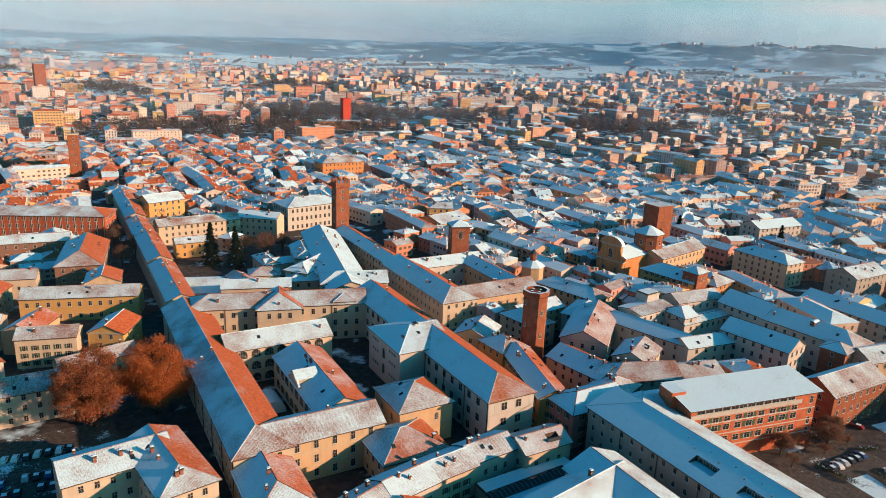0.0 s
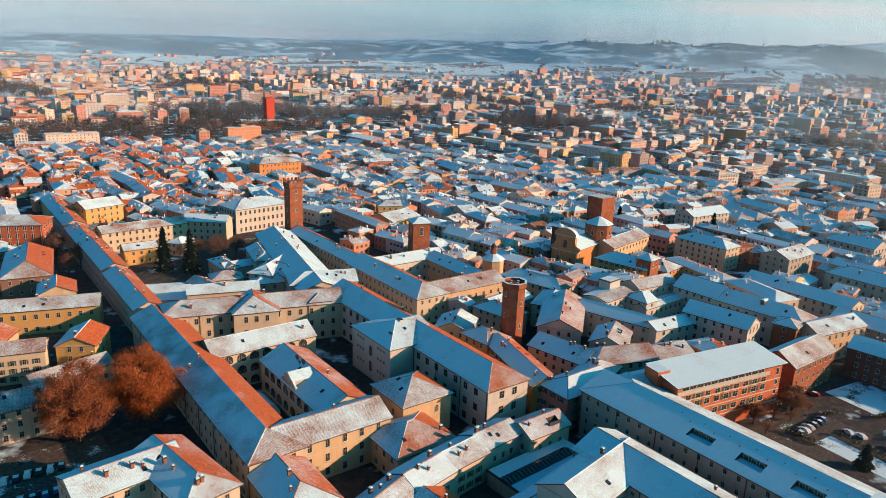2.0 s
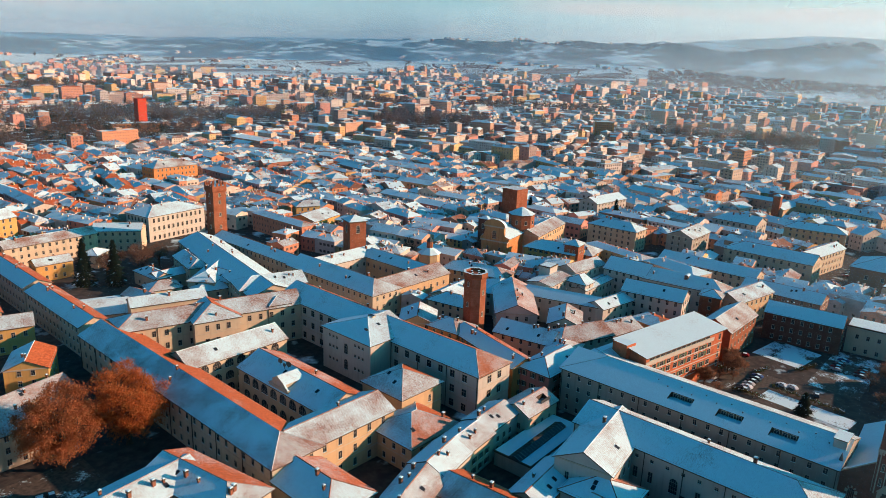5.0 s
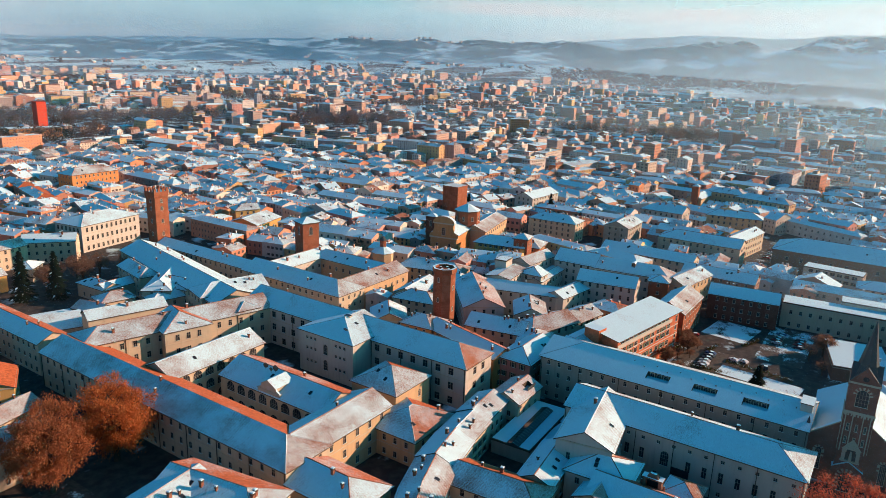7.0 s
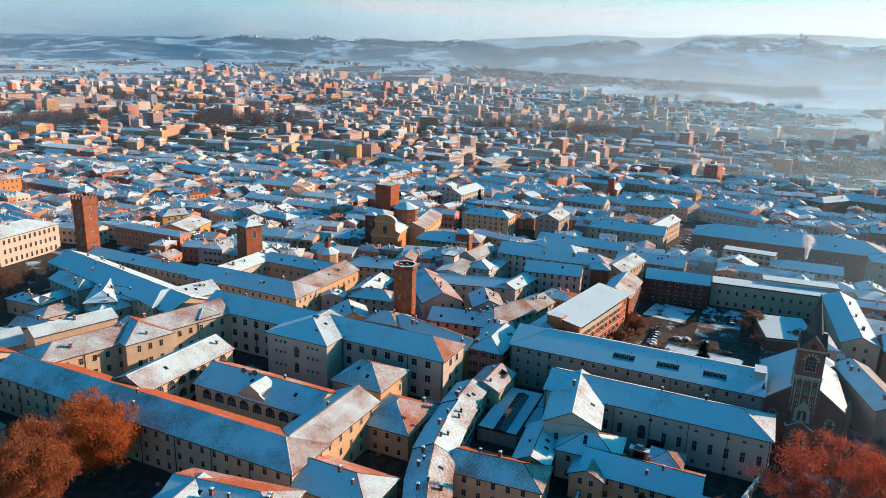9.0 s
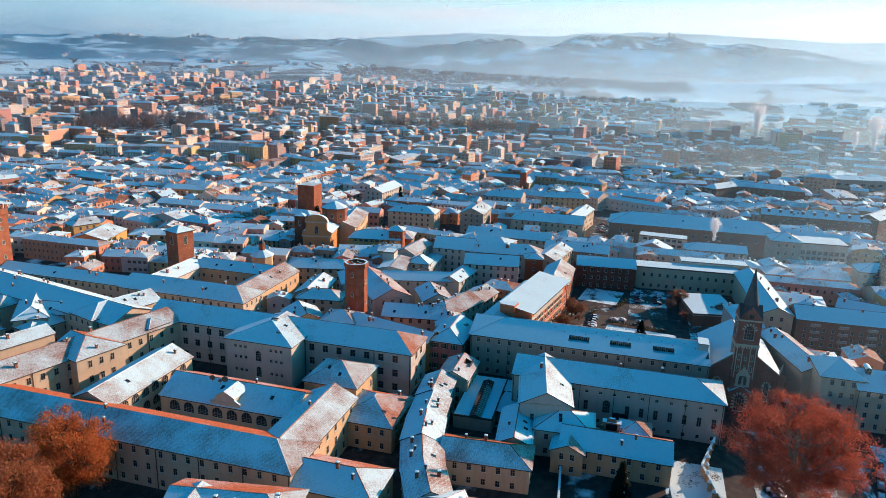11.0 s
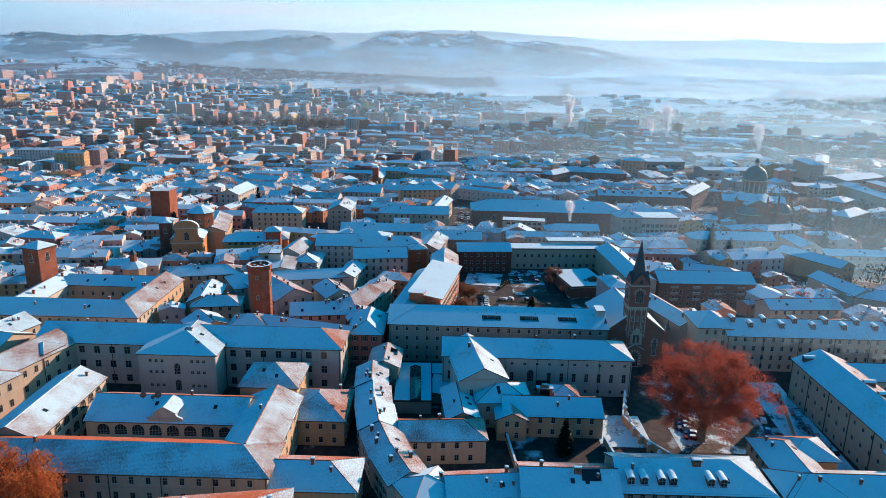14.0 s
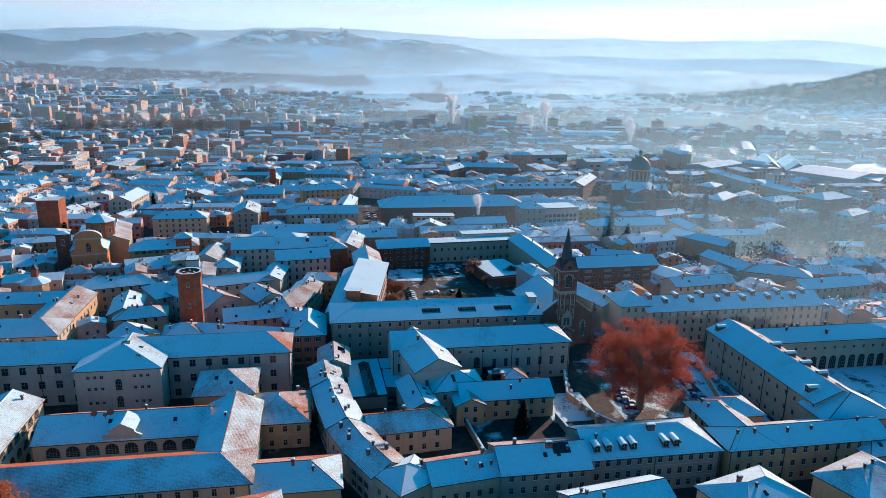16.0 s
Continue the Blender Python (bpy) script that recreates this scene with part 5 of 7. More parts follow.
# apartment quarter past the domed church
for nm, x, y, L, W, a, h, col, en, lab in (("apartment_block", 448, -228, 50, 13, 0, 18, "cream", "hh", "long pale apartment slab with hipped snowy roof"), ("apartment_block", 400, -236, 36, 13, 4, 17.5, "ochre", "hh", "ochre apartment slab with hipped snowy roof"),
                                           ("apartment_block", 361, -208, 28, 15, -78, 16, "grey", "hh", "grey apartment block among dark garden trees"), ("apartment_block", 359, -247, 34, 20, -73, 18, "brownwall", "hh", "brown apartment block with hipped snowy roof"),
                                           ("apartment_block", 318, -236, 30, 13, -62, 14, "cream", "hh", "pale apartment block behind tall evergreens"), ("apartment_block", 438, -194, 22, 14, -47, 14, "redwall", "hh", "red apartment block with snowy hipped roof"),
                                           ("apartment_block", 503, -214, 24, 12, -63, 14, "cream", "hh", "pale apartment block near the railway"), ("apartment_block", 570, -326, 28, 13, 22, 14, "cream", "hg", "pale block beside the railway halls")):
    b = building(nm, x, y, lab, "apartments")
    Wing(b, x, y, L, W, a, h, col, ends=en, floors=int(h / 3.3), gap=4.8, win=(2.0, 1.6), sides="bd" if a > -10 else "ad", chimneys=2, pitch=0.36, bands=False)
b = building("garden_house", 289, -125, "long low pale house with a plain snowy roof", "house")
Wing(b, 289, -125, 40, 11, -91, 8.0, "cream", ends="gg", floors=2, gap=5.0, sides="a", chimneys=1, pitch=0.42, bands=False)
b = building("angled_house", 320, -96, "long house with two wings under smooth snow", "house")
Wing(b, 300, -96.5, 30, 12, 0, 12.0, "cream", ends="gh", floors=3, gap=4.2, sides="bd", chimneys=1, pitch=0.42, bands=False)
Wing(b, 336, -99, 28, 12, -71, 12.0, "cream", ends="hg", floors=3, gap=3.6, sides="a", chimneys=2, pitch=0.42, bands=False)
b = building("warehouse", 529, -392, "wide warehouse under one low snow-white roof", "warehouse")
Wing(b, 529, -392, 66, 70, 24, 10.0, "white", ends="gg", floors=0, chimneys=0, pitch=0.10, bands=False, covers=("snow", "snow", "snow"))
for x, y in ((628, -378), (614, -402)):
    b = building("railway_hall", x, y, "long dark hall with steep roof edged in snow", "hall", "railway halls")
    Wing(b, x, y, 96, 23, -29, 5.0, "grey", ends="gg", floors=0, chimneys=0, pitch=0.75, bands=False, covers=("thin", "thin", "thin"))
for x, y, L, a in ((775, -353, 90, -28), (742, -398, 70, -28), (812, -470, 120, -30), (760, -540, 110, -30), (905, -440, 80, -30)):
    b = building("goods_shed", x, y, "low goods shed under white snow by the railway", "shed", "goods sheds")
    Wing(b, x, y, L, 14, a, 6.0, "brownwall", ends="gg", floors=0, chimneys=0, pitch=0.2, bands=False, covers=("snow", "snow", "snow"))
b = building("brick_apartments", 384, -172, "red brick apartment block with hipped snowy roof", "apartments")
Wing(b, 384, -172, 34, 14, -50, 14.0, "brick", ends="hh", floors=4, gap=3.6, sides="abd", chimneys=1, bands=False)
for cx, cy, L, W, a in ((1500, 650, 90, 60, -65), (1870, 610, 110, 60, -68), (2115, 790, 100, 50, -60), (2390, 760, 90, 50, -66)):
    b = building("retail_hall", cx, cy, "wide pale retail hall with flat snowy roof", "hall")
    Wing(b, cx, cy, L, W, a, 9.0 + (ground_z(cx, cy) if cx > 1600 else 0), "white", roof="flat", floors=0, chimneys=0, bands=False, plan=False)
b = building("orange_block", 961, 590, "tall orange apartment block with pale balcony bands", "apartments")
w = Wing(b, 961, 590, 30, 13, -60, 21.0, "orange", roof="flat", floors=6, gap=3.2, win=(1.3, 1.7), sides="ab", chimneys=0, bands="all")
b = building("brick_slab", 2, 1640, "tall dark brick tower block", "tower")
Wing(b, 2, 1640, 20, 18, 10, 58, "brick", roof="flat", floors=0, chimneys=0, bands=False)
b = building("vaulted_hall", 930, -276, "long hall under a broad curved snowy roof", "hall")
w = Wing(b, 930, -276, 96, 30, -96, 9.0, "grey", roof="flat", floors=0, chimneys=0, bands=False)
m = Mesh()
for i in range(10):
    a0, a1 = math.pi * i / 10, math.pi * (i + 1) / 10
    m.face([(-48, -15 * math.cos(a0), 9.5 + 6 * math.sin(a0)), (48, -15 * math.cos(a0), 9.5 + 6 * math.sin(a0)), (48, -15 * math.cos(a1), 9.5 + 6 * math.sin(a1)), (-48, -15 * math.cos(a1), 9.5 + 6 * math.sin(a1))])
for sx in (-48, 48):
    m.face([(sx, -15 * math.cos(math.pi * i / 10), 9.5 + 6 * math.sin(math.pi * i / 10)) for i in range(11)])
part("vault", m, ["purewhite"], b, "curved roof under smooth snow", w.at)
b = building("terrace_office", 336, 69, "pale office house with deep balconies and flat snowy roof", "office")
w = Wing(b, 336, 69, 28, 10, -95, 13.0, "cream", roof="flat", floors=4, gap=3.4, win=(2.2, 1.6), sides="ab", chimneys=0, bands=False)
for z in (3.6, 6.8, 10.0):
    m = Mesh()
    m.box(-13.6, -6.6, z - 0.2, 13.6, -5.0, z, 0)
    m.box(-13.6, -6.6, z, 13.6, -6.45, z + 0.9, 1)
    part("balcony", m, ["stone", "white"], b, at=w.at)
b = building("grid_office", 336.7, -17.8, "pale office block with a grid of large windows", "office")
w = Wing(b, 336.7, -17.8, 26, 18, -86, 18.0, "white", roof="flat", floors=5, gap=3.0, win=(2.1, 2.2), sides="ab", chimneys=0, bands="all")
Wing(b, 333, 2, 16, 16, -86, 19.0, "grey", ends="hh", floors=4, gap=4.0, sides="ad", chimneys=1)
b = building("brick_barracks", 554, -22, "dark brick barracks with long snowy roofs round a yard", "barracks")
Wing(b, 554, -22, 56, 14, -98, 15.0, "brickdark", ends="gh", floors=3, gap=4.0, sides="ab", chimneys=2)
Wing(b, 541, 19, 34, 13, -37, 15.2, "brickdark", ends="hg", floors=3, gap=4.0, sides="ad", chimneys=1)
b = building("dormered_barracks", 438, -35, "brown block with a row of dormers under snow", "barracks")
w = Wing(b, 438.2, -35, 70, 14, -91.6, 14.0, "brownwall", ends="gh", floors=3, gap=4.0, sides="ab", chimneys=1)
for i in range(9):
    w.dormer(-30 + i * 7.4, -3.2)
Wing(b, 466, -86, 56, 14, -33, 14.3, "brownwall", ends="gg", floors=3, gap=4.0, sides="ad", chimneys=2)
b = building("yellow_palazzo", 530, 137, "long ochre palazzo with brown shutters and snowy roof", "palazzo")
Wing(b, 530, 137, 42, 14, -102, 13.0, "ochre", ends="hh", floors=3, gap=3.6, sides="ab", chimneys=2)
Wing(b, 538, 166, 26, 14, -94, 14.0, "ochre", ends="hh", floors=3, gap=3.6, sides="ab", chimneys=1)
b = building("belfry_church", 506, 186, "small ochre church with a square brick belfry", "church")
Wing(b, 518, 186, 24, 12, -4, 11.0, "ochre", ends="gg", floors=1, gap=6, first=5, style="arch", win=(1.4, 2.6), sides="ad", chimneys=0)
m = Mesh()
m.box(-2.6, -2.6, 0, 2.6, 2.6, 20.5, 0)
m.box(-2.9, -2.9, 20.5, 2.9, 2.9, 20.9, 1)
m.prism([(-2.9, -2.9), (2.9, -2.9), (2.9, 2.9), (-2.9, 2.9)], 20.9, 22.6, 2, scale=0)
part("belfry", m, ["brick", "stone", "snow"], b, "square brick belfry")
reserve(506, 186, 8, 8)
b = building("grand_palace", 148, 433, "cream palace with deep cornice and ranks of windows", "palazzo")
Wing(b, 148.0, 439, 40, 22, 9, 15.6, "white", ends="hh", floors=3, gap=3.3, win=(1.3, 2.5), sides="ad", chimneys=3, bands="all", pitch=0.34, covers=("snow", "frost", "frost"))
reserve(152, 413, 60, 26, 9)
b = building("jail_block", 226, 584, "large ochre block with snow-dusted roof", "building")
Wing(b, 228, 588, 40, 18, 4, 17, "orange", ends="hh", floors=4, gap=3.6, sides="ad", chimneys=3)
b = building("yellow_gable_house", 172, 392, "yellow house with smooth rendered gable wall")
Wing(b, 226.9, 393, 28, 22, 16, 8.4, "yellow", ends="gg", floors=1, gap=9, sides="a", chimneys=2, pitch=0.3)
Wing(b, 232, 408, 16, 12, -24, 13.0, "yellow", ends="hg", floors=3, gap=4, sides="ad", chimneys=1)


# ---------------------------------------------------------------- towers and churches
def belfry_openings(tower, half, z, w, h, n=1):
    for k in range(4):
        for i in range(n):
            put_window(tower, pose(0, 0, 0, 0, 0, 90 * k) @ pose((i - (n - 1) / 2) * w * 1.6, -half, z), w, h, "arch", name="opening")


b = building("round_tower", 153.5, 195.0, "tall eight-sided brick tower with open snow-rimmed top", "tower")
m = Mesh()
m.prism(ring(8, 4.6, turn=radians(22.5)), 0, 31.2, 0)
part("shaft", m, ["brick"], b)
m = Mesh()
o, i_ = ring(8, 5.1, turn=radians(22.5)), ring(8, 4.1, turn=radians(22.5))
for k in range(8):
    j = (k + 1) % 8
    m.face([(*o[k], 30.2), (*o[j], 30.2), (*o[j], 32.0), (*o[k], 32.0)], 0)
    m.face([(*o[k], 32.0), (*o[j], 32.0), (*i_[j], 32.0), (*i_[k], 32.0)], 1)
    m.face([(*i_[j], 31.2), (*i_[k], 31.2), (*i_[k], 32.0), (*i_[j], 32.0)], 0)
    m.face([(*o[j], 30.2), (*o[k], 30.2), (*ring(8, 4.6, turn=radians(22.5))[k], 29.6), (*ring(8, 4.6, turn=radians(22.5))[j], 29.6)], 0)
part("parapet", m, ["brick", "purewhite"], b)
m = Mesh()
for k in range(4):
    m.prism(ring(8, 0.5, 1.9 * math.cos(k * 1.57), 1.9 * math.sin(k * 1.57)), 31.2, 31.7, 0, 1)
part("roof_hatch", m, ["lead", "purewhite"], b)
for a, z in ((-90, 14), (-90, 23), (180, 18), (180, 26.5)):
    put_window(b, pose(0, 0, 0, 0, 0, a + 90) @ pose(0, -4.27, z), 0.9, 1.9, "arch", name="opening")
reserve(153.5, 195, 11, 11)

b = building("civic_tower", 147.0, 377.5, "tall square brick tower with swallow-tail battlements", "tower")
m = Mesh()
m.box(-3.9, -3.9, 0, 3.9, 3.9, 37.4, 0)
part("shaft", m, ["brick"], b)
m = Mesh()
m.prism([(-3.9, -3.9), (3.9, -3.9), (3.9, 3.9), (-3.9, 3.9)], 36.6, 37.4, 0, scale=1.1)
m.box(-4.3, -4.3, 37.4, 4.3, 4.3, 40.0, 0, 1)
part("gallery", m, ["brick", "purewhite"], b)
cren = Mesh()
cren.box(-0.55, -0.3, 0, 0.55, 0.3, 1.1)
for sx in (-1, 1):
    cren.prism([(min(0.08 * sx, 0.55 * sx), -0.3), (max(0.08 * sx, 0.55 * sx), -0.3), (max(0.08 * sx, 0.55 * sx), 0.3), (min(0.08 * sx, 0.55 * sx), 0.3)], 1.1, 1.9, 0, scale=0.8)
cren = cren.data("merlon", ["brick"])
for k in range(4):
    for i in range(4):
        part("merlon", cren, None, b, at=pose(0, 0, 40.0, 0, 0, 90 * k) @ pose(-3.6 + i * 2.4, -4.0, 0))
for z in (9, 16, 23, 30, 34.0):
    belfry_openings(b, 3.9, z, 1.3, 2.1)
reserve(147, 377.5, 12, 12)

b = building("bell_tower", 184.5, 303.5, "square brick bell tower with low snowy pyramid roof", "bell tower")
m = Mesh()
m.box(-4.6, -4.6, 0, 4.6, 4.6, 28.0, 0)
part("shaft", m, ["brick"], b)
m = Mesh()
m.prism([(-5.4, -5.4), (5.4, -5.4), (5.4, 5.4), (-5.4, 5.4)], 28.0, 28.5, 1)
m.prism([(-5.4, -5.4), (5.4, -5.4), (5.4, 5.4), (-5.4, 5.4)], 28.5, 31.2, 0, scale=0)
part("roof", m, ["snow", "eaves"], b)
belfry_openings(b, 4.6, 22.0, 1.9, 4.2)
b.matrix_basis = pose(184.5, 303.5, 0, 0, 0, -18)
reserve(184.5, 303.5, 11, 11)

b = building("keep_tower", 334.0, 307.5, "massive plain square brick tower", "tower")
m = Mesh()
m.box(-6.2, -6.2, 0, 6.2, 6.2, 27.2, 0)
m.box(-6.4, -6.4, 27.2, 6.4, 6.4, 28.0, 0, 1)
part("shaft", m, ["brick", "frost"], b)
reserve(334, 307.5, 15, 15)

M["facade_ochre"] = plaster("weathered_ochre", (0.50, 0.27, 0.12))
# baroque church with its facade, drum and bell turret
b = building("baroque_church", 266, 262, "baroque church with curved ochre front and brick drum", "church")
Wing(b, 276, 268, 40, 17, 12, 15.0, "orange", ends="gg", floors=0, chimneys=0, pitch=0.42)
Wing(b, 300, 262, 44, 15, 12, 14.0, "ochre", ends="gg", floors=3, gap=4, sides="a", chimneys=1, pitch=0.4)
m = Mesh()
m.box(-8.2, -1.0, 0, 8.2, 1.0, 13.2)
m.box(-6.0, -1.1, 13.2, 6.0, 1.0, 21.5)
n = 12
arc = [(6.8 * math.cos(math.pi * i / n), 21.5 + 4.2 * math.sin(math.pi * i / n)) for i in range(n + 1)]
m.face([(x, -1.25, z) for x, z in arc])
m.face([(x, 1.0, z) for x, z in reversed(arc)])
for i in range(n):
    (x0, z0), (x1, z1) = arc[i], arc[i + 1]
    m.face([(x0, -1.45, z0), (x0, 1.2, z0), (x1, 1.2, z1), (x1, -1.45, z1)], 1)
for s in (-1, 1):
    m.face([(s * 6.0, -1.0, 13.2), (s * 9.0, -1.0, 13.2), (s * 8.6, -1.0, 14.6), (s * 6.8, -1.0, 16.0), (s * 6.0, -1.0, 18.5)])
front = part("facade", m, ["facade_ochre", "purewhite"], b, "curved ochre baroque front", pose(255.5 - 266, 263.5 - 262, 0, 0, 0, -78))
front_at = pose(255.5 - 266, 263.5 - 262, 0, 0, 0, -78)
for s in (-1, 1):
    for x in (2.6, 5.0, 7.4):
        m = Mesh()
        m.box(-0.45, -1.4, 0, 0.45, -0.9, 12.6 if x > 6 else 21.0)
        part("pilaster", m, ["facade_ochre"], b, at=front_at @ pose(s * x, 0, 0))
for z, half in ((12.6, 8.6), (21.0, 6.6)):
    m = Mesh()
    m.box(-half, -1.6, z, half, 1.0, z + 0.7)
    part("entablature", m, ["stone"], b, at=front_at)
for u, z, w_, h_ in ((0, 1, 2.6, 5.0), (0, 14.4, 2.2, 4.6), (-3.8, 7, 1.2, 2.6), (3.8, 7, 1.2, 2.6)):
    put_window(b, pose(255.5 - 266, 263.5 - 262, 0, 0, 0, -78) @ pose(u, -1.12, z), w_, h_, "arch")
m = Mesh()
m.prism(ring(8, 7.6, turn=0.39), 10, 24.5, 0)
part("drum", m, ["brick"], b, "eight-sided brick drum", pose(283 - 266, 265 - 262, 0, 0, 0, 12))
m = Mesh()
m.prism(ring(8, 8.3, turn=0.39), 24.5, 24.9, 1)
m.prism(ring(8, 8.3, turn=0.39), 24.9, 28.5, 0, scale=0.12)
part("drum_roof", m, ["snow", "eaves"], b, at=pose(283 - 266, 265 - 262, 0, 0, 0, 12))
for k in range(8):
    put_window(b, pose(283 - 266, 265 - 262, 0, 0, 0, 12 + 45 * k) @ pose(0, -7.05, 19), 1.3, 2.4, "plain")
m = Mesh()
m.box(-3.2, -3.2, 0, 3.2, 3.2, 21.5, 0)
m.box(-3.6, -3.6, 21.5, 3.6, 3.6, 21.9, 2)
m.prism([(-3.6, -3.6), (3.6, -3.6), (3.6, 3.6), (-3.6, 3.6)], 21.9, 23.4, 1, scale=0.0)
part("bell_turret", m, ["brickdark", "snow", "eaves"], b, "dark brick bell turret", pose(266 - 266, 279 - 262, 0, 0, 0, 12))
for k in range(4):
    put_window(b, pose(0, 17, 0, 0, 0, 12 + 90 * k) @ pose(0, -3.2, 16), 1.5, 3.2, "arch", name="opening")
reserve(275, 266, 50, 30)

# small lantern church among the roofs
b = building("lantern_chapel", 212, 274, "small chapel with octagonal snowy roof and lantern", "chapel")
m = Mesh()
m.prism(ring(8, 5.6), 0, 11.6, 0)
part("wall", m, ["ochre"], b)
m = Mesh()
m.prism(ring(8, 6.5), 11.6, 14.4, 0, scale=0.28)
part("roof", m, ["snow"], b)
m = Mesh()
m.prism(ring(8, 1.7), 14.2, 18.0, 0)
m.prism(ring(8, 2.0), 18.0, 20.2, 1, scale=0.1)
part("lantern", m, ["brick", "lead"], b)
reserve(212, 274, 16, 16)

# brick church with spire by the long block
b = building("brick_church", 146, 45, "dark red brick church with slender spire and pale trim", "church")
Wing(b, 155, 45, 36, 23, 3, 12.6, "brickchurch", ends="gg", floors=0, chimneys=0, pitch=0.62, bands=False)
m = Mesh()
m.face([(0, 12.3, 0), (0, -12.3, 0), (0, -12.3, 13.4), (0, -3, 20.6), (0, 3, 20.6), (0, 12.3, 13.4)])
m.face([(0.9, -12.3, 0), (0.9, 12.3, 0), (0.9, 12.3, 13.4), (0.9, 3, 20.6), (0.9, -3, 20.6), (0.9, -12.3, 13.4)])
for (y0, z0), (y1, z1) in (((-12.3, 13.4), (-3, 20.6)), ((3, 20.6), (12.3, 13.4))):
    m.face([(-0.25, y0, z0), (1.1, y0, z0), (1.1, y1, z1), (-0.25, y1, z1)], 1)
    m.face([(-0.25, y0, z0 - 0.4), (-0.25, y0, z0), (-0.25, y1, z1), (-0.25, y1, z1 - 0.4)], 2)
part("facade", m, ["brickchurch", "purewhite", "stone"], b, "gabled brick front with pale coping", at=pose(136.6 - 146, 0.3, 0, 0, 0, 3))
for y in (-12.0, 12.0):
    m = Mesh()
    m.box(-0.7, -0.7, 0, 0.7, 0.7, 14.6, 0)
    m.prism([(-0.9, -0.9), (0.9, -0.9), (0.9, 0.9), (-0.9, 0.9)], 14.6, 18.6, 1, scale=0.05)
    part("pinnacle", m, ["brickchurch", "lead"], b, at=pose(136.8 - 146, y, 0, 0, 0, 3))
m = Mesh()
m.box(-3.6, -3.6, 0, 3.6, 3.6, 33.0, 0)
for k in range(4):
    c_, s_ = math.cos(k * math.pi / 2), math.sin(k * math.pi / 2)
    rt = lambda x, y: (x * c_ - y * s_, x * s_ + y * c_)
    m.face([(*rt(-3.7, -3.7), 33), (*rt(3.7, -3.7), 33), (*rt(0, -3.7), 37.5)], 0)
    m.face([(*rt(-3.7, -3.7), 33), (*rt(0, -3.7), 37.5), (0, 0, 37.5)], 1)
    m.face([(*rt(0, -3.7), 37.5), (*rt(3.7, -3.7), 33), (0, 0, 37.5)], 1)
part("tower", m, ["brickchurch", "lead"], b, "slim brick bell tower", pose(138.2 - 146, 0.6, 0, 0, 0, 3))
m = Mesh()
m.prism(ring(4, 3.6, turn=0.785), 35.0, 37.5, 0, scale=0.72)
m.prism(ring(8, 2.5), 37.4, 49.8, 0, scale=0.03)
part("spire", m, ["lead"], b, "dark pointed spire", pose(138.2 - 146, 0.6, 0, 0, 0, 3))
def striped_arch(at, w, h, t, n, leg=0.0):
    """A round arch of pale and brick voussoirs over an opening, drawn like a window."""
    m, r = Mesh(), w / 2
    for i in range(n):
        a0, a1 = math.pi * i / n, math.pi * (i + 1) / n
        p = [(q * math.cos(a), h - r + q * math.sin(a)) for q, a in ((r, a0), (r + t, a0), (r + t, a1), (r, a1))]
        m.face([(x, -0.16, z) for x, z in p], i % 2)
        m.face([(p[1][0], -0.16, p[1][1]), (p[1][0], 0, p[1][1]), (p[2][0], 0, p[2][1]), (p[2][0], -0.16, p[2][1])], i % 2)
    for s_ in (-1, 1):
        for j in range(int(leg / 0.6)):
            x0, x1 = sorted((s_ * r, s_ * (r + t)))
            m.box(x0, -0.14, h - r - leg + j * 0.6, x1, 0, h - r - leg + j * 0.6 + 0.6, j % 2)
    part("arch_surround", m, ["stone", "brickchurch"], b, "striped arch of pale stone and brick", at)


tower_at = pose(138.2 - 146, 0.6, 0, 0, 0, 3)
for k in range(4):
    side = tower_at @ pose(0, 0, 0, 0, 0, 90 * k)
    put_window(b, side @ pose(0, -3.6, 26.0), 2.9, 4.9, "arch", name="opening")
    striped_arch(side @ pose(0, -3.62, 26.0), 3.1, 5.0, 0.8, 13)
    m = Mesh()
    for x in (-3.0, -1.25, 1.25, 3.0):
        m.box(x - 0.14, -3.74, 12.0, x + 0.14, -3.6, 23.6)
    m.box(-3.7, -3.85, 23.6, 3.7, -3.6, 24.3)
    for i in range(9):
        m.box(-3.5 + i * 0.8, -3.8, 22.9, -3.1 + i * 0.8, -3.6, 23.6)
    m.box(-3.75, -3.8, 32.4, 3.75, -3.6, 32.9)
    part("tower_trim", m, ["stone"], b, "pale stone strips and cornice", side)
    for z in (14.5, 18.5):
        for x in (-2.1, 0, 2.1):
            put_window(b, side @ pose(x, -3.6, z), 0.45, 2.0)
    m = Mesh()
    m.face([(0.75 * math.cos(6.283 * i / 12), -3.74, 34.2 + 0.75 * math.sin(6.283 * i / 12)) for i in range(12)], 0)
    part("oculus", m, ["glass"], b, at=side)
front = pose(136.6 - 146, 0.3, 0, 0, 0, -87)
for u in (-8, 8):
    put_window(b, front @ pose(u, -0.02, 3.6), 1.5, 6.6, "arch")
    striped_arch(front @ pose(u, -0.05, 3.6), 1.7, 6.7, 0.6, 9, 1.8)
put_window(b, front @ pose(-0.4, -2.7, 0.1), 3.0, 6.0, "arch", name="portal")
striped_arch(front @ pose(-0.4, -2.75, 0.1), 3.2, 6.1, 1.0, 13, 3.6)
m = Mesh()
m.box(-3.6, -2.6, 0, -1.5, 0.2, 6.2, 0), m.box(1.5, -2.6, 0, 3.6, 0.2, 6.2, 0), m.box(-3.6, -2.6, 6.2, 3.6, 0.2, 7.0, 0)
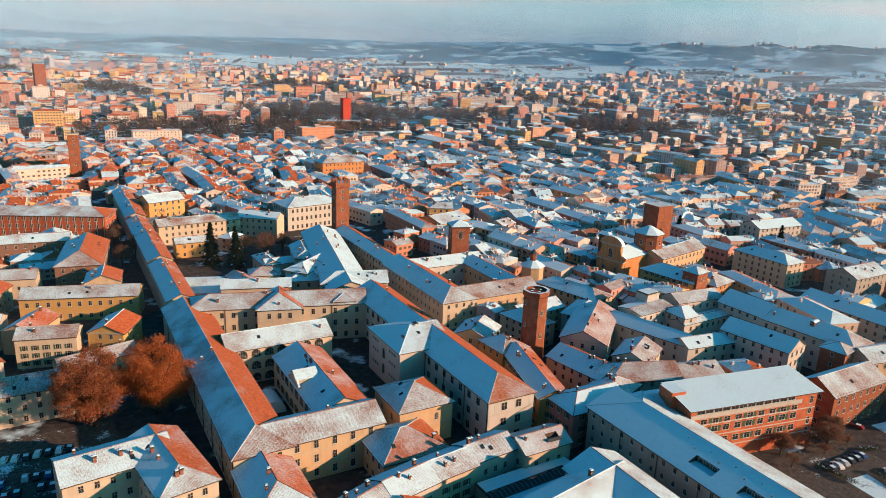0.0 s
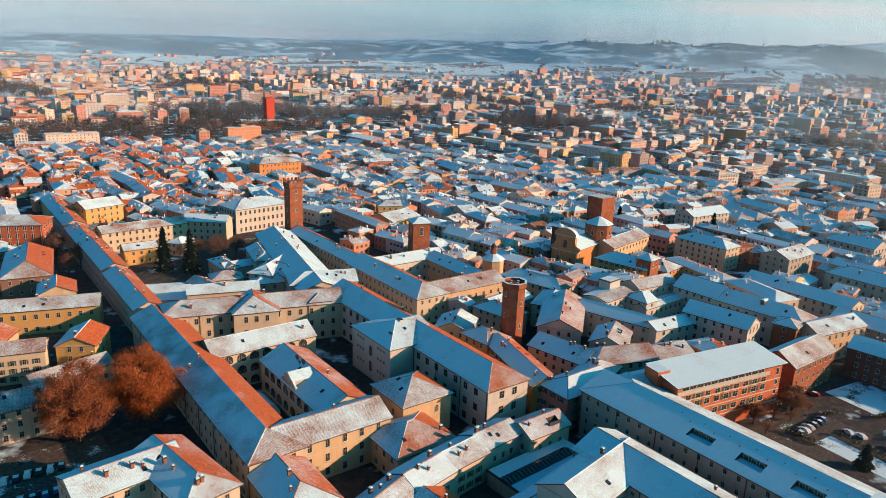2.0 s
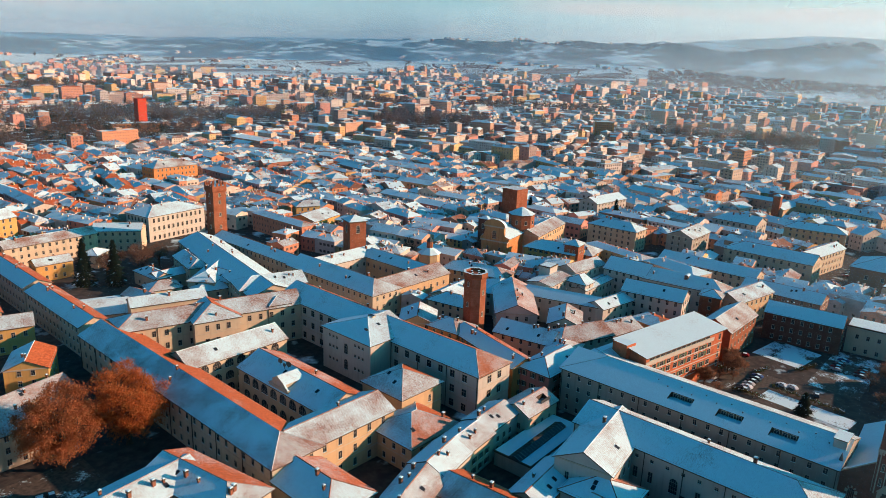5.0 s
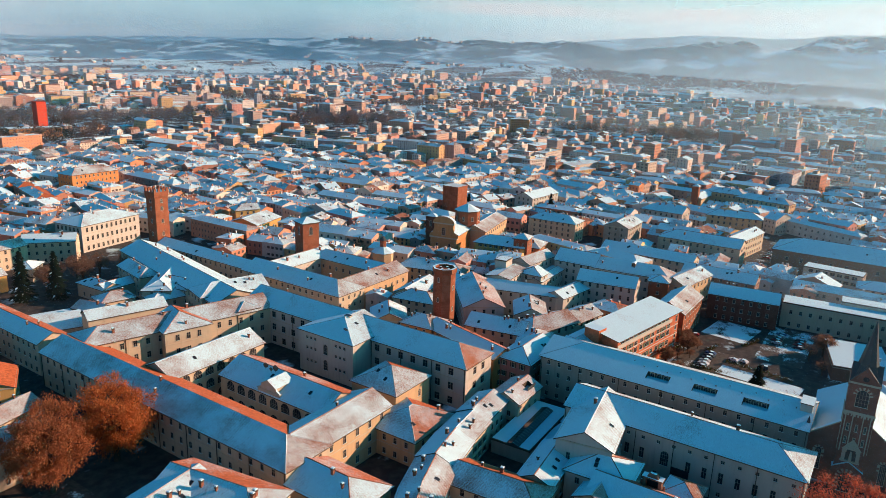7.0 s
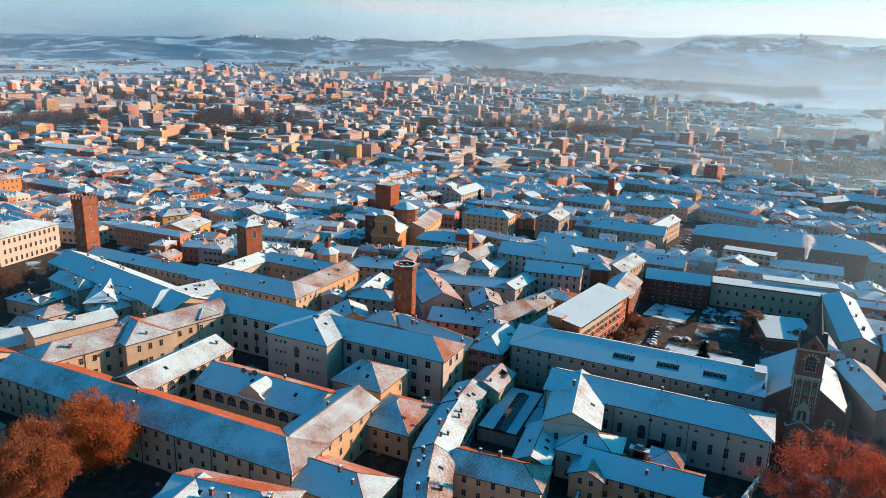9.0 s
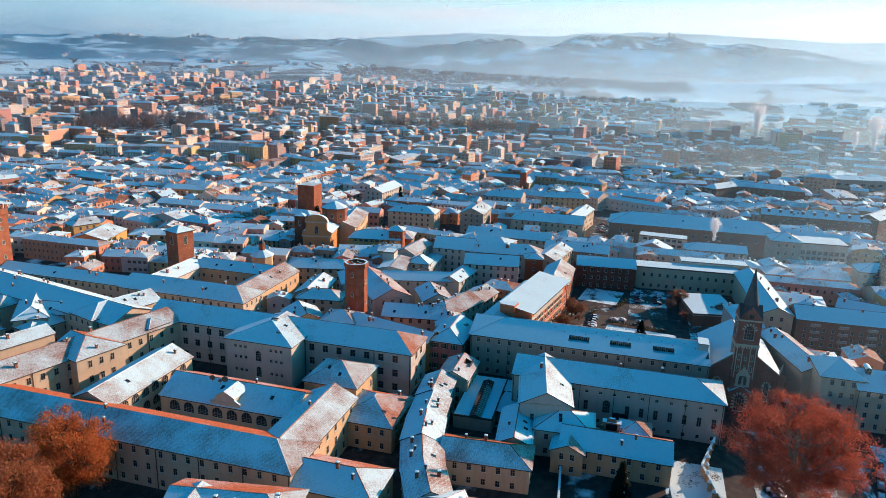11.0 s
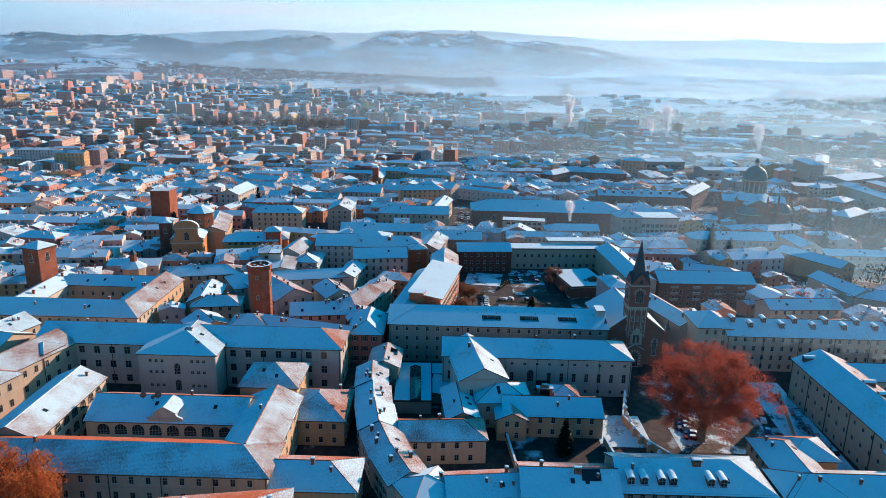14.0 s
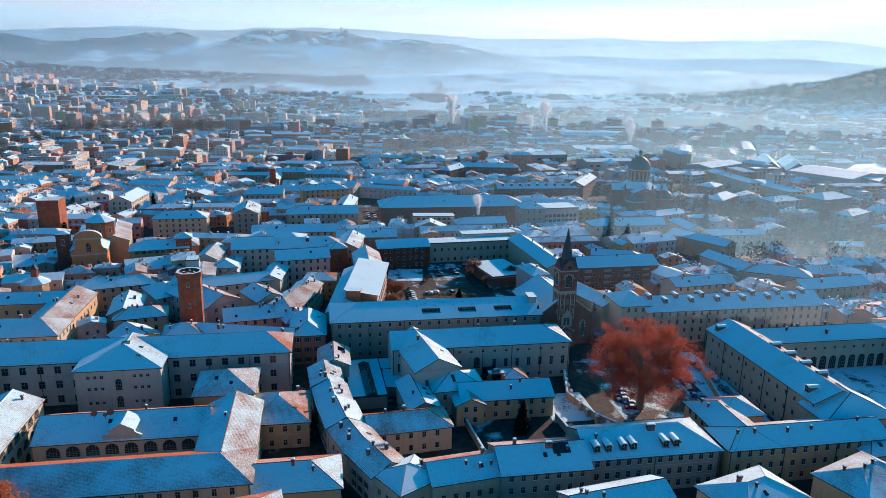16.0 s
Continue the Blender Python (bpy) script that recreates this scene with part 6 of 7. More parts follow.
m.face([(-3.6, -2.6, 7.0), (3.6, -2.6, 7.0), (0, -2.6, 9.2)], 0)
m.face([(-3.9, -2.8, 6.9), (0, -2.8, 9.3), (0, 0.2, 9.3), (-3.9, 0.2, 6.9)], 1)
m.face([(0, -2.8, 9.3), (3.9, -2.8, 6.9), (3.9, 0.2, 6.9), (0, 0.2, 9.3)], 1)
part("porch", m, ["brickchurch", "purewhite"], b, "gabled brick porch", front @ pose(-0.4, -0.05, 0))
m = Mesh()
m.box(-2.2, -0.5, 9.6, -1.3, 0.1, 13.0, 0), m.box(1.3, -0.5, 9.6, 2.2, 0.1, 13.0, 0), m.box(-2.4, -0.6, 9.2, 2.4, 0.1, 9.6, 0)
m.face([(-2.5, -0.55, 13.0), (2.5, -0.55, 13.0), (0, -0.55, 16.4)], 0)
m.face([(-1.3, 0.02, 9.6), (1.3, 0.02, 9.6), (1.3, 0.02, 13.0), (-1.3, 0.02, 13.0)], 1)
m.prism(ring(6, 0.45, 0, -0.2), 9.6, 12.4, 0, scale=0.5)
part("niche", m, ["stone", "lead"], b, "pale gabled niche", tower_at @ pose(0, 0, 0, 0, 0, -90) @ pose(0, -3.65, 0))
m = Mesh()
m.prism(ring(10, 6.0), 0, 13.0, 0)
m.prism(ring(10, 6.6), 13.0, 16.4, 1, scale=0.05)
part("apse", m, ["brickchurch", "snow"], b, "round brick apse under snow", pose(180 - 146, -4.5, 0))
reserve(150, 45, 60, 30)

M["dome_lead"] = plain("weathered_dome_lead", (0.05, 0.13, 0.13), 0.6, 0.1)
# domed church in the haze
b = building("domed_church", 403, -109, "brick church with tall green-grey dome, apses and turrets", "church")
Wing(b, 403, -109, 46, 17, -10, 18, "brick", ends="gg", floors=0, chimneys=0, pitch=0.5)
Wing(b, 403, -109, 44, 16, 80, 18, "brick", ends="gg", floors=0, chimneys=0, pitch=0.5)


def half_ball(mesh, cx, cy, z, r, k=0, lift=1.15, n=16, rows=6):
    """A dome of flat ribs over a ring."""
    for i in range(rows):
        a0, a1 = math.pi / 2 * i / rows, math.pi / 2 * (i + 1) / rows
        r0, r1 = ring(n, r * math.cos(a0), cx, cy), ring(n, max(r * 0.08, r * math.cos(a1)), cx, cy)
        for j in range(n):
            q = (j + 1) % n
            mesh.face([(*r0[j], z + r * lift * math.sin(a0)), (*r0[q], z + r * lift * math.sin(a0)), (*r1[q], z + r * lift * math.sin(a1)), (*r1[j], z + r * lift * math.sin(a1))], k)


m = Mesh()
m.prism(ring(8, 15.5, turn=0.22), 0, 19.0, 0)
m.prism(ring(8, 16.0, turn=0.22), 19.0, 19.5, 1)
m.prism(ring(8, 16.0, turn=0.22), 19.5, 24.5, 2, scale=0.54)
part("octagon", m, ["brick", "stone", "snow"], b, "eight-sided brick body under snow")
m = Mesh()
m.prism(ring(16, 8.4), 20, 33, 0)
m.prism(ring(16, 9.3), 33, 33.8, 1)
part("drum", m, ["brick", "stone"], b)
column = Mesh()
column.prism(ring(6, 0.42), 24.5, 32.6, 0)
column = column.data("column", ["stone"])
for k in range(16):
    part("column", column, None, b, at=pose(0, 0, 0, 0, 0, k * 22.5) @ pose(0, -8.7, 0))
    put_window(b, pose(0, 0, 0, 0, 0, k * 22.5 + 11.25) @ pose(0, -8.3, 25.5), 1.5, 5.6, "arch")
m = Mesh()
half_ball(m, 0, 0, 33.8, 8.8)
part("dome", m, ["dome_lead"], b, "grey-green lead dome")
m = Mesh()
m.prism(ring(8, 1.4), 43.4, 46.6, 0)
m.prism(ring(8, 1.8), 46.6, 47.0, 1)
half_ball(m, 0, 0, 47.0, 1.6, 1, 1.3, 8, 4)
m.prism(ring(6, 0.3), 48.6, 52.0, 1, scale=0.1)
part("lantern", m, ["stone", "lead"], b)
for ax, ay in ((-17.0, 9.0), (-9.0, -18.0)):
    m = Mesh()
    m.prism(ring(12, 8.0), 0, 11.0, 0)
    m.prism(ring(12, 8.4), 11.0, 11.6, 2)
    half_ball(m, 0, 0, 11.6, 8.0, 1, 0.85, 12, 5)
    part("apse", m, ["brick", "dome_lead", "stone"], b, "round brick apse with a small lead dome", pose(ax, ay, 0))
for ax, ay in ((-24, -1), (-17, -12), (-4, -27), (12, -19), (-20, 20)):
    m = Mesh()
    m.prism(ring(8, 1.0), 0, 19, 0)
    m.prism(ring(8, 1.4), 19, 19.6, 0)
    m.prism(ring(8, 0.8), 19.6, 22, 0)
    m.prism(ring(8, 1.0), 22, 25.5, 1, scale=0.08)
    part("turret", m, ["brick", "lead"], b, "slender brick turret", pose(ax, ay, 0))
reserve(403, -109, 62, 62)
reserve(455, -150, 50, 60)

# distant landmarks
b = building("brick_campanile", 20, 664, "slender brick campanile with pale cap", "bell tower")
m = Mesh()
m.box(-4.2, -4.2, 0, 4.2, 4.2, 35.5, 0)
m.prism([(-4.8, -4.8), (4.8, -4.8), (4.8, 4.8), (-4.8, 4.8)], 35.5, 36.6, 1)
m.prism([(-1.4, -1.4), (1.4, -1.4), (1.4, 1.4), (-1.4, 1.4)], 36.6, 41.5, 2, scale=0.2)
part("shaft", m, ["brick", "stone", "lead"], b)
for z in (10, 18, 26, 31):
    belfry_openings(b, 4.2, z, 1.3, 2.2)
reserve(20, 664, 14, 14)
b = building("red_tower", 392, 985, "bright red banded tower beside low halls", "tower")
m = Mesh()
m.box(-6, -6, 0, 6, 6, 42, 0)
for i in range(7):
    m.box(-6.15, -6.15, 8 + i * 5, 6.15, 6.15, 8.7 + i * 5, 1)
part("shaft", m, [plaster("bright_red_cladding", (0.55, 0.06, 0.03)), "redwall"], b)
Wing(b, 375, 970, 60, 22, -14, 11, "orange", roof="flat", floors=2, gap=5, sides="ad", chimneys=0)
reserve(380, 975, 80, 40)


# ---------------------------------------------------------------- walls, yards, cars, trees
def garden_wall(x0, y0, x1, y1, h=2.6):
    L = math.hypot(x1 - x0, y1 - y0)
    m = Mesh()
    m.box(-L / 2, -0.2, 0, L / 2, 0.2, h, 0)
    m.prism([(-L / 2, -0.32), (L / 2, -0.32), (L / 2, 0.32), (-L / 2, 0.32)], h, h + 0.18, 1, scale=0.97)
    ob = lone("garden_wall", m, ["ochre", "purewhite"], "old rendered garden wall with a cap of snow", "wall")
    ob.matrix_basis = pose((x0 + x1) / 2, (y0 + y1) / 2, 0, 0, 0, math.degrees(math.atan2(y1 - y0, x1 - x0)))


for q in ((76, 99, 54, 97), (76, 69, 54, 67), (54, 97, 54, 67), (108, 55, 90, 60), (90, 60, 74, 56), (74, 56, 62, 48), (112, -1, 66, 12), (66, 12, 64, 44)):
    garden_wall(*q)
for cx, cy, lx, ly, a in ((84, 66, 70, 60, 0), (95, 26, 70, 60, 0), (222, 78, 80, 64, 0), (80, 360, 60, 80, 0), (-15, 205, 60, 44, 0), (18, 222, 26, 40, 0), (86, 240, 70, 90, 0), (90, 170, 80, 60, 0), (170, 270, 40, 40, 0), (90, 120, 60, 40, 0),
                          (75, -50, 64, 66, 0), (30, 250, 8, 330, 0), (30, 430, 9, 300, 0), (134, 300, 9, 190, 0), (145, 395, 60, 40, 0), (120, 360, 40, 60, 0), (395, 98, 90, 60, 0), (250, 165, 60, 50, 0), (128, 40, 20, 110, 0), (160, -5, 16, 80, 0), (198, 104, 76, 34, 0)):
    reserve(cx, cy, lx, ly, a)
# lanes kept open
reserve(67, 147, 90, 9, 12)
reserve(128, 165, 9, 130)
reserve(20, 130, 20, 120)
reserve(0, 60, 40, 170)


def yard(name, cx, cy, lx, ly, ang, mat, label, z=0.02):
    m = Mesh()
    nx, ny = max(2, int(lx / 4)), max(2, int(ly / 4))
    rr = random.Random(int(cx * 3 + cy))
    for i in range(nx):
        for j in range(ny):
            p = lambda a, c: (-lx / 2 + lx * a / nx, -ly / 2 + ly * c / ny, z + 0.03 * math.sin(a * 1.7 + c * 2.3 + cx))
            m.face([p(i, j), p(i + 1, j), p(i + 1, j + 1), p(i, j + 1)])
    ob = lone(name, m, [mat], label, kind="structure")
    ob.matrix_basis = pose(cx, cy, 0, 0, 0, ang)


def trodden(name, share):
    n = Nodes(name)
    dirt = n.mix(n.ramp(n.noise(0.8, 5), 0.35, 0.65), (0.05, 0.043, 0.038), (0.11, 0.09, 0.07))
    k = n.calc("ADD", n.calc("MULTIPLY", n.noise(0.12, 6), 0.7), n.calc("MULTIPLY", n.noise(1.5, 5), 0.3))
    n.bump(n.noise(2, 4), 0.4, 0.08)
    return n.done(n.mix(n.ramp(k, share, share + 0.08), dirt, SNOW), 0.85)


# car park ground: less snow, darkened partly to stand in for cast shade
M["yard_snow"], M["yard_mud"], M["yard_dark"], M["yard_half"] = trodden("trodden_snow", 0.40), trodden("muddy_yard", 0.60), trodden("darkened_car_park", 0.56), trodden("tracked_snow", 0.50)
yard("pavement", 84, 62, 20, 16, 0, "yard_snow", "snow-covered walled garden", 0.08)
yard("pavement", 240, 76, 44, 18, 0, "yard_half", "snowy car yard with wheel tracks", 0.08)
yard("pavement", 243, 99, 22, 19, -8, "yard_snow", "snow-covered school court", 0.10)
yard("pavement", 196.5, 79, 9, 30, -6, "yard_snow", "strip of snowy lawn behind the hedge", 0.10)
yard("pavement", 222, 50, 60, 16, 0, "yard_half", "snowy lawn beside the hall", 0.08)
yard("pavement", 190, 98, 50, 26, 0, "yard_mud", "muddy garden with remains of snow", 0.08)
yard("pavement", 93, 3, 60, 13, -3, "yard_snow", "snowy car park lane", 0.08)
yard("pavement", 92, 30, 40, 32, 0, "yard_half", "parking yard under the great tree", 0.08)
yard("pavement", -15, 203, 50, 34, 0, "yard_dark", "car park with packed snow and wheel tracks", 0.08)
yard("pavement", 75, -50, 52, 52, 0, "yard_snow", "snow-covered cloister yard", 0.08)

for cx, cy, L, W, a, h in ((766, -226, 84, 34, -90, 9), (540, -436, 130, 40, -48, 8), (610, -300, 70, 30, -60, 8), (700, -120, 60, 28, -80, 9), (470, -250, 50, 24, -75, 10), (640, -180, 60, 26, -84, 9)):
    b = building("factory_hall", cx, cy, "long low hall with broad snowy roof", "hall")
    Wing(b, cx, cy, L, W, a, h, "grey", ends="gg", floors=1, gap=8, first=3, win=(4, 2), sides="a", chimneys=0, pitch=0.16, bands=False)
b = building("event_tent", 56, 207, "white arched tent in the cloister yard", "tent")
m = Mesh()
for i in range(8):
    a0, a1 = math.pi * i / 8, math.pi * (i + 1) / 8
    m.face([(4 * math.cos(a0), -5, 4.4 * math.sin(a0)), (4 * math.cos(a0), 5, 4.4 * math.sin(a0)), (4 * math.cos(a1), 5, 4.4 * math.sin(a1)), (4 * math.cos(a1), -5, 4.4 * math.sin(a1))])
for sy in (-5, 5):
    m.face([(4 * math.cos(math.pi * i / 8), sy, 4.4 * math.sin(math.pi * i / 8)) for i in range(9)])
part("canopy", m, ["purewhite"], b)
post_mesh = Mesh()
post_mesh.box(-0.5, -0.5, 0, 0.5, 0.5, 2.7, 0)
post_mesh.prism(ring(8, 0.75), 2.7, 3.5, 1, scale=0.35)
post_mesh = post_mesh.data("wall_post", ["ochre", "purewhite"])
for i in range(11):
    t = i / 10
    ob = new("wall_post", post_mesh)
    ob.matrix_basis = pose(104 - 46 * t, 56 + 4 * math.sin(t * 3.1) - 6 * t * t, 0.04)
    tagged(ob, "stone wall post with a cap of snow", "post", "posts of the curved wall")

CAR_PAINT = {k: plain(k + "_car_paint", c, 0.35, vary=0.05) for k, c in {"silver": (0.35, 0.36, 0.38), "white": (0.65, 0.66, 0.67), "red": (0.25, 0.02, 0.02), "dark": (0.03, 0.035, 0.045), "blue": (0.04, 0.08, 0.2)}.items()}


def car_model(colour):
    root = thing("car", 0, 0, f"parked {colour} car dusted with snow", "car", group="parked cars")
    m = Mesh()
    prof = [(-2.1, 0.30), (2.1, 0.30), (2.15, 0.65), (1.9, 0.82), (0.95, 0.92), (0.3, 1.40), (-1.2, 1.42), (-1.9, 0.98), (-2.15, 0.85)]
    for s in (-1, 1):
        pts = [(x, s * (0.86 if z < 1.0 else 0.68), z) for x, z in prof]
        m.face(pts if s < 0 else pts[::-1])
    for i in range(len(prof)):
        (x0, z0), (x1, z1) = prof[i], prof[(i + 1) % len(prof)]
        y0, y1 = (0.86 if z0 < 1.0 else 0.68), (0.86 if z1 < 1.0 else 0.68)
        m.face([(x0, -y0, z0), (x0, y0, z0), (x1, y1, z1), (x1, -y1, z1)], 1 if i in (5,) else 0)
    part("body", m, [CAR_PAINT[colour], "purewhite"], root)
    g = Mesh()
    g.face([(0.98, -0.72, 0.94), (0.98, 0.72, 0.94), (0.36, 0.62, 1.37), (0.36, -0.62, 1.37)])
    part("windscreen", g, ["glass"], root)
    for s in (-1, 1):
        g = Mesh()
        g.face([(0.7, s * 0.84, 0.98), (-1.6, s * 0.84, 1.0), (-1.15, s * 0.71, 1.36), (0.3, s * 0.71, 1.34)][::-s])
        part("side_window", g, ["glass"], root)
        for x in (-1.3, 1.35):
            t = Mesh()
            t.prism(ring(10, 0.32), -0.1, 0.1, 0)
            part("wheel", t, ["tyre"], root, at=pose(x, s * 0.80, 0.32, 90, 0, 0))
    return root


rng = random.Random(5)
models = {}


def park(x, y, turn, colour=None):
    colour = colour or rng.choice(("silver", "white", "dark", "dark", "silver", "red", "blue"))
    m = pose(x, y, 0.06, 0, 0, turn + rng.uniform(-3, 3))
    if colour not in models:
        models[colour] = car_model(colour)
        models[colour].matrix_basis = m
    else:
        copy_thing(models[colour], m)


for i in range(12):
    park(-33 + i * 2.75, 207.3 + rng.uniform(-.5, .5), 80)
    if i != 7:
        park(-36 + i * 2.75, 195.2 + rng.uniform(-.5, .5), 84)
    if i % 5 != 3:
        park(-35 + i * 2.75, 189.3 + rng.uniform(-.4, .4), 84)
for i in range(5):
    park(-36 + i * 5.6, 181.5 + rng.uniform(-.4, .4), 6)
for i in range(8):
    park(74 + i * 5.4, -0.3 + 0.2 * i, 2)
for i in range(5):
    park(80 + i * 3.0, 40 + rng.uniform(-1, 1), 85)
for i in range(5):
    park(86 + i * 6.5, 14.5 - i * 1.6, -14)
for i in range(6):
    park(195 + i * 3.1, 100.0 + rng.uniform(-.3, .3), 78)
for x, y in ((209.2, 90.8), (210.3, 87.6)):
    park(x, y, 65, "white")
park(223.7, 116.6, 100, "dark"), park(227.1, 111.2, 100, "red"), park(209.6, 79.0, 15, "dark")
for i in range(5):
    park(240 + i * 3.0, 80.0 + rng.uniform(-.3, .3), 86)
    park(240 + i * 3.0, 71.5 + rng.uniform(-.3, .3), 84)
for i in range(16):
    park(388 + (i % 4) * 8, 96 + (i // 4) * 4.6, 88)


def limb(m, p, q, r0, r1, n=6):
    p, q = Vector(p), Vector(q)
    d = (q - p).normalized()
    s = d.cross(Vector((0.3, 0.9, 0.2))).normalized()
    t = d.cross(s)
    a = [p + (s * math.cos(6.2832 * i / n) + t * math.sin(6.2832 * i / n)) * r0 for i in range(n)]
    b_ = [q + (s * math.cos(6.2832 * i / n) + t * math.sin(6.2832 * i / n)) * r1 for i in range(n)]
    for i in range(n):
        m.face([a[i], a[(i + 1) % n], b_[(i + 1) % n], b_[i]])


def broad_tree(name, x, y, height, radius, leaf, count, seed, label, size=0.42, flat=0.9, low=0.3, rough=0.22, bark="bark", clump=1.0):
    """A trunk that forks into limbs and twigs, with leaves in clumps round the twig ends."""
    root = thing(name, x, y, label, "tree")
    r = random.Random(seed)
    tr, cr = Mesh(), Mesh()
    fork = height * 0.24
    limb(tr, (0, 0, 0), (0.2, 0.1, fork), radius * 0.075, radius * 0.055, 9)
    ends = []
    for i in range(9):
        a = i * 2.4 + r.uniform(-.3, .3)
        lean = r.uniform(0.15, 1.0)
        e = Vector((math.cos(a) * radius * 0.62 * lean, math.sin(a) * radius * 0.62 * lean, fork + (height - fork) * r.uniform(0.45, 0.72) * (1.15 - 0.35 * lean)))
        limb(tr, (0.2, 0.1, fork * 0.92), e, radius * 0.035, radius * 0.013)
        for _ in range(6):
            e2 = e + Vector((r.gauss(0, 1), r.gauss(0, 1), r.uniform(-0.3, 1.0))).normalized() * radius * r.uniform(0.25, 0.5)
            limb(tr, e - (e - Vector((0.2, 0.1, fork))) * r.uniform(0, 0.45), e2, radius * 0.012, radius * 0.004, 4)
            ends.append(e2)
    mid = Vector((0, 0, height * (0.5 + low / 2)))
    clumps = []
    while len(clumps) < (150 if clump == 1 else 230):
        d = Vector((r.gauss(0, 1), r.gauss(0, 1), r.gauss(0, 1))).normalized()
        k = r.uniform(0.35, 1.0) ** 0.6
        wob = 0.88 + rough * noise.noise(d * 2.1 + Vector((seed, 0, 0)))
        c = mid + Vector((d.x * radius, d.y * radius, d.z * height * (1 - low) * 0.5 * flat)) * k * wob
        clumps.append((c, r.uniform(0.10, 0.2) * radius * clump))
    for i in range(count):
        c, s = clumps[r.randrange(len(clumps))]
        p = c + Vector((r.gauss(0, 1), r.gauss(0, 1), r.gauss(0, 0.8))) * s * 0.62
        u = Vector((r.gauss(0, 1), r.gauss(0, 1), r.gauss(0, 1))).normalized()
        v = u.orthogonal().normalized()
        w_ = u.cross(v)
        z = size * r.uniform(0.6, 1.3)
        cr.face([p - v * z, p + w_ * z * 0.55, p + v * z, p - w_ * z * 0.55])
    part("trunk", tr, [bark], root)
    part("crown", cr, [leaf], root)
    return root


def conifer(x, y, height, radius, seed, label="dark evergreen tree dusted with snow"):
    root = thing("conifer", x, y, label, "tree")
    r = random.Random(seed)
    tr, cr = Mesh(), Mesh()
    limb(tr, (0, 0, 0), (0, 0, height * 0.97), 0.35, 0.04, 7)
    for i in range(1500):
        z = height * (0.08 + 0.9 * r.random() ** 1.25)
        a = r.uniform(0, 6.283)
        rad = radius * (1 - z / height) ** 0.8 * r.uniform(0.35, 1.0) * (0.85 + 0.25 * math.sin(z * 2.3 + a * 2))
        p = Vector((math.cos(a) * rad, math.sin(a) * rad, z - rad * 0.18))
        out = Vector((math.cos(a), math.sin(a), -0.35)).normalized()
        sd = out.cross(Vector((0, 0, 1))).normalized()
        l = 0.5 + 0.10 * radius
        cr.face([p - out * l, p + sd * l * 0.5, p + out * l, p - sd * l * 0.5], 1 if r.random() < 0.02 else 0)
    part("trunk", tr, ["bark"], root)
    part("crown", cr, ["needles", "purewhite"], root)


broad_tree("oak_tree", 22.5, 218.0, 28, 12.3, "rust", 36000, 3, "large oak holding rust-brown winter leaves", low=0.06, size=0.25)
broad_tree("oak_tree", 4.0, 217.5, 27, 11.0, "dullrust", 36000, 4, "large oak holding dull brown winter leaves", low=0.06, size=0.25)
broad_tree("plane_tree", 79.5, 38, 35, 19.5, "redleaf", 78000, 8, "great plane tree with red-brown leaves over parked cars", low=0.06, size=0.20, rough=0.6, bark="pale_bark", clump=0.62)
conifer(70.9, 369.9, 24, 6.5, 11)
conifer(82, 362, 23, 6, 12)
conifer(283.0, -36.0, 26, 5.4, 13)
conifer(279, -46, 18, 4.8, 14)
conifer(192, 78.8, 8, 3.0, 15)
conifer(70, 82, 11, 3.2, 16)
conifer(360, 312, 18, 5, 17), conifer(395, 262, 20, 5, 18), conifer(372, 130, 15, 5, 19), conifer(316, -120, 18, 6, 20), conifer(352, -140, 24, 8, 21), conifer(330, 300, 14, 5, 22)
for i, (x, y, h, r_) in enumerate(((100, 372, 14, 7), (112, 378, 13, 6), (92, 384, 12, 6), (120, 366, 12, 6), (36, 395, 15, 5), (27, 410, 15, 5), (28, 380, 14, 5), (205, 108, 9, 5), (213, 112, 8, 4), (188, 112, 8, 4), (238, 62, 10, 5), (226, 44, 9, 4), (30, 425, 14, 5), (104, 385, 13, 7), (84, 376, 13, 6), (128, 378, 11, 5))):
    broad_tree("bare_tree", x, y, h, r_, "twigs", 3600, 30 + i, "leafless winter tree with brown twigs", size=0.22)
broad_tree("beech_tree", 200, -50, 12, 6.5, "redleaf", 3500, 61, "round beech tree with red leaves", low=0.2)


def hedge(x0, y0, x1, y1, h, wd, seed, label="clipped evergreen hedge dusted with snow"):
    """A long low bank of small leaves over stems."""
    r, m = random.Random(seed), Mesh()
    L = math.hypot(x1 - x0, y1 - y0)
    d, p = Vector((x1 - x0, y1 - y0, 0)) / L, Vector((y0 - y1, x1 - x0, 0)) / L
    for _ in range(int(L * 46)):
        u, v, z = r.uniform(0, L), r.gauss(0, 0.33) * wd, h * r.random() ** 0.6
        c = d * u + p * v * (1.2 - 0.5 * z / h) + Vector((0, 0, z * (0.9 + 0.15 * math.sin(u * 1.7))))
        a = Vector((r.gauss(0, 1), r.gauss(0, 1), r.gauss(0, 1))).normalized()
        b_ = a.orthogonal().normalized()
        c_ = a.cross(b_)
        s_ = 0.22 * r.uniform(0.6, 1.4)
        m.face([c - b_ * s_, c + c_ * s_ * 0.6, c + b_ * s_, c - c_ * s_ * 0.6], 1 if z > h * 0.8 and r.random() < 0.25 else 0)
    ob = lone("hedge", m, ["hedge_leaf", "purewhite"], label, "hedge")
    ob.matrix_basis = pose(x0, y0, 0.06)


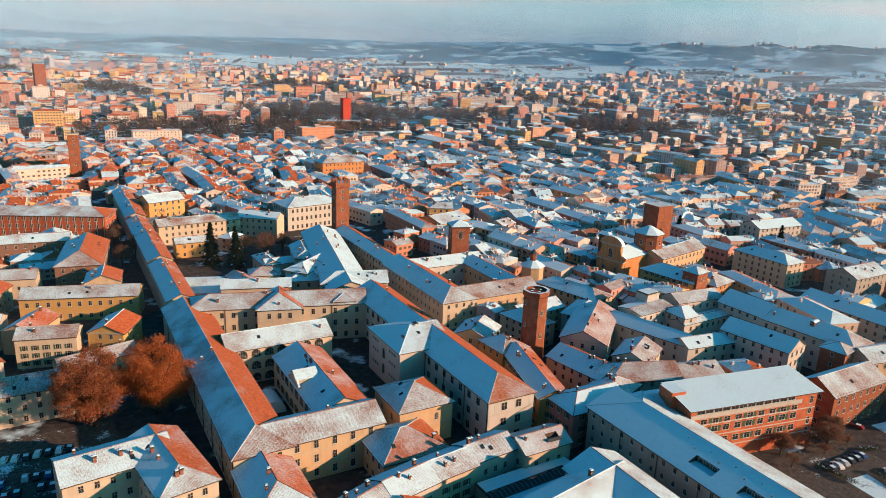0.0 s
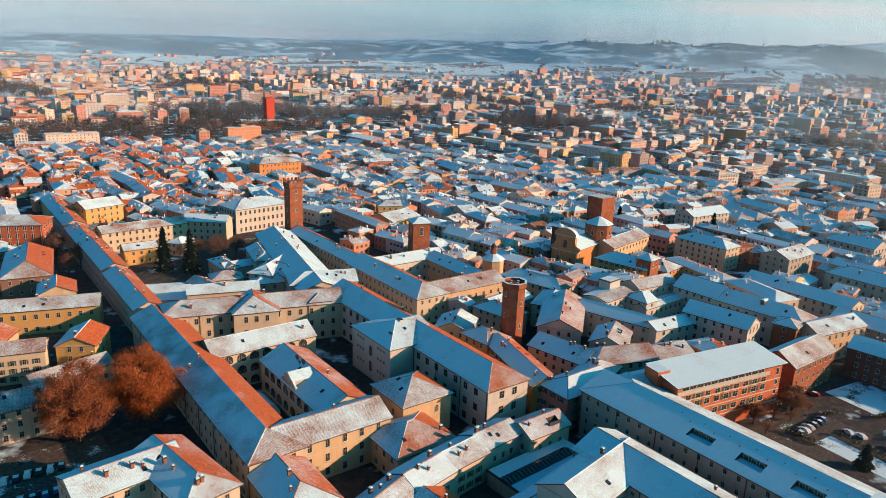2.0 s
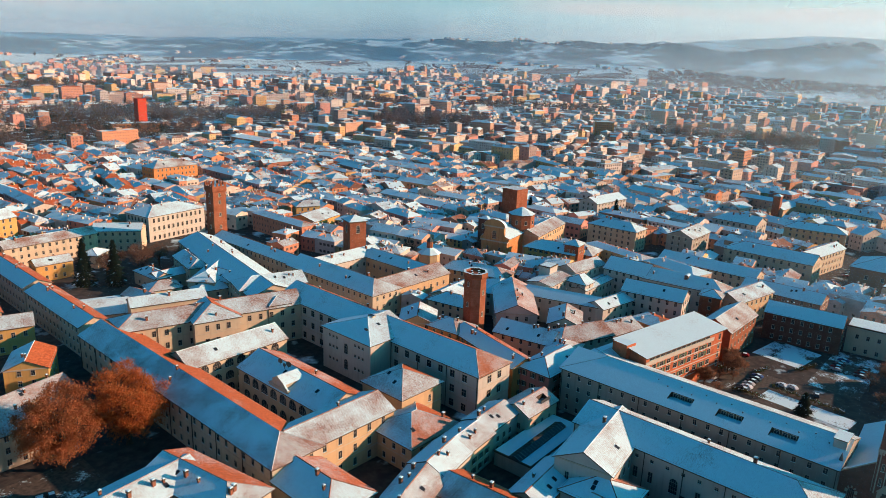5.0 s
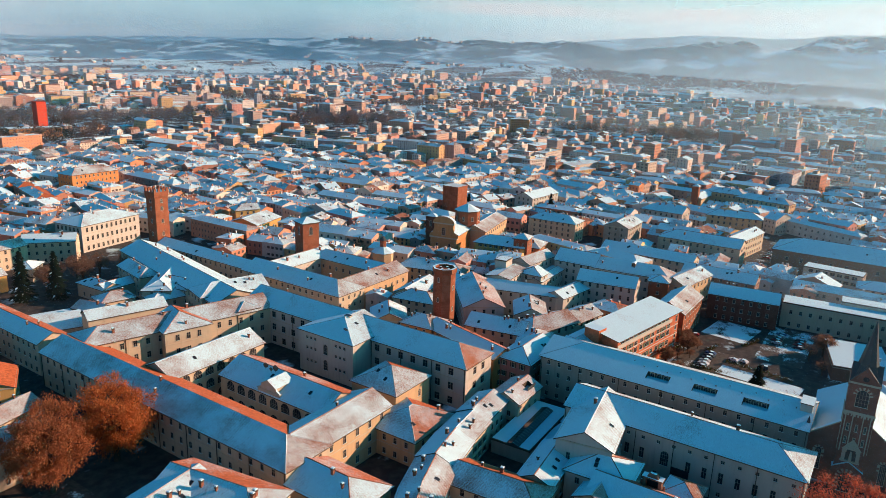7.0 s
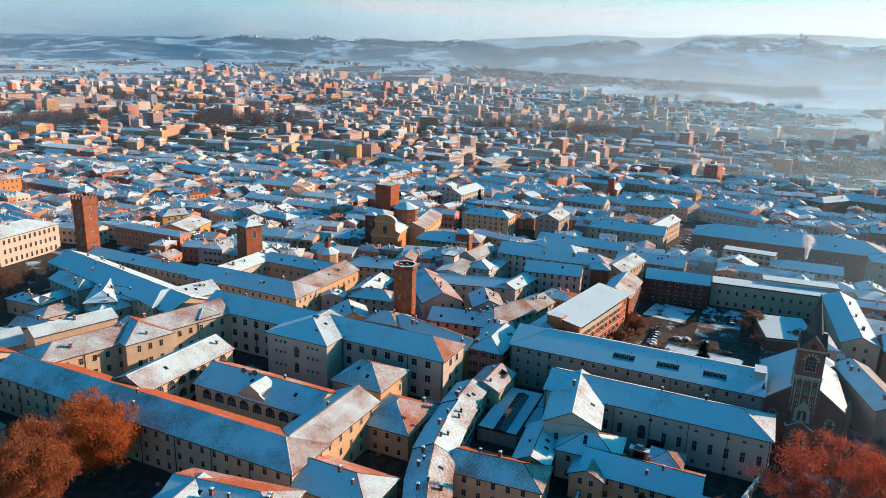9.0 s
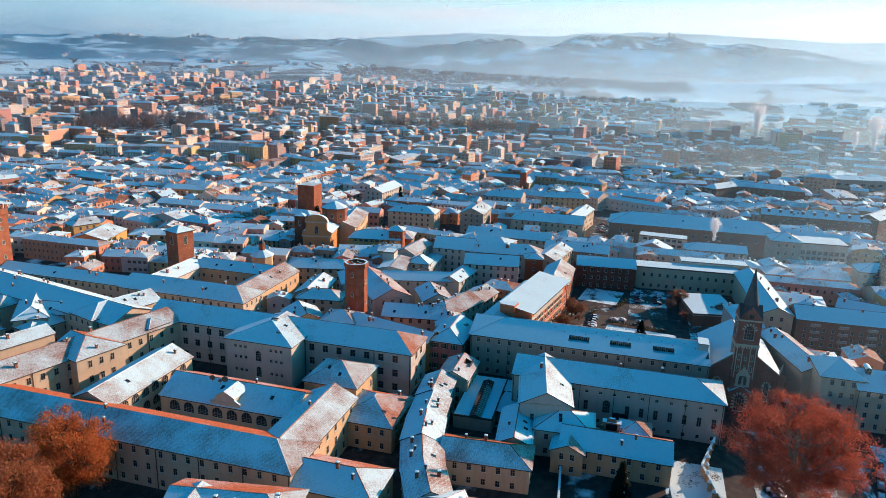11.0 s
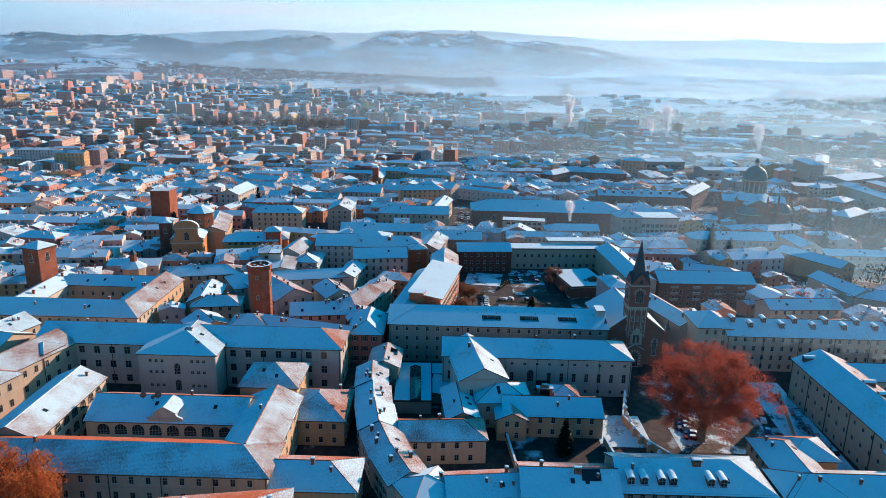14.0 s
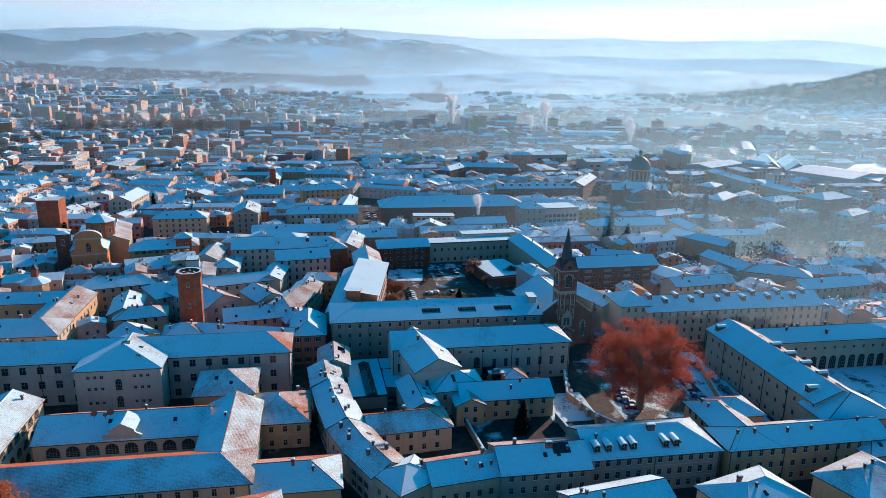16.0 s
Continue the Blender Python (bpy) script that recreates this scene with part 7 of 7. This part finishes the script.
M["hedge_leaf"] = leaves("hedge_leaves", (0.085, 0.085, 0.03), (0.05, 0.055, 0.025))
for k, q in enumerate(((204.6, 93, 203.8, 83), (203.8, 82, 201.6, 68), (212, 102, 220, 99.5), (205.5, 113.5, 218, 110.4), (219.2, 121, 218.4, 110.8), (192, 103.5, 193.5, 92), (226, 91, 238, 86.5))):
    hedge(*q, 1.7, 1.5, 100 + k)
for k, (x, y, h, r_) in enumerate(((197.2, 109.9, 5, 2.6), (201, 106, 4, 2.2), (206, 110, 6, 3.0), (196, 115, 6, 3), (213, 106, 4, 2.2), (229, 66, 8, 3.6), (216, 60, 7, 3.2), (185, 106, 5, 2.4))):
    broad_tree("garden_shrub", x, y, h, r_, "twigs", 700, 130 + k, "leafless brown garden shrub", size=0.16)


# ---------------------------------------------------------------- the old town round about
class Batch:
    """Many plain houses in one mesh, as numbers only."""

    def __init__(self):
        self.m = Mesh()

    def house(self, x, y, L, W, ang, h, pitch, hip, floors, windows=True, z0=0.0):
        c, s = math.cos(radians(ang)), math.sin(radians(ang))
        m = self.m
        T = lambda u, v, z: (x + u * c - v * s, y + u * s + v * c, z + z0)
        a, b_ = L / 2, W / 2
        base = len(m.v)
        zr = h + pitch * b_
        flat = pitch == 0
        m.v.extend([T(-a, -b_, -2), T(a, -b_, -2), T(a, b_, -2), T(-a, b_, -2), T(-a, -b_, h), T(a, -b_, h), T(a, b_, h), T(-a, b_, h), T(-a, 0, zr), T(a, 0, zr)])
        B = base
        m.f.extend([(B, B + 1, B + 5, B + 4), (B + 2, B + 3, B + 7, B + 6)])
        m.k.extend([0, 0])
        if hip or flat:
            m.f.extend([(B + 1, B + 2, B + 6, B + 5), (B + 3, B, B + 4, B + 7)])
        else:
            m.f.extend([(B + 1, B + 2, B + 6, B + 9, B + 5), (B + 3, B, B + 4, B + 8, B + 7)])
        m.k.extend([0, 0])
        o = 0.5
        ze = h - pitch * o + 0.05
        i = min(b_, a * 0.95) if hip else -0.3
        if flat:
            m.face([T(-a - .2, -b_ - .2, h), T(a + .2, -b_ - .2, h), T(a + .2, b_ + .2, h), T(-a - .2, b_ + .2, h)], 1)
            for p, q in (((-a, -b_), (a, -b_)), ((a, -b_), (a, b_)), ((a, b_), (-a, b_)), ((-a, b_), (-a, -b_))):
                m.face([T(*p, h - 0.6), T(*q, h - 0.6), T(*q, h + 0.4), T(*p, h + 0.4)], 0)
        else:
            B = len(m.v)
            oe = o if hip else 0.3
            m.v.extend([T(-a - oe, -b_ - o, ze), T(a + oe, -b_ - o, ze), T(a + oe, b_ + o, ze), T(-a - oe, b_ + o, ze), T(-a + i, 0, zr + .05), T(a - i, 0, zr + .05)])
            for f, (nu, nv) in (((B, B + 1, B + 5, B + 4), (0, -1)), ((B + 2, B + 3, B + 4, B + 5), (0, 1))) + ((((B + 1, B + 2, B + 5), (1, 0)), ((B + 3, B, B + 4), (-1, 0))) if hip else ()):
                m.f.append(f)
                kind = slope_kind(nu * c - nv * s, nu * s + nv * c, 0.9)
                # west of the long street the snow has gone from every slope that the sun reaches; far to the east it still lies on most
                m.k.append(3 if kind == 1 and x < 0.42 * y - 60 else 1 if kind == 1 and x > 0.42 * y + 60 and (x * 7 + y * 3) % 10 < 3.5 else 1 + kind)
        if not flat and z0 == 0:
            for _ in range(rng.randint(2, 5)):
                u, v = rng.uniform(-0.4, 0.4) * L, rng.uniform(-0.35, 0.35) * W
                zc, q = zr - pitch * abs(v), rng.uniform(0.25, 0.5)
                P4 = [(u - q, v - q), (u + q, v - q), (u + q, v + q), (u - q, v + q)]
                for k in range(4):
                    m.face([T(*P4[k], zc - 0.6), T(*P4[(k + 1) % 4], zc - 0.6), T(*P4[(k + 1) % 4], zc + 1.2), T(*P4[k], zc + 1.2)], 0)
                m.face([T(*p, zc + 1.2) for p in P4], 1)
        if windows and floors:
            st = (h - 0.8) / floors
            gap, half, tall = rng.choice((2.9, 3.3, 3.8, 4.4)), rng.choice((0.4, 0.5, 0.6, 0.9)), rng.uniform(1.2, 1.9)
            for nu, nv, ln, off in ((0, -1, L, b_), (-1, 0, W, a), (0, 1, L, b_), (1, 0, W, a)):
                wx, wy = nu * c - nv * s, nu * s + nv * c
                if wx * -0.7 + wy * -0.7 < -0.25:
                    continue
                n = int(ln / gap)
                for j in range(n):
                    t = (j - (n - 1) / 2) * gap
                    for k in range(floors):
                        if rng.random() < 0.12:
                            continue
                        zz = 1.2 + k * st
                        P = lambda d, z: T(nu * (off + 0.06) + (-nv) * (t + d), nv * (off + 0.06) + nu * (t + d), z)
                        m.face([P(-half, zz), P(half, zz), P(half, zz + tall), P(-half, zz + tall)], 4)

    def build(self, name, label, category):
        if self.m.f:
            lone(name, self.m, ["town_far", "snow_far", "frost_far", "bare_far", "far_window"], label, category, "stuff")


trees = Mesh()


def far_tree(x, y, z, r, h, k):
    """A leafless or evergreen crown far off: a loose dome of many thin, upswept twigs on a short stem."""
    near = math.hypot(x, y) < 1500
    n = 90 if near else 34
    trees.face([(x - 0.25, y, z), (x + 0.25, y, z), (x + 0.1, y, z + h * 0.5), (x - 0.1, y, z + h * 0.5)], 2)
    for _ in range(n):
        a, e, q = rng.uniform(0, 6.283), rng.uniform(-0.9, 1.35), rng.uniform(0.25, 1.0) ** 0.7
        ca, sa = math.cos(a), math.sin(a)
        px, py, pz = x + r * q * ca * math.cos(e), y + r * q * sa * math.cos(e), z + h * 0.58 + h * 0.42 * q * math.sin(e)
        s = r * rng.uniform(0.12, 0.26) * (1.0 if near else 1.5)
        w = s * rng.uniform(0.25, 0.5)
        t = rng.uniform(0, 6.283)
        dx, dy = math.cos(t) * w, math.sin(t) * w
        trees.face([(px - dx, py - dy, pz), (px + dx, py + dy, pz), (px + ca * s * 0.7 + dx * 0.4, py + sa * s * 0.7 + dy * 0.4, pz + s), (px + ca * s * 0.7 - dx * 0.4, py + sa * s * 0.7 - dy * 0.4, pz + s)], k)


def in_view(x, y, margin=8.0):
    yaw = math.degrees(math.atan2(x + 30, y + 40))
    return -8 - margin < yaw < 138 + margin


def old_reach(yaw):
    """How far the old town goes, over the bearing."""
    return along([(-180, 850), (25, 830), (38, 760), (55, 690), (75, 630), (95, 560), (180, 480)], yaw)


rng = random.Random(21)
near_count = 0
old = Batch()
plots = []
bx = -420
while bx < 820:
    sx = rng.choice((26, 32, 38, 46, 58))
    by = -420 - rng.uniform(0, 50)
    while by < 900:
        sy = rng.uniform(34, 74)
        plots.append((bx + sx / 2, by + sy / 2, sx - 3.6, sy - 3.6))
        by += sy
    bx += sx
for px, py, sx, sy in plots:
    rr = math.hypot(px, py)
    if rr > old_reach(math.degrees(math.atan2(px, py))) or (px < -40 and py < 150) or (px + py < 40 and px < 60):
        continue
    tilt = 20 * noise.noise(Vector((px * 0.0032, py * 0.0032, 0))) + rng.uniform(-15, 15)
    ct, st_ = math.cos(radians(tilt)), math.sin(radians(tilt))
    lots = []
    for side in (0, 1):
        y0 = -sy / 2
        d = rng.uniform(11, 15)
        while y0 < sy / 2 - 6:
            l = rng.choice((12, 16, 22, 30, 42)) * rng.uniform(0.85, 1.15)
            l = min(l, sy / 2 - y0)
            lots.append(((-sx / 2 + d / 2) if side == 0 else (sx / 2 - d / 2), y0 + l / 2, l, d, -90))
            y0 += l
    for side in (0, 1):
        x0 = -sx / 2 + 11
        while x0 < sx / 2 - 14:
            l = min(rng.uniform(9, 18), sx / 2 - 11 - x0)
            d = rng.uniform(9, 12)
            if l > 5:
                lots.append((x0 + l / 2, (-sy / 2 + d / 2) if side == 0 else (sy / 2 - d / 2), l, d, 0))
            x0 += l
    outer = len(lots)
    for _ in range(int(sx * sy / 230)):
        lots.append((rng.uniform(-0.32, 0.32) * sx, rng.uniform(-0.35, 0.35) * sy, rng.uniform(9, 24), rng.uniform(7, 12), rng.choice((0, -90))))
    if rng.random() < 0.14:
        # one large house round a court
        dc = rng.uniform(9, 11)
        lots = [(-sx / 2 + dc / 2, 0, sy, dc, -90), (sx / 2 - dc / 2, 0, sy, dc, -90), (0, -sy / 2 + dc / 2, sx - dc, dc, 0), (0, sy / 2 - dc / 2, sx - dc, dc, 0)]
        outer = 4
    ready = []
    for i, (lx, ly, l, d, a) in enumerate(lots):
        if 8 < l < 24 and rng.random() < 0.45:
            l, d, a = d, l, a + 90
        x, y = px + lx * ct - ly * st_, py + lx * st_ + ly * ct
        if in_view(x, y) and is_free(x, y, l * 0.96, d * 0.96, a + tilt):
            ready.append((i, x, y, l, d, a))
    base_h = rng.uniform(7.5, 11)
    for i, x, y, l, d, a in ready:
        if px > 230 and py < -50 and rng.random() < (0.55 if py > -120 else 0.78):
            # gardens and yards between the halls beyond the cloister
            if rng.random() < 0.5:
                far_tree(x, y, 0, rng.uniform(3, 6), rng.uniform(8, 16), 1 if rng.random() < 0.6 else 0)
            continue
        inner = i >= outer
        h = base_h + rng.uniform(-2.2, 2.2) if not inner else rng.uniform(4, 9)
        pitch = rng.uniform(0.24, 0.42)
        hip = rng.random() < 0.42
        reserve(x, y, l * 0.8, d * 0.8, a + tilt)
        fl = max(2, int(h / 3.4))
        dist = math.hypot(x - 20, y - 80)
        if dist < 300 and near_count < 6 and not inner:
            near_count += 1
            b = building("town_house", x, y, "old town house with snowy tiled roof", group="old town houses")
            Wing(b, x, y, l, d, a + tilt, h, "town", ends="hh" if hip else "gg", floors=fl, gap=4.4, sides="a", chimneys=2, pitch=pitch, bands=False, plan=False, covers=("thin", "mottled", "bare") if x < 120 else ("snow", "frost", "bare"))
        else:
            old.house(x, y, l, d, a + tilt + rng.uniform(-3, 3), h, pitch, hip, fl)
            if not inner and rng.random() < 0.65:
                e = rng.uniform(4, 8)
                t = radians(a + tilt)
                k = rng.choice((-1, 1)) * d * 0.5
                u = rng.uniform(-0.3, 0.3) * l
                old.house(x + u * math.cos(t) - k * math.sin(t), y + u * math.sin(t) + k * math.cos(t), e + 3, e, a + tilt + 90, h * rng.uniform(0.6, 1.0), pitch, rng.random() < 0.3, fl)
            if rng.random() < 0.03:
                far_tree(x + rng.uniform(-9, 9), y + rng.uniform(-9, 9), 0, rng.uniform(2.5, 4.5), rng.uniform(9, 15), 1 if rng.random() < 0.5 else 0)
old.build("old_town_houses", "dense old town of tiled houses under thin snow", "houses")


# ---------------------------------------------------------------- newer quarters, farms and trees out to the fields
def town_reach(yaw):
    pts = [(-20, 2700), (0, 2700), (30, 2500), (50, 2550), (60, 2500), (70, 2350), (83, 2150), (88, 1800), (95, 1560), (105, 1560), (122, 1640), (150, 1600)]
    for (a, p), (c, q) in zip(pts, pts[1:]):
        if a <= yaw <= c:
            return p + (q - p) * (yaw - a) / (c - a)
    return 1000


far = Batch()
step = 29.0
rng = random.Random(77)
for i in range(-29, 115):
    for j in range(-57, 117):
        x, y = i * step + rng.uniform(-12, 12), j * step + rng.uniform(-12, 12)
        r = math.hypot(x, y)
        yaw = math.degrees(math.atan2(x, y))
        if r < old_reach(yaw) - 30 or r > 3300 or not in_view(x, y, 3):
            continue
        reach = town_reach(yaw)
        dens = noise.noise(Vector((x * 0.0035, y * 0.0035, 5)))
        park_zone = noise.noise(Vector((x * 0.0042, y * 0.0042, 15))) > 0.42 or math.hypot((x - 240) / 210, (y - 940) / 85) < 1 or math.hypot((x - 410) / 130, (y - 1150) / 130) < 1 or math.hypot((x - 610) / 150, (y - 1070) / 80) < 1
        if r > reach * (1 + 0.12 * dens):
            continue
        z = ground_z(x, y) if r > 1690 else 0
        if not is_free(x, y, 17, 17):
            continue
        turn = 8 * round(3 * noise.noise(Vector((x * 0.002, y * 0.002, 1)))) + rng.choice((0, 90)) + rng.uniform(-5, 5)
        thin = 0.16 if r < 1100 else 0.40
        if park_zone:
            if rng.random() < 0.9:
                for _ in range(5):
                    far_tree(x + rng.uniform(-15, 15), y + rng.uniform(-15, 15), z, rng.uniform(4.5, 8), rng.uniform(14, 21), 1 if rng.random() < 0.12 else 0)
            continue
        q = rng.random()
        if q < thin:
            for _ in range(rng.randint(0, 2)):
                far_tree(x + rng.uniform(-9, 9), y + rng.uniform(-9, 9), z, rng.uniform(2.5, 5), rng.uniform(6, 13), 1 if rng.random() < 0.25 else 0)
            continue
        if (dens > -0.15 or yaw > 97) and q < thin + (0.5 if yaw > 97 else 0.34 if r < 1500 else 0.25):
            L, W, h = rng.choice((14, 17, 22, 28, 36, 44)) * rng.uniform(0.9, 1.1), rng.uniform(11, 15), rng.choice((9, 12, 12, 15, 16, 18, 21, 24))
            if r < 1000:
                L, h = L * rng.uniform(0.9, 1.3), h * 0.75
            flat_top = rng.random() < 0.4
            far.house(x, y, L, W, turn, h, 0 if flat_top else rng.uniform(0.25, 0.4), rng.random() < 0.6, int(h / 3.1), r < 2000, z)
            if flat_top:
                # lift and stair heads on the flat roofs
                far.house(x + rng.uniform(-3, 3), y + rng.uniform(-3, 3), rng.uniform(4, 9), rng.uniform(4, 6), turn, h + 2.6, 0, False, 0, False, z)
        elif q > 0.975:
            far.house(x, y, rng.uniform(35, 60), rng.uniform(18, 30), turn, rng.uniform(7, 10), 0.12, False, 1, False, z)
        else:
            h = rng.choice((5, 6, 7, 9))
            far.house(x, y, rng.uniform(10, 20 if r > 1000 else 28), rng.uniform(8, 12), turn, h, rng.uniform(0.32, 0.45), rng.random() < 0.45, int(h / 3.0), r < 1700, z)
far.build("outer_town_houses", "apartment blocks and houses of the outer town in snow", "houses")

# tree lines along fields and river, with scattered farms
farms = Batch()
for _ in range(460):
    yaw, r = rng.uniform(-4, 136), 0
    r = town_reach(yaw) + rng.uniform(0.0, 1.0) ** 1.2 * (3400 - town_reach(yaw))
    a = rng.uniform(-25, 25) + (90 if rng.random() < 0.25 else 0)
    cx, cy = r * math.sin(radians(yaw)), r * math.cos(radians(yaw))
    if rng.random() < 0.75:
        dx, dy = math.cos(radians(-yaw + a)), math.sin(radians(-yaw + a))
        for k in range(rng.randint(6, 26)):
            x, y = cx + dx * k * 8, cy + dy * k * 8
            far_tree(x, y, ground_z(x, y), rng.uniform(3, 6), rng.uniform(7, 14), 1 if rng.random() < 0.06 else 0)
    else:
        for k in range(rng.randint(1, 6)):
            x, y = cx + rng.uniform(-60, 60), cy + rng.uniform(-60, 60)
            farms.house(x, y, rng.uniform(12, 40), rng.uniform(9, 16), rng.uniform(0, 90), rng.uniform(5, 9), 0.35, False, 2, False, ground_z(x, y))
for _ in range(150):
    x, y = rng.gauss(440, 26), rng.gauss(-165, 28)
    if is_free(x, y, 4, 4) or math.hypot(x - 455, y + 150) < 30:
        far_tree(x, y, 0, rng.uniform(3, 5.5), rng.uniform(9, 15), 1 if rng.random() < 0.15 else 0)
# dark gardens round the apartment quarter
for _ in range(420):
    x, y = rng.uniform(262, 430), rng.uniform(-270, -140)
    if is_free(x, y, 6, 6):
        far_tree(x, y, 0, rng.uniform(2.5, 4.5), rng.uniform(7, 15), 1 if rng.random() < 0.7 else 0)
# tall evergreens among the apartment blocks
for x, y in ((1254, 292), (1266, 240), (1276, 199)):
    for _ in range(14):
        far_tree(x + rng.gauss(0, 6), y + rng.gauss(0, 6), 0, rng.uniform(6, 9), rng.uniform(20, 30), 1)
for _ in range(2600):
    yaw, r = rng.gauss(134, 10), rng.gauss(2060, 240)
    x, y = r * math.sin(radians(yaw)), r * math.cos(radians(yaw))
    if ground_z(x, y) > 12:
        far_tree(x, y, ground_z(x, y) - 1, rng.uniform(6, 11), rng.uniform(9, 17), 1)
# woods along the river below the hills
for _ in range(2600):
    yaw, r = rng.uniform(63, 91), rng.uniform(2560, 3300)
    if noise.noise(Vector((yaw * 0.35, r * 0.004, 2))) < -0.25:
        continue
    x, y = r * math.sin(radians(yaw)), r * math.cos(radians(yaw))
    far_tree(x, y, ground_z(x, y) - 1, rng.uniform(6, 10), rng.uniform(10, 17), 0)
# villages along the crest
for yaw in [rng.gauss(83.5, 1.6) for _ in range(34)] + [rng.gauss(89.2, 0.7) for _ in range(14)] + [rng.gauss(44, 2.2) for _ in range(26)] + [rng.gauss(52, 3.0) for _ in range(24)]:
    r = rng.uniform(3780, 3900)
    x, y = r * math.sin(radians(yaw)), r * math.cos(radians(yaw))
    farms.house(x, y, rng.uniform(12, 24), rng.uniform(9, 13), rng.uniform(0, 90), rng.uniform(6, 10), 0.35, False, 2, False, ground_z(x, y))
x, y = 3850 * math.sin(radians(89.6)), 3850 * math.cos(radians(89.6))
farms.house(x, y, 8, 8, 20, 30, 0.5, True, 0, False, ground_z(x, y))
farms.build("farm_buildings", "scattered farms and sheds in snowy fields", "farms")
lone("distant_trees", trees, ["far_twigs", "needles", "bark"], "leafless tree lines and gardens in the distance", "trees", "stuff")


# ---------------------------------------------------------------- translucent sheets that imitate haze over town and plain
def haze_material(name, thin, thick, top, tone):
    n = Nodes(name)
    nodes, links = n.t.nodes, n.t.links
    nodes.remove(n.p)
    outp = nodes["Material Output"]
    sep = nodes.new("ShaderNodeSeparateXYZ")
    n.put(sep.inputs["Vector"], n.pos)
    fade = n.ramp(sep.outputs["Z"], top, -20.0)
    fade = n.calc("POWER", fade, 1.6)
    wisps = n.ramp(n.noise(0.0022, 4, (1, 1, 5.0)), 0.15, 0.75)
    # denser towards the sun, to imitate the glow in the haze
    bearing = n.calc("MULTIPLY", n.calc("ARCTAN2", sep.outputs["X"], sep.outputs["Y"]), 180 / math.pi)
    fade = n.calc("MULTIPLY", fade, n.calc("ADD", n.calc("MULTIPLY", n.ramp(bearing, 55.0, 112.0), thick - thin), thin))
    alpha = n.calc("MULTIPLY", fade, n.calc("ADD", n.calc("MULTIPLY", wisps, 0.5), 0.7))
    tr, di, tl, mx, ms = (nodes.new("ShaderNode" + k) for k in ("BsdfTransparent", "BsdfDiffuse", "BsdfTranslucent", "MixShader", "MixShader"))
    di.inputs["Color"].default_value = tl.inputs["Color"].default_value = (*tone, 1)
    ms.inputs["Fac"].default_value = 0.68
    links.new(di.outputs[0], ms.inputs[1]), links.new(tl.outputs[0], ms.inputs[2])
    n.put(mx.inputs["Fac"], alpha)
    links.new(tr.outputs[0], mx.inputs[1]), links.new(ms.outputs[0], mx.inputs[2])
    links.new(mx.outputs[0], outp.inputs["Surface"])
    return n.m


def steam_material():
    n = Nodes("chimney_steam")
    nodes, links = n.t.nodes, n.t.links
    nodes.remove(n.p)
    tr, di, tl, mx, ms = (nodes.new("ShaderNode" + k) for k in ("BsdfTransparent", "BsdfDiffuse", "BsdfTranslucent", "MixShader", "MixShader"))
    di.inputs["Color"].default_value = tl.inputs["Color"].default_value = (0.9, 0.9, 0.9, 1)
    links.new(di.outputs[0], ms.inputs[1]), links.new(tl.outputs[0], ms.inputs[2])
    mx.inputs["Fac"].default_value = 1.0
    links.new(tr.outputs[0], mx.inputs[1]), links.new(ms.outputs[0], mx.inputs[2])
    links.new(mx.outputs[0], nodes["Material Output"].inputs["Surface"])
    return n.m


M["steam"] = steam_material()
rng = random.Random(9)
for x, y, z, hgt in ((1035, -72, 16, 44), (946, -182, 14, 22), (950, -206, 14, 42), (788, -277, 12, 32), (322, 41, 16, 12)):
    m = Mesh()
    for i in range(3600):
        t = rng.random() ** 0.7
        spread = hgt * (0.04 + 0.26 * t) * (0.85 + 0.25 * math.sin(t * 9 + x))
        c = Vector((t * hgt * 0.28 + rng.gauss(0, 0.45) * spread, rng.gauss(0, 0.45) * spread, t * hgt + rng.gauss(0, 0.3) * spread))
        u = Vector((rng.gauss(0, 1), rng.gauss(0, 1), rng.gauss(0, 1))).normalized()
        v = u.orthogonal().normalized()
        w_, z1 = u.cross(v), hgt * 0.016 * rng.uniform(0.5, 1.3)
        m.face([c - v * z1, c + w_ * z1, c + v * z1, c - w_ * z1])
    me = m.data("steam_plume", ["steam"])
    ob = new("steam_plume", me)
    ob.location = (x, y, z)
    tagged(ob, "white steam rising from a chimney in the cold", "steam", kind="stuff")

# haze painted on arcs of translucent sheet; the inner ones lift the darks
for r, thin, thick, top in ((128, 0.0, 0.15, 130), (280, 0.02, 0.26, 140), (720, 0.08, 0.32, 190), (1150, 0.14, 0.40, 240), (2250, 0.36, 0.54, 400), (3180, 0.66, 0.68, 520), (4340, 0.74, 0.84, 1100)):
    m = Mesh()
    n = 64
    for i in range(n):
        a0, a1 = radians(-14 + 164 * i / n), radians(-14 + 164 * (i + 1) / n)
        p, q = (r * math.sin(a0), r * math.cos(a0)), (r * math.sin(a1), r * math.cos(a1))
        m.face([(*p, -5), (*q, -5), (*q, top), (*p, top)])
    lone("mist_bank", m, [haze_material("translucent_haze", thin, thick, top, {2250: (0.61, 0.83, 0.99), 3180: (0.52, 0.81, 1.0), 4340: (0.54, 0.81, 1.0)}.get(r, (0.50, 0.82, 1.0)))], "curved translucent sheet standing in for haze over town and plain", "mist", "stuff")
